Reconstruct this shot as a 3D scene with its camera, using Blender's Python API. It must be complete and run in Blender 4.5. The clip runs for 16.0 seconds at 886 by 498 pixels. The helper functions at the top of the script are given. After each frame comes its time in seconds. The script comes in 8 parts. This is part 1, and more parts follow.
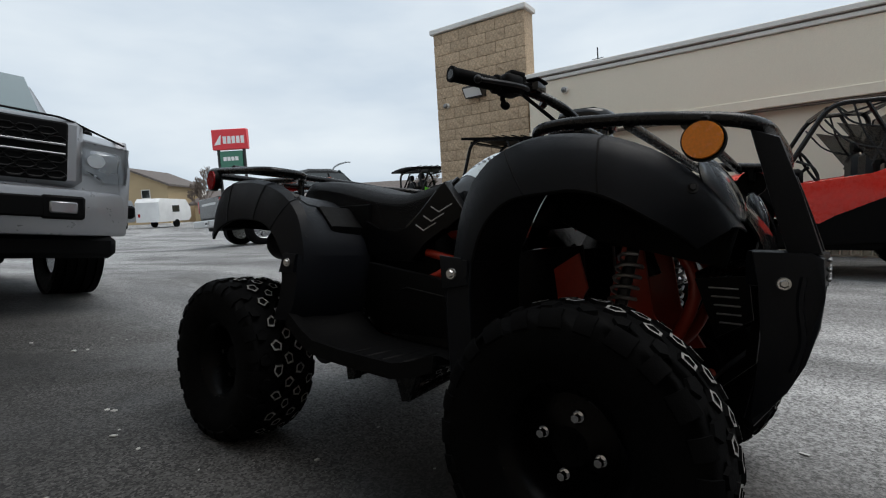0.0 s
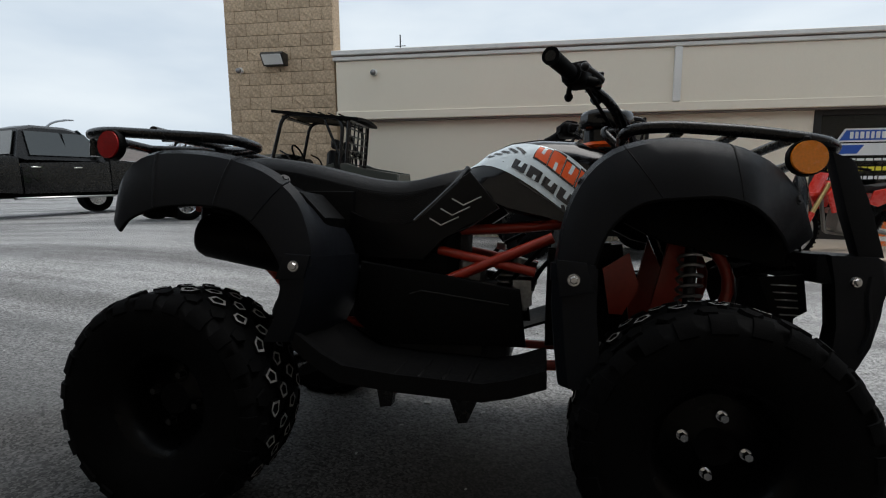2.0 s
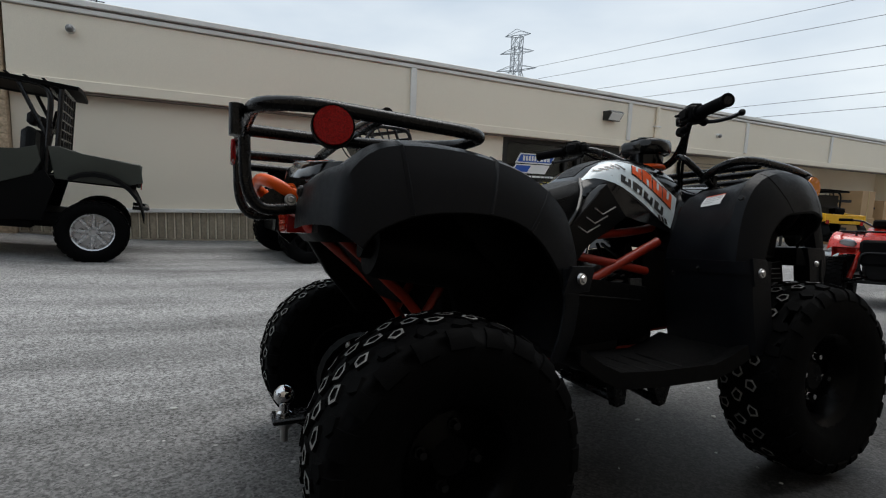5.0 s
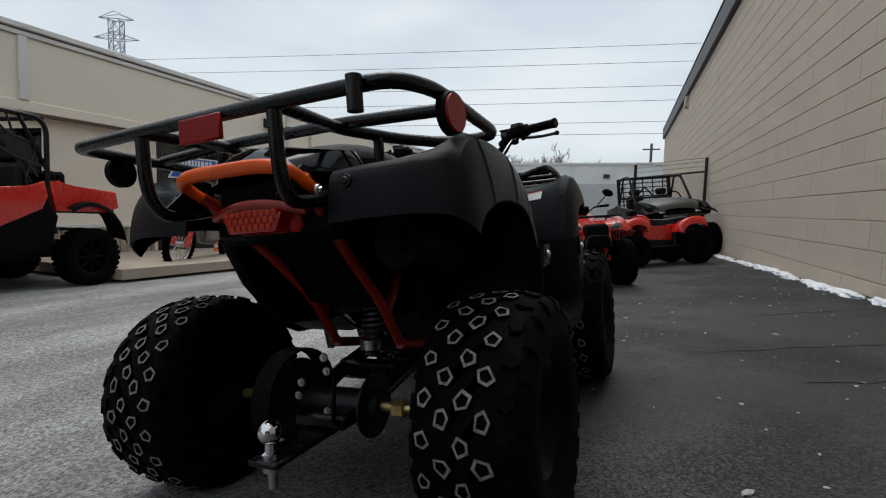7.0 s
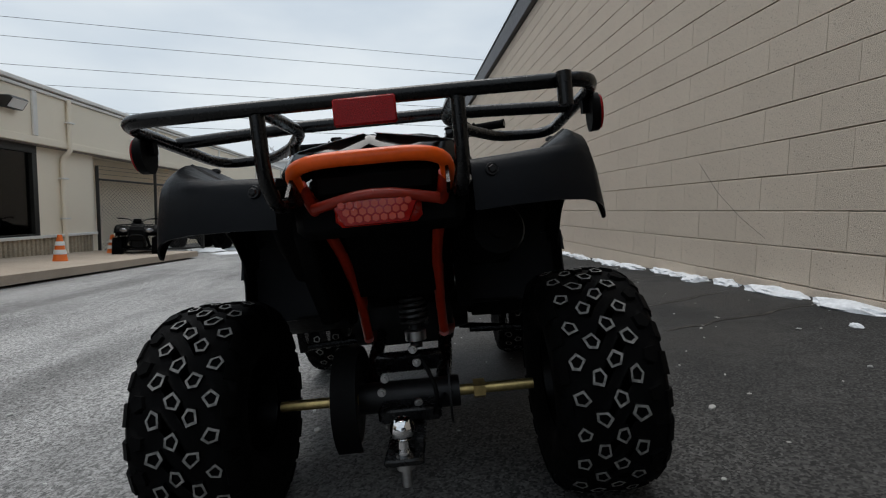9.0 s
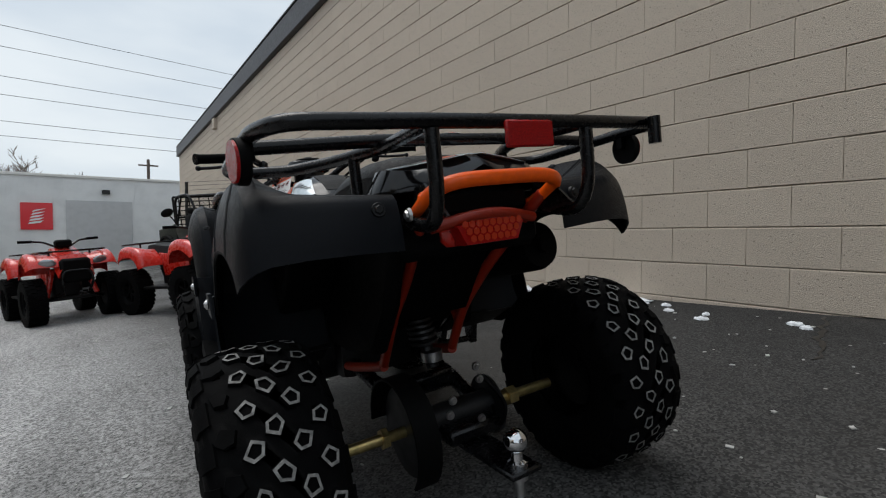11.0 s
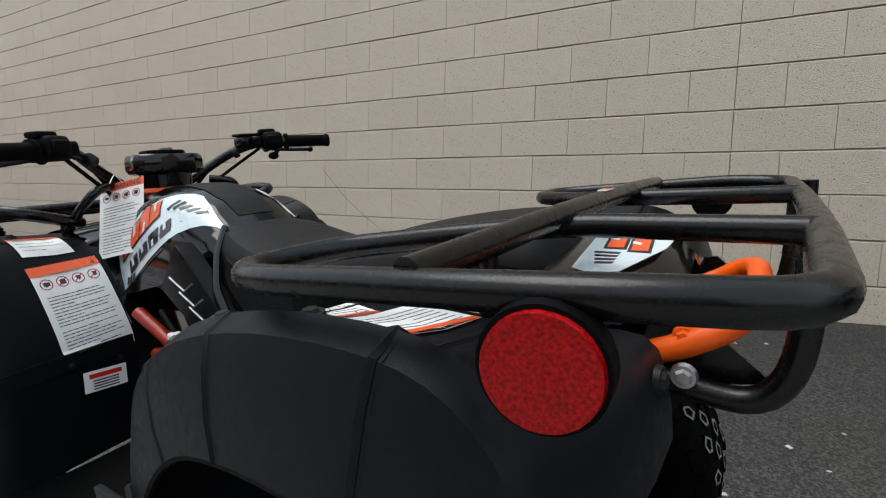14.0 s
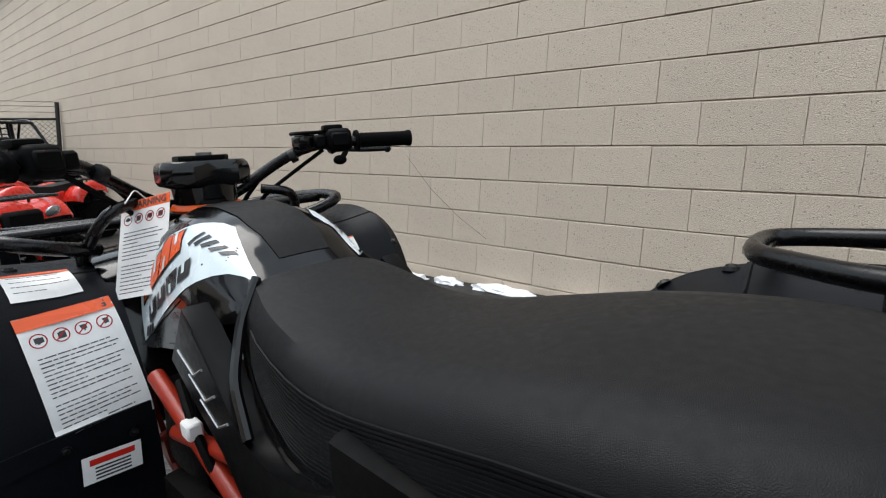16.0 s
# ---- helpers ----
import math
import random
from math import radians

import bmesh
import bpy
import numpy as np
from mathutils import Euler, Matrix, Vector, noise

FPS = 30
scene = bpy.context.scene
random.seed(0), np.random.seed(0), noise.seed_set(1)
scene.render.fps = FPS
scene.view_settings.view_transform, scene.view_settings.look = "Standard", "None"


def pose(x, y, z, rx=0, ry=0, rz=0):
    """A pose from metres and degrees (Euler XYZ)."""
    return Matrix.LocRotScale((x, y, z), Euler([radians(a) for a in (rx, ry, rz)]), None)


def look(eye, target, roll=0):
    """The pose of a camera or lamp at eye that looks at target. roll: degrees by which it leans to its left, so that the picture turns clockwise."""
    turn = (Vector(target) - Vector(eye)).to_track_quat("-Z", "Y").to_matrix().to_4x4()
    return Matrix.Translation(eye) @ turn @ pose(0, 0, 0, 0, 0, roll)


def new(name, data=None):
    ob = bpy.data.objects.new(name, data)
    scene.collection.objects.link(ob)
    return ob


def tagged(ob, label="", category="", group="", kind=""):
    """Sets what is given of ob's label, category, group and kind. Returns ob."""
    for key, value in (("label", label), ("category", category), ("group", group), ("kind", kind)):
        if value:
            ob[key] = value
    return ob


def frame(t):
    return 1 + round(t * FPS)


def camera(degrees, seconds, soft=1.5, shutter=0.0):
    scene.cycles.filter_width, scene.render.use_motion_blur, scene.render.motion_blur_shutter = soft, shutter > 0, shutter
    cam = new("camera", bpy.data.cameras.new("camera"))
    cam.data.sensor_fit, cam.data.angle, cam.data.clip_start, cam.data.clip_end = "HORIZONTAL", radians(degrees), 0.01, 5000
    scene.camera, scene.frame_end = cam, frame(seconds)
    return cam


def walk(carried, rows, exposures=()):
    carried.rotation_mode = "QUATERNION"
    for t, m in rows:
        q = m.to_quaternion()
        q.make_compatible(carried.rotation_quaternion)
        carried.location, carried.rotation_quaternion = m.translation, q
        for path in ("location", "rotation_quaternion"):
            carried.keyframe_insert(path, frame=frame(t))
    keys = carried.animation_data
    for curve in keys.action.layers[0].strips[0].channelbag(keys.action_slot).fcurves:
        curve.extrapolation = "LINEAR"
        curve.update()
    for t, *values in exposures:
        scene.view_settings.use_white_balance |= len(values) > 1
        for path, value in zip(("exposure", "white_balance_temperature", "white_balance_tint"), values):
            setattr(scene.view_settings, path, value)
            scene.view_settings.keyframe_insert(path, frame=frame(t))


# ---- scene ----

cam = camera(84.05, 16.0, soft=1.15)
PATH = [
    (0, (1.252, 0.834, 0.729), (0.019, -0.011, 0.605), -3.47),
    (0.5, (1.312, 0.675, 0.750), (-0.006, -0.028, 0.613), -2.70),
    (1, (1.343, 0.483, 0.758), (-0.055, -0.037, 0.596), -1.96),
    (1.5, (1.361, 0.315, 0.774), (-0.090, -0.016, 0.584), -0.96),
    (2, (1.344, 0.159, 0.780), (-0.129, -0.041, 0.574), -0.58),
    (2.5, (1.317, -0.015, 0.784), (-0.167, -0.084, 0.575), -0.29),
    (3, (1.276, -0.201, 0.767), (-0.206, -0.083, 0.567), 0.05),
    (3.2, (1.257, -0.262, 0.756), (-0.219, -0.074, 0.560), 0.07),
    (5.3, (1.043, -1.107, 0.782), (-0.189, -0.270, 0.605), 2.09),
    (5.5, (1.002, -1.164, 0.763), (-0.170, -0.242, 0.598), 1.93),
    (6, (0.866, -1.316, 0.772), (-0.114, -0.190, 0.628), 2.46),
    (6.5, (0.708, -1.459, 0.752), (-0.039, -0.166, 0.619), 2.45),
    (7, (0.554, -1.547, 0.717), (0.042, -0.143, 0.590), 1.63),
    (7.5, (0.395, -1.610, 0.693), (0.087, -0.146, 0.589), 0.86),
    (8, (0.222, -1.680, 0.702), (0.118, -0.185, 0.629), 1.56),
    (8.5, (0.083, -1.680, 0.718), (0.061, -0.184, 0.601), 0.94),
    (9, (-0.079, -1.692, 0.681), (0.042, -0.202, 0.564), 0.79),
    (9.5, (-0.252, -1.697, 0.667), (0.046, -0.230, 0.572), 0.86),
    (9.7, (-0.334, -1.689, 0.665), (0.041, -0.239, 0.589), 1.03),
    (11.8, (-0.862, -1.278, 0.687), (0.186, -0.208, 0.610), -0.15),
    (12, (-0.884, -1.221, 0.705), (0.199, -0.185, 0.624), -0.05),
    (12.5, (-0.922, -1.080, 0.742), (0.207, -0.095, 0.675), -1.34),
    (13, (-0.909, -0.971, 0.768), (0.265, -0.041, 0.685), -1.36),
    (13.5, (-0.869, -0.847, 0.822), (0.815, 0.220, 0.670), 0.70),
    (14, (-0.806, -0.781, 0.860), (0.933, 0.185, 0.657), 1.40),
    (14.5, (-0.749, -0.692, 0.914), (1.000, 0.255, 0.703), 2.10),
    (15, (-0.685, -0.634, 0.927), (1.012, 0.388, 0.640), 2.40),
    (15.5, (-0.622, -0.585, 0.925), (1.020, 0.519, 0.632), 2.10),
    (16, (-0.525, -0.540, 0.942), (1.022, 0.693, 0.647), 2.40),
]
walk(cam, [(t, look(eye, target, roll)) for t, eye, target, roll in PATH], [(0, 0.36), (3.5, 0.42), (6, 0.3), (9.7, 0.2), (12, 0.42), (13, 0.6), (14, 0.9), (15, 1.12), (16, 1.12)])

# ---- light: an overcast winter sky ----
world = bpy.data.worlds.new("overcast_sky")
scene.world = world
world.use_nodes = True
wn, wl = world.node_tree.nodes, world.node_tree.links
wn.clear()
w_out = wn.new("ShaderNodeOutputWorld")
w_bg = wn.new("ShaderNodeBackground")
w_sky = wn.new("ShaderNodeTexSky")
w_sky.sky_type = "NISHITA"
w_sky.sun_disc = False
w_sky.sun_elevation = radians(67)
w_sky.sun_rotation = radians(-31)
w_sky.air_density, w_sky.dust_density, w_sky.ozone_density = 1.0, 3.0, 1.0
# cloud cover: pale grey sheets mixed over the clear sky
w_tc = wn.new("ShaderNodeTexCoord")
w_map = wn.new("ShaderNodeMapping")
w_map.inputs["Scale"].default_value = (1.0, 1.0, 3.2)
w_n = wn.new("ShaderNodeTexNoise")
w_n.inputs["Scale"].default_value = 1.7
w_n.inputs["Detail"].default_value = 5
w_n.inputs["Roughness"].default_value = 0.5
w_cr = wn.new("ShaderNodeValToRGB")
w_cr.color_ramp.elements[0].position = 0.3
w_cr.color_ramp.elements[0].color = (4.6, 5.5, 6.5, 1)
w_cr.color_ramp.elements[1].position = 0.68
w_cr.color_ramp.elements[1].color = (7.4, 8.0, 8.4, 1)
w_mix = wn.new("ShaderNodeMix")
w_mix.data_type = "RGBA"
w_mix.inputs["Factor"].default_value = 0.93
wl.new(w_tc.outputs["Generated"], w_map.inputs["Vector"])
wl.new(w_map.outputs["Vector"], w_n.inputs["Vector"])
wl.new(w_n.outputs["Fac"], w_cr.inputs["Fac"])
wl.new(w_sky.outputs["Color"], w_mix.inputs["A"])
wl.new(w_cr.outputs["Color"], w_mix.inputs["B"])
wl.new(w_mix.outputs["Result"], w_bg.inputs["Color"])
w_bg.inputs["Strength"].default_value = 0.092
wl.new(w_bg.outputs["Background"], w_out.inputs["Surface"])
sun = new("sun", bpy.data.lights.new("sun", "SUN"))
sun.data.energy, sun.data.angle, sun.data.color = 1.3, radians(40), (1.0, 0.97, 0.93)
sun.matrix_world = look((-3, 5, 14), (0, 0, 0))


# ---- shared builders ----
def part(name, bm, material, parent=None, label="", smooth=True, m=None):
    """Links a bmesh as one mesh object."""
    bmesh.ops.recalc_face_normals(bm, faces=bm.faces)
    me = bpy.data.meshes.new(name)
    bm.to_mesh(me)
    bm.free()
    if smooth:
        me.shade_smooth()
        me.set_sharp_from_angle(angle=radians(38))
    for mt in material if isinstance(material, (list, tuple)) else (material,):
        me.materials.append(mt)
    ob = new(name, me)
    if parent is not None:
        ob.parent = parent
    if m is not None:
        ob.matrix_basis = m
    if label:
        ob["label"] = label
    return ob


def thing(name, label, category, m=None, group="", kind=""):
    ob = new(name)
    ob.empty_display_size = 0.1
    if m is not None:
        ob.matrix_basis = m
    return tagged(ob, label, category, group, kind)


def box(bm, lo, hi, bev=0.0, m=None, seg=1):
    """A box from corner to corner, with bevelled edges."""
    c = [(a + b) / 2 for a, b in zip(lo, hi)]
    s = [abs(b - a) for a, b in zip(lo, hi)]
    r = bmesh.ops.create_cube(bm, size=1.0, matrix=(m or Matrix()) @ Matrix.Translation(c) @ Matrix.Diagonal((*s, 1)))
    if bev > 0:
        vs = set(r["verts"])
        es = [e for e in bm.edges if e.verts[0] in vs and e.verts[1] in vs]
        bmesh.ops.bevel(bm, geom=es, offset=min(bev, min(s) * 0.45), segments=seg, affect="EDGES", profile=0.6)
    return bm


def new_box(lo, hi, bev=0.0, m=None, seg=1):
    return box(bmesh.new(), lo, hi, bev, m, seg)


def cyl(bm, a, b, r, r2=None, n=12, caps=True):
    """A round bar or cone from a to b."""
    a, b = Vector(a), Vector(b)
    d = b - a
    m = Matrix.Translation((a + b) / 2) @ d.to_track_quat("Z", "Y").to_matrix().to_4x4()
    bmesh.ops.create_cone(bm, cap_ends=caps, segments=n, radius1=r, radius2=r if r2 is None else r2, depth=d.length, matrix=m)
    return bm


def rounded(points, radius=0.05, steps=4, closed=False):
    """A line of points with its corners turned into arcs."""
    pts = [Vector(p) for p in points]
    n = len(pts)
    out = []
    for i, p in enumerate(pts):
        if not closed and i in (0, n - 1):
            out.append(p)
            continue
        a, b = pts[i - 1], pts[(i + 1) % n]
        ra = min(radius, (a - p).length * 0.45)
        rb = min(radius, (b - p).length * 0.45)
        s, e = p + (a - p).normalized() * ra, p + (b - p).normalized() * rb
        for k in range(steps + 1):
            t = k / steps
            out.append(s * (1 - t) ** 2 + p * 2 * t * (1 - t) + e * t * t)
    return out


def tube(bm, points, r, n=10, radius=0.05, closed=False, steps=4):
    """A bent round tube along a line of points."""
    pts = rounded(points, radius, steps, closed) if radius > 0 else [Vector(p) for p in points]
    k = len(pts)
    rings, up = [], None
    for i, p in enumerate(pts):
        d = (pts[(i + 1) % k] - pts[i - 1]) if closed or 0 < i < k - 1 else (pts[1] - pts[0] if i == 0 else pts[-1] - pts[-2])
        d.normalize()
        if up is None:
            up = d.orthogonal().normalized()
        up = (up - d * up.dot(d)).normalized()
        side = d.cross(up)
        rings.append([bm.verts.new(p + r * (math.cos(2 * math.pi * j / n) * up + math.sin(2 * math.pi * j / n) * side)) for j in range(n)])
    for i in range(k if closed else k - 1):
        a, b = rings[i], rings[(i + 1) % k]
        if closed and i == k - 1:
            sh = min(range(n), key=lambda q: (a[0].co - b[q].co).length)
            b = b[sh:] + b[:sh]
        for j in range(n):
            bm.faces.new((a[j], a[(j + 1) % n], b[(j + 1) % n], b[j]))
    if not closed:
        bm.faces.new(rings[0][::-1])
        bm.faces.new(rings[-1])
    return bm


def new_tube(points, r, n=10, radius=0.05, closed=False, steps=4):
    return tube(bmesh.new(), points, r, n, radius, closed, steps)


def loft(bm, rings, closed=False, caps=False):
    """Skins a row of point rings of equal length; closed: each ring is a loop."""
    vs = [[bm.verts.new(p) for p in ring] for ring in rings]
    m = len(vs[0])
    for a, b in zip(vs, vs[1:]):
        for j in range(m if closed else m - 1):
            bm.faces.new((a[j], a[(j + 1) % m], b[(j + 1) % m], b[j]))
    if caps and closed:
        bm.faces.new(vs[0][::-1])
        bm.faces.new(vs[-1])
    return bm


def thicken(bm, t):
    """Gives a skin a thickness on its inner side."""
    bmesh.ops.recalc_face_normals(bm, faces=bm.faces)
    bmesh.ops.solidify(bm, geom=bm.faces[:], thickness=t)
    return bm


def slab(bm, outline, axis, lo, hi, bev=0.0):
    """A flat outline (pairs) drawn out along an axis from lo to hi."""
    def p3(a, b, c):
        return {"x": (c, a, b), "y": (a, c, b), "z": (a, b, c)}[axis]
    fa = [bm.verts.new(p3(a, b, lo)) for a, b in outline]
    fb = [bm.verts.new(p3(a, b, hi)) for a, b in outline]
    n = len(outline)
    fs = [bm.faces.new(fa[::-1]), bm.faces.new(fb)]
    for i in range(n):
        fs.append(bm.faces.new((fa[i], fa[(i + 1) % n], fb[(i + 1) % n], fb[i])))
    if bev > 0:
        es = {e for f in fs[:2] for e in f.edges}
        bmesh.ops.bevel(bm, geom=list(es), offset=bev, segments=2, affect="EDGES", profile=0.6)
    return bm


def spin(bm, profile, axis="x", n=32):
    """Turns a profile of (radius, along) about an axis."""
    rings = []
    for k in range(n):
        a = 2 * math.pi * k / n
        c, s = math.cos(a), math.sin(a)
        rings.append([{"x": (w, r * c, r * s), "y": (r * c, w, r * s), "z": (r * c, r * s, w)}[axis] for r, w in profile])
    vs = [[bm.verts.new(p) for p in ring] for ring in rings]
    for k in range(n):
        a, b = vs[k], vs[(k + 1) % n]
        for j in range(len(profile) - 1):
            bm.faces.new((a[j], a[j + 1], b[j + 1], b[j]))
    bmesh.ops.remove_doubles(bm, verts=bm.verts, dist=1e-5)
    return bm


# ---- the lie of the ground ----
def gz(x, y):
    """Height of the tarmac: it climbs to the block wall and falls along it."""
    g = 0.1092 * (0.4 * math.log1p(math.exp(min(40, (x + 1.6) / 0.4))) - 1.6)
    if x > 4:
        g = 0.1092 * 4
    yy = y
    if y > 26:
        yy = 26 + 6 * math.tanh((y - 26) / 6)
    if y < -5:
        k = -5 - y
        yy = -5 + 0.5 * min(k, 22) + 2 * (1 - math.exp(-max(0, k - 22) / 4)) - 1.2 * (1 - math.exp(-k / 0.8)) * 0.0
    # a low rise in the lot behind, then gently up to the street
    k = min(1.0, max(0.0, (-1.2 - y) / 2.8))
    g += 0.15 * k * k * (3 - 2 * k)
    if y < -20:
        g += 0.03 * min(40, -20 - y)
    return g - 0.0303 * yy


def on_ground(x, y, turn=0.0):
    """A pose that stands on the tarmac, tilted with it."""
    e = 0.5
    nrm = Vector((-(gz(x + e, y) - gz(x - e, y)) / (2 * e), -(gz(x, y + e) - gz(x, y - e)) / (2 * e), 1)).normalized()
    ahead = Vector((-math.sin(radians(turn)), math.cos(radians(turn)), 0))
    side = ahead.cross(nrm).normalized()
    ahead = nrm.cross(side)
    m = Matrix((side, ahead, nrm)).transposed().to_4x4()
    m.translation = (x, y, gz(x, y))
    return m


# ---- materials ----
def mat(name, colour, rough=0.6, metal=0.0, grain=0.0, grain_scale=60.0, stain=0.0, stain_scale=3.0, bump=0.0, bump_scale=120.0, random_tint=0.0, coat=0.0, spec=0.5, stain_colour=None, coords="Object", island=False, pits=0.0):
    """A surface with grain, larger stains and fine relief at real size."""
    mt = bpy.data.materials.new(name)
    mt.use_nodes = True
    nt = mt.node_tree
    nd, lk = nt.nodes, nt.links
    bs = nd["Principled BSDF"]
    bs.inputs["Roughness"].default_value = rough
    bs.inputs["Metallic"].default_value = metal
    bs.inputs["Coat Weight"].default_value = coat
    bs.inputs["Specular IOR Level"].default_value = spec
    tc = nd.new("ShaderNodeTexCoord")
    rgb = nd.new("ShaderNodeRGB")
    rgb.outputs[0].default_value = (*colour, 1)
    last = rgb.outputs[0]

    def noise_node(scale, detail=4):
        nz = nd.new("ShaderNodeTexNoise")
        nz.inputs["Scale"].default_value = scale
        nz.inputs["Detail"].default_value = detail
        lk.new(tc.outputs[coords], nz.inputs["Vector"])
        return nz

    def mixed(fac, a, b, kind="MIX"):
        mx = nd.new("ShaderNodeMix")
        mx.data_type, mx.blend_type = "RGBA", kind
        if isinstance(fac, float):
            mx.inputs["Factor"].default_value = fac
        else:
            lk.new(fac, mx.inputs["Factor"])
        for sock, val in (("A", a), ("B", b)):
            if isinstance(val, tuple):
                mx.inputs[sock].default_value = val
            else:
                lk.new(val, mx.inputs[sock])
        return mx.outputs["Result"]

    def ramped(sock, lo, hi, a=0.0, b=1.0):
        mr = nd.new("ShaderNodeMapRange")
        for nme, v in (("From Min", lo), ("From Max", hi), ("To Min", a), ("To Max", b)):
            mr.inputs[nme].default_value = v
        lk.new(sock, mr.inputs["Value"])
        return mr.outputs["Result"]

    if stain > 0:
        st = noise_node(stain_scale, 6)
        sc = stain_colour or tuple(c * 0.55 for c in colour)
        last = mixed(ramped(st.outputs["Fac"], 0.42, 0.72, 0.0, stain), last, (*sc, 1))
    if grain > 0:
        gr = noise_node(grain_scale, 3)
        last = mixed(1.0, last, ramped(gr.outputs["Fac"], 0.3, 0.7, 1 - grain, 1 + grain), "MULTIPLY")
    if pits > 0:
        # small dark pores in clusters
        pn = noise_node(130, 2)
        pc = noise_node(5, 3)
        pore = nd.new("ShaderNodeMath")
        pore.operation = "MULTIPLY"
        lk.new(ramped(pn.outputs["Fac"], 0.37, 0.31), pore.inputs[0])
        lk.new(ramped(pc.outputs["Fac"], 0.40, 0.58), pore.inputs[1])
        last = mixed(pore.outputs[0], last, (*[c * (1 - pits) for c in colour], 1))
    if random_tint > 0:
        oi = nd.new("ShaderNodeNewGeometry" if island else "ShaderNodeObjectInfo")
        last = mixed(1.0, last, ramped(oi.outputs["Random Per Island" if island else "Random"], 0.0, 1.0, 1 - random_tint, 1 + random_tint), "MULTIPLY")
    lk.new(last, bs.inputs["Base Color"])
    rn = noise_node(grain_scale * 0.35 + 2, 3)
    lk.new(ramped(rn.outputs["Fac"], 0.3, 0.7, max(0.02, rough - 0.07), min(1.0, rough + 0.07)), bs.inputs["Roughness"])
    if bump > 0:
        bn = noise_node(bump_scale, 3)
        bp = nd.new("ShaderNodeBump")
        bp.inputs["Strength"].default_value = bump
        bp.inputs["Distance"].default_value = 0.004
        lk.new(bn.outputs["Fac"], bp.inputs["Height"])
        lk.new(bp.outputs["Normal"], bs.inputs["Normal"])
    return mt


def glass(name, tint=(0.5, 0.55, 0.55), rough=0.02, see=0.7):
    """A thin pane: clear with a mirror's share."""
    mt = bpy.data.materials.new(name)
    mt.use_nodes = True
    nd, lk = mt.node_tree.nodes, mt.node_tree.links
    out = nd["Material Output"]
    nd.remove(nd["Principled BSDF"])
    tr = nd.new("ShaderNodeBsdfTransparent")
    tr.inputs["Color"].default_value = (*tint, 1)
    gl = nd.new("ShaderNodeBsdfGlossy")
    gl.inputs["Roughness"].default_value = rough
    fr = nd.new("ShaderNodeFresnel")
    fr.inputs["IOR"].default_value = 1.5
    mx = nd.new("ShaderNodeMixShader")
    lk.new(fr.outputs[0], mx.inputs[0])
    lk.new(tr.outputs[0], mx.inputs[1])
    lk.new(gl.outputs[0], mx.inputs[2])
    lk.new(mx.outputs[0], out.inputs["Surface"])
    return mt


BLACK_PLASTIC = mat("textured_black_plastic", (0.0050, 0.0058, 0.0078), 0.38, spec=0.125, grain=0.18, grain_scale=300, bump=0.18, bump_scale=900, stain=0.3, stain_scale=9, stain_colour=(0.0078, 0.0086, 0.0104))
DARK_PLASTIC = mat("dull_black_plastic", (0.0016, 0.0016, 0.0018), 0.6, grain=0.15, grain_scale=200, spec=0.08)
GLOSS_BLACK = mat("gloss_black_plastic", (0.003, 0.003, 0.0034), 0.14, coat=0.18, spec=0.3, stain=0.2, stain_scale=14)
FRAME_BLACK = mat("black_powder_coat", (0.0025, 0.0025, 0.003), 0.25, spec=0.32, grain=0.1, grain_scale=250, bump=0.05, bump_scale=700)
RUBBER = mat("tyre_rubber", (0.0013, 0.0013, 0.0015), 0.75, spec=0.06, grain=0.25, grain_scale=90, stain=0.4, stain_scale=12, stain_colour=(0.004, 0.004, 0.004), bump=0.2, bump_scale=400)
SIDE_BLACK = mat("satin_black_side_plastic", (0.0022, 0.0022, 0.0026), 0.35, spec=0.14, grain=0.1, grain_scale=200)
VINYL = mat("black_seat_vinyl", (0.0038, 0.0041, 0.0050), 0.52, spec=0.2, grain=0.1, grain_scale=300, bump=0.25, bump_scale=1200)
ORANGE = mat("orange_powder_coat", (0.95, 0.115, 0.004), 0.35, coat=0.12, spec=0.35, grain=0.06, grain_scale=80, stain=0.15, stain_scale=10)
RED_LENS = mat("red_lens_plastic", (0.36, 0.008, 0.006), 0.2, coat=0.15, grain=0.1, grain_scale=200)
AMBER = mat("amber_lens_plastic", (0.75, 0.22, 0.01), 0.25, coat=0.4, grain=0.1, grain_scale=200)
CHROME = mat("polished_chrome", (0.75, 0.75, 0.76), 0.1, metal=1.0)
STEEL = mat("bright_steel", (0.5, 0.5, 0.5), 0.35, metal=1.0, grain=0.15)
DARK_STEEL = mat("dark_steel", (0.014, 0.014, 0.015), 0.45, metal=0.6, grain=0.2)
CAST = mat("cast_aluminium", (0.22, 0.22, 0.22), 0.45, metal=0.8, grain=0.2, grain_scale=100)
BRASS = mat("yellow_zinc_steel", (0.55, 0.42, 0.18), 0.35, metal=0.9, grain=0.2)
PAPER = mat("white_label_paper", (0.78, 0.78, 0.77), 0.5, grain=0.03)
INK = mat("black_ink", (0.035, 0.035, 0.04), 0.6)
DECAL_WHITE = mat("white_decal", (0.66, 0.75, 0.80), 0.25, coat=0.5, stain=0.3, stain_scale=18, stain_colour=(0.5, 0.53, 0.56))
DECAL_ORANGE = mat("orange_red_decal", (0.75, 0.1, 0.02), 0.3)
DECAL_BLACK = mat("black_decal", (0.02, 0.02, 0.022), 0.3)
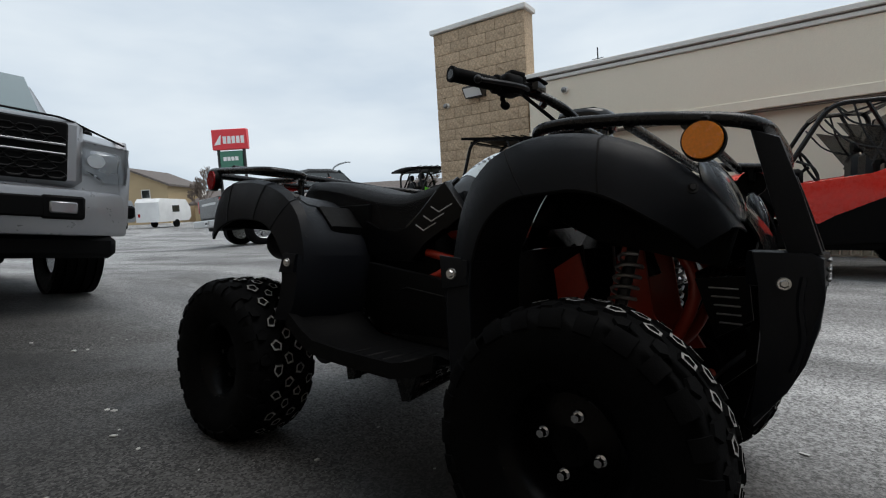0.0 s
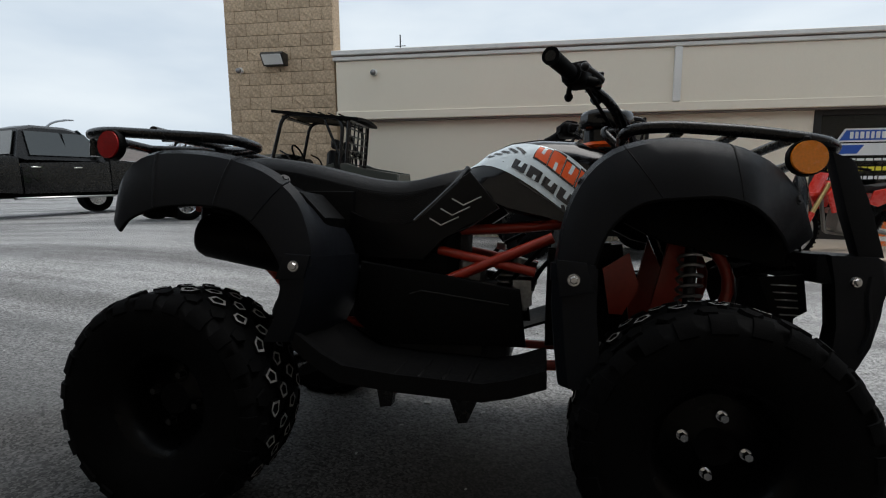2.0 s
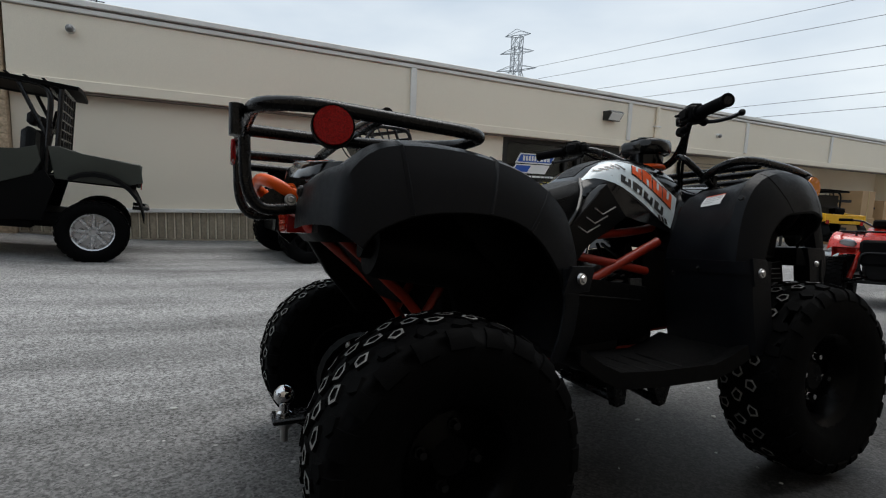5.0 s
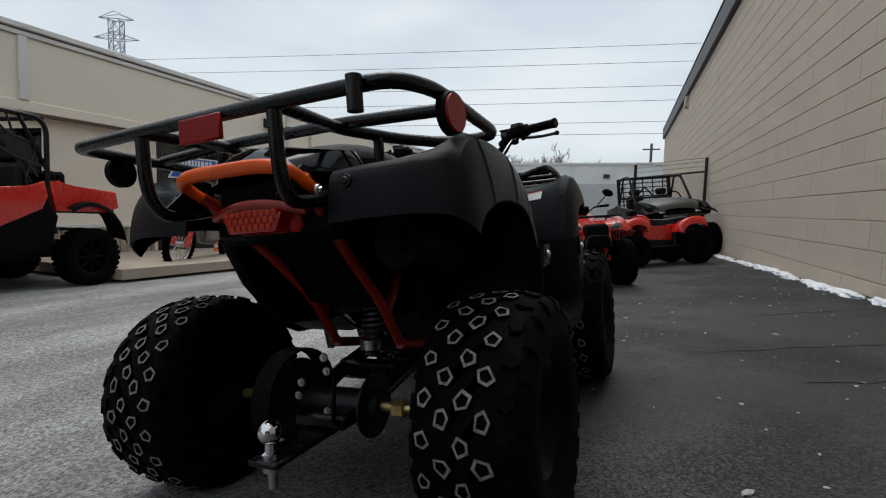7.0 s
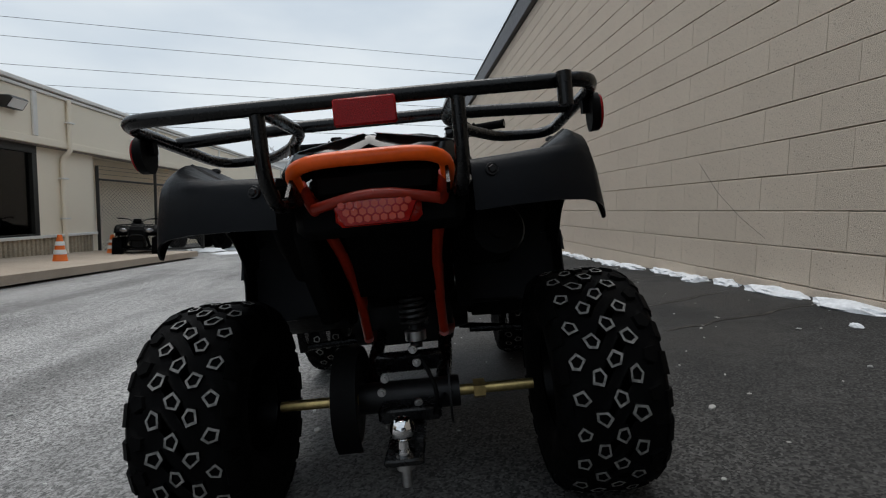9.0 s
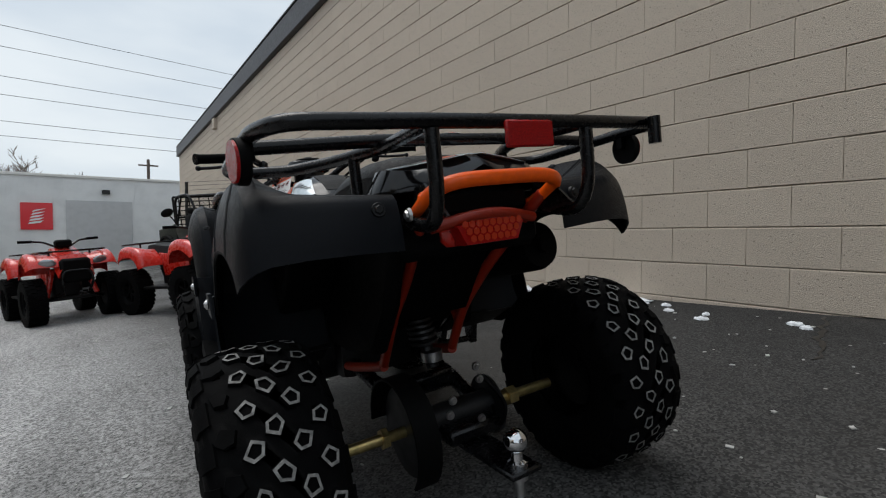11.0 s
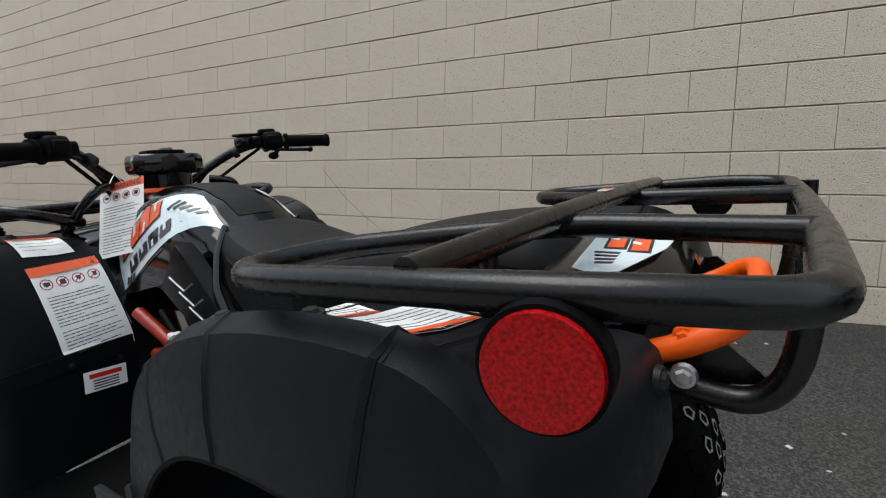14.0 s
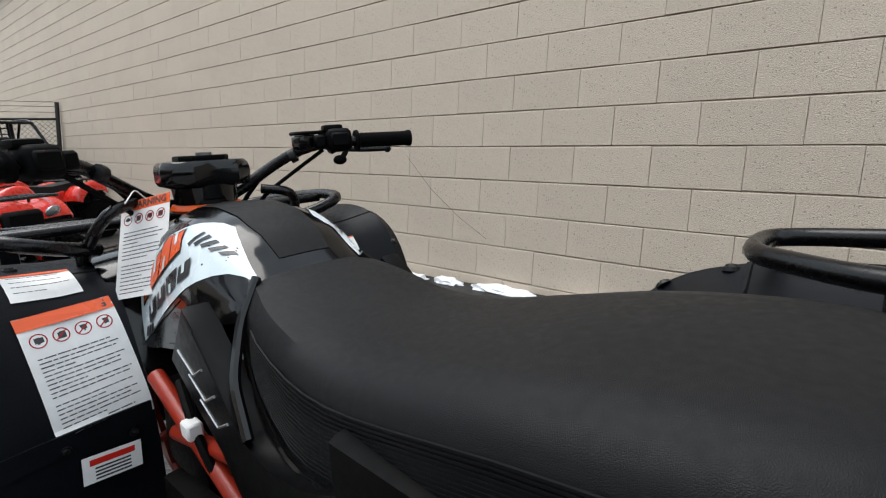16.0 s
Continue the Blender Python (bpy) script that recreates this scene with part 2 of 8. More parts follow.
STUCCO = mat("cream_stucco", (0.83, 0.745, 0.61), 0.85, grain=0.06, grain_scale=140, stain=0.22, stain_scale=0.9, stain_colour=(0.74, 0.66, 0.53), bump=0.25, bump_scale=260)
TRIM_WHITE = mat("aged_white_metal", (0.74, 0.72, 0.68), 0.5, stain=0.3, stain_scale=2.2, grain=0.05)
FLASH_BROWN = mat("brown_flashing", (0.16, 0.13, 0.11), 0.5, stain=0.3)
BLOCK_TAN = mat("painted_tan_block", (0.53, 0.447, 0.36), 0.88, grain=0.14, grain_scale=150, stain=0.3, stain_scale=1.3, stain_colour=(0.47, 0.395, 0.315), bump=1.0, bump_scale=170, random_tint=0.03, pits=0.62)
MORTAR = mat("painted_mortar", (0.56, 0.47, 0.375), 0.9, grain=0.12, grain_scale=90, stain=0.3, stain_scale=1.7, bump=0.5)
BLOCK_TAN_FAR = mat("painted_tan_block_far", (0.53, 0.447, 0.36), 0.88, grain=0.14, grain_scale=150, stain=0.3, stain_scale=1.3, stain_colour=(0.47, 0.395, 0.315), bump=1.0, bump_scale=170, random_tint=0.03, pits=0.62, island=True)
SPLIT_TAN = mat("split_face_block", (0.47, 0.35, 0.235), 0.92, grain=0.28, grain_scale=30, stain=0.45, stain_scale=1.1, stain_colour=(0.35, 0.26, 0.175), bump=1.0, bump_scale=45, random_tint=0.1)
FASCIA = mat("charcoal_metal_fascia", (0.045, 0.045, 0.05), 0.55, stain=0.2, grain=0.1)
SNOW = mat("old_snow", (0.78, 0.8, 0.83), 0.8, grain=0.12, grain_scale=40, stain=0.3, stain_scale=5, stain_colour=(0.5, 0.5, 0.5), bump=0.6, bump_scale=50)
CONCRETE = mat("worn_concrete", (0.40, 0.33, 0.26), 0.85, grain=0.15, grain_scale=60, stain=0.5, stain_scale=1.4, stain_colour=(0.28, 0.23, 0.18), bump=0.3)
SLAT = mat("brown_ribbed_siding", (0.36, 0.30, 0.22), 0.7, grain=0.2, grain_scale=30, stain=0.45, stain_scale=2.5, random_tint=0.12)
DARK_FRAME = mat("dark_bronze_frame", (0.02, 0.019, 0.018), 0.4, metal=0.3)
PANE = glass("shop_pane", (0.42, 0.46, 0.46))
CLEAR = glass("clear_lens", (0.85, 0.87, 0.88))
DARK_GLASS = glass("tinted_vehicle_glass", (0.16, 0.18, 0.18))
RED_PAINT = mat("red_vehicle_plastic", (0.62, 0.022, 0.012), 0.28, coat=0.5, stain=0.15, stain_scale=6)
SILVER_PAINT = mat("silver_vehicle_paint", (0.25, 0.258, 0.275), 0.34, metal=0.45, coat=0.45, stain=0.3, stain_scale=4, stain_colour=(0.3, 0.3, 0.3))
BLACK_PAINT = mat("black_vehicle_paint", (0.005, 0.005, 0.0055), 0.28, coat=0.12, spec=0.3, stain=0.5, stain_scale=3, stain_colour=(0.014, 0.0136, 0.013))
GREEN_DARK = mat("dark_green_plastic", (0.03, 0.035, 0.028), 0.45, stain=0.3, stain_scale=6)
GREEN_LIME = mat("lime_green_plastic", (0.12, 0.48, 0.03), 0.3, coat=0.4)
YELLOW = mat("yellow_vehicle_plastic", (0.78, 0.42, 0.015), 0.32, coat=0.4, stain=0.2)
CARD = mat("brown_cardboard", (0.42, 0.27, 0.14), 0.8, grain=0.1, stain=0.2)
CONE_ORANGE = mat("traffic_orange", (0.85, 0.17, 0.02), 0.5, stain=0.3, stain_scale=10)
WHITE_PAINT = mat("white_paint", (0.74, 0.74, 0.73), 0.55, grain=0.05, stain=0.25, stain_scale=1.5)
BARK = mat("bare_bark", (0.14, 0.11, 0.09), 0.9, grain=0.3, grain_scale=20)
BRICK_HOUSE = mat("far_house_wall", (0.45, 0.34, 0.2), 0.85, stain=0.2, stain_scale=0.5)
ROOF = mat("far_house_roof", (0.13, 0.11, 0.1), 0.85, grain=0.2, grain_scale=3)
GALV = mat("galvanised_steel", (0.32, 0.34, 0.36), 0.5, metal=0.7, grain=0.15, grain_scale=5)
SIGN_RED = mat("sign_red", (0.68, 0.02, 0.03), 0.35, coat=0.3)
SIGN_GREEN = mat("sign_green", (0.03, 0.16, 0.10), 0.35, coat=0.3)
SIGN_BLUE = mat("sign_blue", (0.02, 0.09, 0.42), 0.35)
SIGN_YELLOW = mat("sign_yellow", (0.8, 0.7, 0.05), 0.4)
HEADLAMP = mat("headlamp_reflector", (0.36, 0.37, 0.39), 0.2, metal=0.7)


def asphalt():
    """Old tarmac with stone grain, damp dark patches, tyre wipes and bands of white road salt."""
    mt = bpy.data.materials.new("salted_tarmac")
    mt.use_nodes = True
    nd, lk = mt.node_tree.nodes, mt.node_tree.links
    bs = nd["Principled BSDF"]
    tc = nd.new("ShaderNodeTexCoord")

    def nz(scale, detail=5, rough=0.6, stretch=None):
        n = nd.new("ShaderNodeTexNoise")
        n.inputs["Scale"].default_value = scale
        n.inputs["Detail"].default_value = detail
        n.inputs["Roughness"].default_value = rough
        if stretch:
            mp = nd.new("ShaderNodeMapping")
            mp.inputs["Scale"].default_value = stretch
            mp.inputs["Rotation"].default_value = (0, 0, radians(8))
            lk.new(tc.outputs["Object"], mp.inputs["Vector"])
            lk.new(mp.outputs["Vector"], n.inputs["Vector"])
        else:
            lk.new(tc.outputs["Object"], n.inputs["Vector"])
        return n.outputs["Fac"]

    def rng(sock, lo, hi, a=0.0, b=1.0):
        mr = nd.new("ShaderNodeMapRange")
        mr.interpolation_type = "SMOOTHSTEP"
        for nme, v in (("From Min", lo), ("From Max", hi), ("To Min", a), ("To Max", b)):
            mr.inputs[nme].default_value = v
        lk.new(sock, mr.inputs["Value"])
        return mr.outputs["Result"]

    def mix(fac, a, b, kind="MIX"):
        mx = nd.new("ShaderNodeMix")
        mx.data_type, mx.blend_type = "RGBA", kind
        if isinstance(fac, float):
            mx.inputs["Factor"].default_value = fac
        else:
            lk.new(fac, mx.inputs["Factor"])
        for sock, val in (("A", a), ("B", b)):
            if isinstance(val, tuple):
                mx.inputs[sock].default_value = val
            else:
                lk.new(val, mx.inputs[sock])
        return mx.outputs["Result"]

    def mul(a, b):
        m = nd.new("ShaderNodeMath")
        m.operation = "MULTIPLY"
        for i, v in enumerate((a, b)):
            if isinstance(v, float):
                m.inputs[i].default_value = v
            else:
                lk.new(v, m.inputs[i])
        return m.outputs[0]

    # stones
    vo = nd.new("ShaderNodeTexVoronoi")
    vo.inputs["Scale"].default_value = 160
    lk.new(tc.outputs["Object"], vo.inputs["Vector"])
    sep = nd.new("ShaderNodeSeparateColor")
    lk.new(vo.outputs["Color"], sep.inputs[0])
    stone = rng(sep.outputs[0], 0.2, 1.0, 0.25, 2.3)
    base = mix(rng(nz(0.55, 6), 0.35, 0.65), (0.018, 0.0177, 0.017, 1), (0.04, 0.039, 0.0375, 1))
    base = mix(1.0, base, stone, "MULTIPLY")
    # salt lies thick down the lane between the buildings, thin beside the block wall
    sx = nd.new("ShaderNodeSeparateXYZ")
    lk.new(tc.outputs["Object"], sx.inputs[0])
    base = mix(1.0, base, rng(sx.outputs["X"], 1.7, -0.4, 0.42, 1.0), "MULTIPLY")   # base colour darker towards the wall
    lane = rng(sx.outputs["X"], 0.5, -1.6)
    streak = rng(nz(0.9, 8, 0.66, (1.0, 0.16, 1)), 0.36, 0.60, 0.4, 1.0)
    fine = mul(rng(nz(60, 4, 0.75), 0.36, 0.60, 0.25, 1.0), rng(sep.outputs[1], 0.05, 0.6, 0.35, 1.0))
    salt = mul(mul(mul(lane, streak), fine), 1.0)
    col = mix(salt, base, (0.66, 0.65, 0.64, 1))
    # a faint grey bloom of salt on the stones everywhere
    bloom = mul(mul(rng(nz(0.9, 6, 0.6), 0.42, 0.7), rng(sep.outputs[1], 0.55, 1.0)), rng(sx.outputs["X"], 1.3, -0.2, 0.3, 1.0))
    col = mix(mul(bloom, 0.6), col, (0.24, 0.235, 0.23, 1))
    # flecks of grit
    v2 = nd.new("ShaderNodeTexVoronoi")
    v2.inputs["Scale"].default_value = 9
    lk.new(tc.outputs["Object"], v2.inputs["Vector"])
    sp2 = nd.new("ShaderNodeSeparateColor")
    lk.new(v2.outputs["Color"], sp2.inputs[0])
    fleck = mul(rng(v2.outputs["Distance"], 0.085, 0.05), rng(sp2.outputs[0], 0.80, 0.84))
    col = mix(mul(fleck, 0.7), col, (0.45, 0.44, 0.42, 1))
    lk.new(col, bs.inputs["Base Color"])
    wet = rng(nz(0.8, 5), 0.4, 0.62)
    lk.new(rng(wet, 0.0, 1.0, 0.62, 0.88), bs.inputs["Roughness"])
    bp = nd.new("ShaderNodeBump")
    bp.inputs["Strength"].default_value = 0.9
    bp.inputs["Distance"].default_value = 0.01
    lk.new(sep.outputs[2], bp.inputs["Height"])
    lk.new(bp.outputs["Normal"], bs.inputs["Normal"])
    return mt


TARMAC = asphalt()


# ---- ground: one sheet to the horizon ----
def steps_from(marks):
    out = []
    for a, b, s in marks:
        k = max(1, round((b - a) / s))
        out += [a + (b - a) * i / k for i in range(k)]
    return out + [marks[-1][1]]


gx_ = steps_from([(-1500, -60, 240), (-60, -12, 8), (-12, -4, 1), (-4, 3, 0.35), (3, 12, 3), (12, 60, 16), (60, 1500, 240)])
gy_ = steps_from([(-1500, -60, 240), (-60, -10, 5), (-10, 12, 1), (12, 40, 4), (40, 1500, 200)])
bm = bmesh.new()
loft(bm, [[(x, y, gz(x, y)) for x in gx_] for y in gy_])
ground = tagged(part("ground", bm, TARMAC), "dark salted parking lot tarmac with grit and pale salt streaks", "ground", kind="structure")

# ---- the tan block wall ----
WX, CH, BL = 2.256, 0.2190, 0.4380
WALL_END, WALL_BACK, WALL_TOP = 25.6, -9.4, 4.43
JZ, JY = 0.270, -0.8165
bm = new_box((WX + 0.012, WALL_BACK, -1.6), (WX + 0.25, WALL_END, WALL_TOP))
box(bm, (WX + 0.25, WALL_END - 0.25, -1.6), (WX + 14, WALL_END, WALL_TOP))
block_wall = tagged(part("wall_block", bm, MORTAR, smooth=False), "tan painted concrete block wall of a warehouse", "wall", kind="structure")
tagged(part("trim_fascia", new_box((WX - 0.10, WALL_BACK, WALL_TOP - 0.02), (WX + 0.35, WALL_END + 0.06, WALL_TOP + 0.42), 0.01), FASCIA, smooth=False), "charcoal metal fascia along the top of the block wall", "fascia", kind="structure")
tagged(part("trim_fascia_edge", new_box((WX - 0.12, WALL_BACK, WALL_TOP + 0.425), (WX + 0.35, WALL_END + 0.08, WALL_TOP + 0.46), 0.006), DARK_FRAME, smooth=False), "dark drip edge on top of the fascia", "trim", kind="structure")
wall_box = thing("wall_vent", "small tan metal box high on the block wall", "wall box")
part("box_body", new_box((WX - 0.12, 15.6, 4.02), (WX + 0.01, 15.9, 4.36), 0.01), BLOCK_TAN_FAR, wall_box)

# ---- the cream shop building ----
FX = -6.95
bm = bmesh.new()
box(bm, (FX - 0.25, -2.72, -1.2), (FX, 4.70, 1.9))
box(bm, (FX - 0.25, 8.22, -1.6), (FX, 9.9, 1.9))
box(bm, (FX - 0.25, 24.0, -2.0), (FX, 30, 1.9))
box(bm, (FX - 0.25, 4.70, 1.80), (FX, 8.22, 1.9))
box(bm, (FX - 0.25, 6.72, -1.2), (FX, 8.22, 0.06))
box(bm, (FX - 1.4, 9.65, -1.6), (FX - 0.25, 9.9, 1.9))
box(bm, (FX - 1.4, 9.9, -1.6), (FX - 1.2, 24.0, 1.9))
box(bm, (FX - 1.4, 24.0, -1.9), (FX - 0.25, 24.2, 1.9))
tagged(part("wall_shop", bm, STUCCO, smooth=False), "cream stucco wall of a low shop building", "wall", kind="structure")
bm = bmesh.new()
box(bm, (FX - 0.25, -2.70, 1.88), (FX + 0.16, 30, 2.74), 0.01)
tagged(part("trim_band", bm, STUCCO, smooth=False), "cream overhanging upper band of the shop front", "band", kind="structure")
tagged(part("trim_ledge", new_box((FX - 0.2, -2.71, 1.80), (FX + 0.185, 30.02, 1.935), 0.008), STUCCO, smooth=False), "cream ledge below the upper band", "trim", kind="structure")
tagged(part("trim_soffit", new_box((FX - 0.1, -2.69, 1.775), (FX + 0.15, 30.0, 1.797)), FLASH_BROWN, smooth=False), "brown soffit strip under the band", "trim", kind="structure")
tagged(part("trim_coping", new_box((FX - 0.3, -2.74, 2.745), (FX + 0.2, 30.05, 2.80), 0.008), TRIM_WHITE, smooth=False), "aged white metal coping along the roof edge", "coping", kind="structure")
tagged(part("trim_coping_dark", new_box((FX - 0.28, -2.73, 2.802), (FX + 0.185, 30.04, 2.822)), FLASH_BROWN, smooth=False), "brown flashing line in the coping", "trim", kind="structure")
tagged(part("trim_coping_top", new_box((FX - 0.3, -2.75, 2.824), (FX + 0.23, 30.06, 2.90), 0.01), TRIM_WHITE, smooth=False), "aged white metal roof edge", "coping", kind="structure")
tagged(part("roof_shop", new_box((FX - 12, -2.7, 2.5), (FX - 0.31, 30, 2.74)), FASCIA, smooth=False), "flat dark roof of the shop building", "roof", kind="structure")
tagged(part("ceiling_bay", new_box((FX - 1.4, 9.9, 1.91), (FX - 0.26, 24.0, 1.97)), STUCCO, smooth=False), "pale ceiling over the open bay", "ceiling", kind="structure")
bm = bmesh.new()
for y in (2.60, 7.9, 12.4, 16.9, 21.4, 25.9):
    box(bm, (FX + 0.16, y, 1.94), (FX + 0.205, y + 0.11, 2.74), 0.01)
tagged(part("trim_joint_covers", bm, TRIM_WHITE, smooth=False), "pale metal joint covers on the band", "trim", kind="structure")

# the stone corner tower
TX = FX + 0.14
tower = thing("wall_tower", "tan split-face block tower at the corner of the shop", "tower", kind="structure")
part("core", new_box((TX - 0.34, -4.62, -1.2), (TX - 0.03, -2.73, 4.02)), SPLIT_TAN, tower, smooth=False)
part("side_wall", new_box((TX - 9, -4.60, -1.2), (TX - 0.34, -4.35, 2.9)), STUCCO, tower, smooth=False)
part("coping", new_box((TX - 0.38, -4.68, 4.03), (TX + 0.05, -2.68, 4.12), 0.012), TRIM_WHITE, tower, "white metal coping", smooth=False)


def wall_lamp(m, label):
    """A boxy flood lamp whose face tilts down."""
    t = thing("wall_lamp", label, "wall lamp", m, group="flood lamps on the shop")
    bm = bmesh.new()
    slab(bm, [(0.0, -0.09), (0.0, 0.10), (0.20, 0.10), (0.24, 0.06), (0.13, -0.10)], "y", -0.19, 0.19, 0.008)
    part("housing", bm, DARK_FRAME, t)
    bm = bmesh.new()
    loft(bm, [[(0.238, y, 0.052), (0.14, y, -0.088)] for y in (-0.165, 0.165)])
    part("lens", thicken(bm, 0.006), PAPER, t, "pale diffusing lens", m=pose(0.006, 0, 0.0))
    return t


wall_lamp(pose(TX - 0.005, -3.72, 2.80), "dark flood lamp mounted on the stone tower")
wall_lamp(pose(FX + 0.155, 7.35, 2.40), "dark flood lamp on the cream band above the door")
wall_lamp(pose(FX + 0.155, 22.6, 2.30), "dark flood lamp on the cream band over the yard")


def dome_camera(m, label):
    t = thing("security_camera", label, "security camera", m, group="security cameras")
    bm = bmesh.new()
    cyl(bm, (0, 0, 0), (0.05, 0, 0), 0.055, 0.05, 18)
    part("mount", bm, TRIM_WHITE, t)
    bm = bmesh.new()
    bmesh.ops.create_uvsphere(bm, u_segments=14, v_segments=10, radius=0.045, matrix=Matrix.Translation((0.085, 0, -0.01)))
    part("eye", bm, CAST, t)
    return t


dome_camera(pose(TX, -4.38, 2.66), "small silver dome camera on the stone tower")
dome_camera(pose(FX + 0.16, -2.05, 2.54), "small silver dome camera on the cream band")
dome_camera(pose(FX + 0.16, 11.2, 2.3), "small dark camera on the cream band")
# downspout
ds = thing("downspout", "cream metal downspout with an elbow", "downspout")
part("pipe", new_tube([(FX + 0.21, 8.85, 2.76), (FX + 0.21, 8.85, 1.75), (FX + 0.06, 8.83, 1.62), (FX + 0.06, 8.83, gz(FX, 8.83) + 0.12), (FX + 0.16, 8.83, gz(FX, 8.83) + 0.05)], 0.045, 10, 0.08), STUCCO, ds)
for z in (0.4, 1.2, 2.3):
    part("strap", new_box((FX + (0.0 if z < 1.7 else 0.16), 8.77, z), (FX + (0.115 if z < 1.7 else 0.265), 8.93, z + 0.03), 0.004), TRIM_WHITE, ds)
# thin mast behind the roof edge
ms = thing("roof_mast", "thin dark antenna mast on the roof", "antenna")
part("mast", new_tube([(FX - 1.2, -1.9, 2.7), (FX - 1.2, -1.9, 3.5)], 0.012, 6, 0), DARK_STEEL, ms)
part("cross_rod", new_tube([(FX - 1.2, -2.0, 3.3), (FX - 1.2, -1.8, 3.3)], 0.008, 6, 0), DARK_STEEL, ms)

# ---- shop entrance ----
room = bmesh.new()
box(room, (FX - 4.0, 4.5, -1.0), (FX - 3.9, 8.4, 1.85))
box(room, (FX - 4.0, 4.4, -1.0), (FX - 0.26, 4.5, 1.85))
box(room, (FX - 4.0, 8.4, -1.0), (FX - 0.26, 8.5, 1.85))
box(room, (FX - 4.0, 4.4, -0.42), (FX - 0.0, 8.5, -0.34))
tagged(part("wall_shop_inside", room, mat("dim_inner_wall", (0.20, 0.19, 0.18), 0.8, stain=0.2, grain=0.05), smooth=False), "dim inner walls of the shop", "wall", kind="structure")
tagged(part("ceiling_shop", new_box((FX - 4.0, 4.4, 1.82), (FX - 0.26, 8.5, 1.87)), WHITE_PAINT, smooth=False), "white ceiling of the shop", "ceiling", kind="structure")
d_ = thing("door_1", "dark bronze glazed shop entrance with a blue and white sign decal", "shop door", kind="structure")
bot = gz(FX, 5.5) + 0.05
for y0, y1 in ((4.70, 4.80), (6.30, 6.38), (6.64, 6.74)):
    part("door_post", new_box((FX - 0.12, y0, bot), (FX + 0.02, y1, 1.80), 0.004), DARK_FRAME, d_)
part("door_head", new_box((FX - 0.12, 4.80, 1.70), (FX + 0.018, 6.64, 1.80), 0.004), DARK_FRAME, d_)
part("door_foot", new_box((FX - 0.12, 4.80, bot), (FX + 0.018, 6.64, bot + 0.32), 0.004), DARK_FRAME, d_)
g1 = part("pane", new_box((FX - 0.06, 4.80, bot + 0.32), (FX - 0.05, 6.30, 1.70)), PANE, d_, smooth=False)
g2 = part("pane", new_box((FX - 0.06, 6.38, bot + 0.32), (FX - 0.05, 6.64, 1.70)), PANE, d_, smooth=False)
part("push_bar", new_tube([(FX + 0.05, 6.36, 0.5), (FX + 0.05, 6.60, 0.5)], 0.015, 8, 0), CAST, d_)
# a dark sheet stands in for the unlit room behind the sign
part("hidden_film", new_box((FX - 0.11, 4.80, bot + 0.32), (FX - 0.10, 6.30, 1.70)), mat("dark_interior_sheet", (0.012, 0.012, 0.014), 0.3), d_, "added dark sheet behind the sign in place of the dim interior")
# plain shapes for the dealer's mark, with bars for lettering that cannot be read
sg = bmesh.new()
for q, (y0, z0, y1, z1) in enumerate(((5.05, 1.30, 6.10, 1.50), (4.95, 1.10, 5.95, 1.28))):
    slab(sg, [(y0, z0), (y1 - 0.12, z0), (y1, z1), (y0 + 0.12, z1)], "x", FX - 0.046, FX - 0.043)
part("sign_plate", sg, PAPER, d_, "white sign outline", smooth=False)
sg = bmesh.new()
for y0, z0, y1, z1 in ((5.10, 1.325, 6.06, 1.475), (5.0, 1.125, 5.45, 1.255)):
    slab(sg, [(y0, z0), (y1 - 0.09, z0), (y1, z1), (y0 + 0.09, z1)], "x", FX - 0.042, FX - 0.039)
part("sign_face", sg, SIGN_BLUE, d_, "blue sign face", smooth=False)
sg = bmesh.new()
rnd = random.Random(4)
y = 5.24
while y < 5.95:
    w = rnd.uniform(0.04, 0.075)
    box(sg, (FX - 0.038, y, 1.35), (FX - 0.036, y + w, 1.45))
    y += w + 0.025
for z0, y0, y1, hh in ((1.02, 4.95, 6.1, 0.035), (0.74, 4.9, 6.15, 0.05)):
    y = y0
    while y < y1:
        w = rnd.uniform(0.03, 0.11)
        box(sg, (FX - 0.046, y, z0), (FX - 0.043, min(y1, y + w), z0 + hh))
        y += w + 0.02
for i in range(3):
    for j in range(2):
        box(sg, (FX - 0.046, 6.41 + 0.075 * i, 0.86 + 0.11 * j), (FX - 0.043, 6.46 + 0.075 * i, 0.94 + 0.11 * j))
part("sign_bars", sg, PAPER, d_, "white bars of sign lettering", smooth=False)
sg = bmesh.new()
y = 4.98
while y < 6.0:
    w = rnd.uniform(0.04, 0.12)
    box(sg, (FX - 0.046, y, 0.87), (FX - 0.043, y + w, 0.93))
    y += w + 0.02
part("sign_bars", sg, SIGN_YELLOW, d_, "yellow bars of sign lettering", smooth=False)
w_ = thing("window_1", "dark framed shop window with things on its sill", "window", kind="structure")
for lo, hi in (((FX - 0.12, 6.74, 1.64), (FX + 0.02, 8.20, 1.80)), ((FX - 0.12, 6.74, 0.06), (FX + 0.02, 8.20, 0.14)), ((FX - 0.12, 8.08, 0.14), (FX + 0.018, 8.20, 1.64)), ((FX - 0.12, 6.76, 0.14), (FX + 0.018, 6.82, 1.64))):
    part("window_frame", new_box(lo, hi, 0.004), DARK_FRAME, w_)
part("pane", new_box((FX - 0.06, 6.82, 0.14), (FX - 0.05, 8.08, 1.64)), PANE, w_, smooth=False)
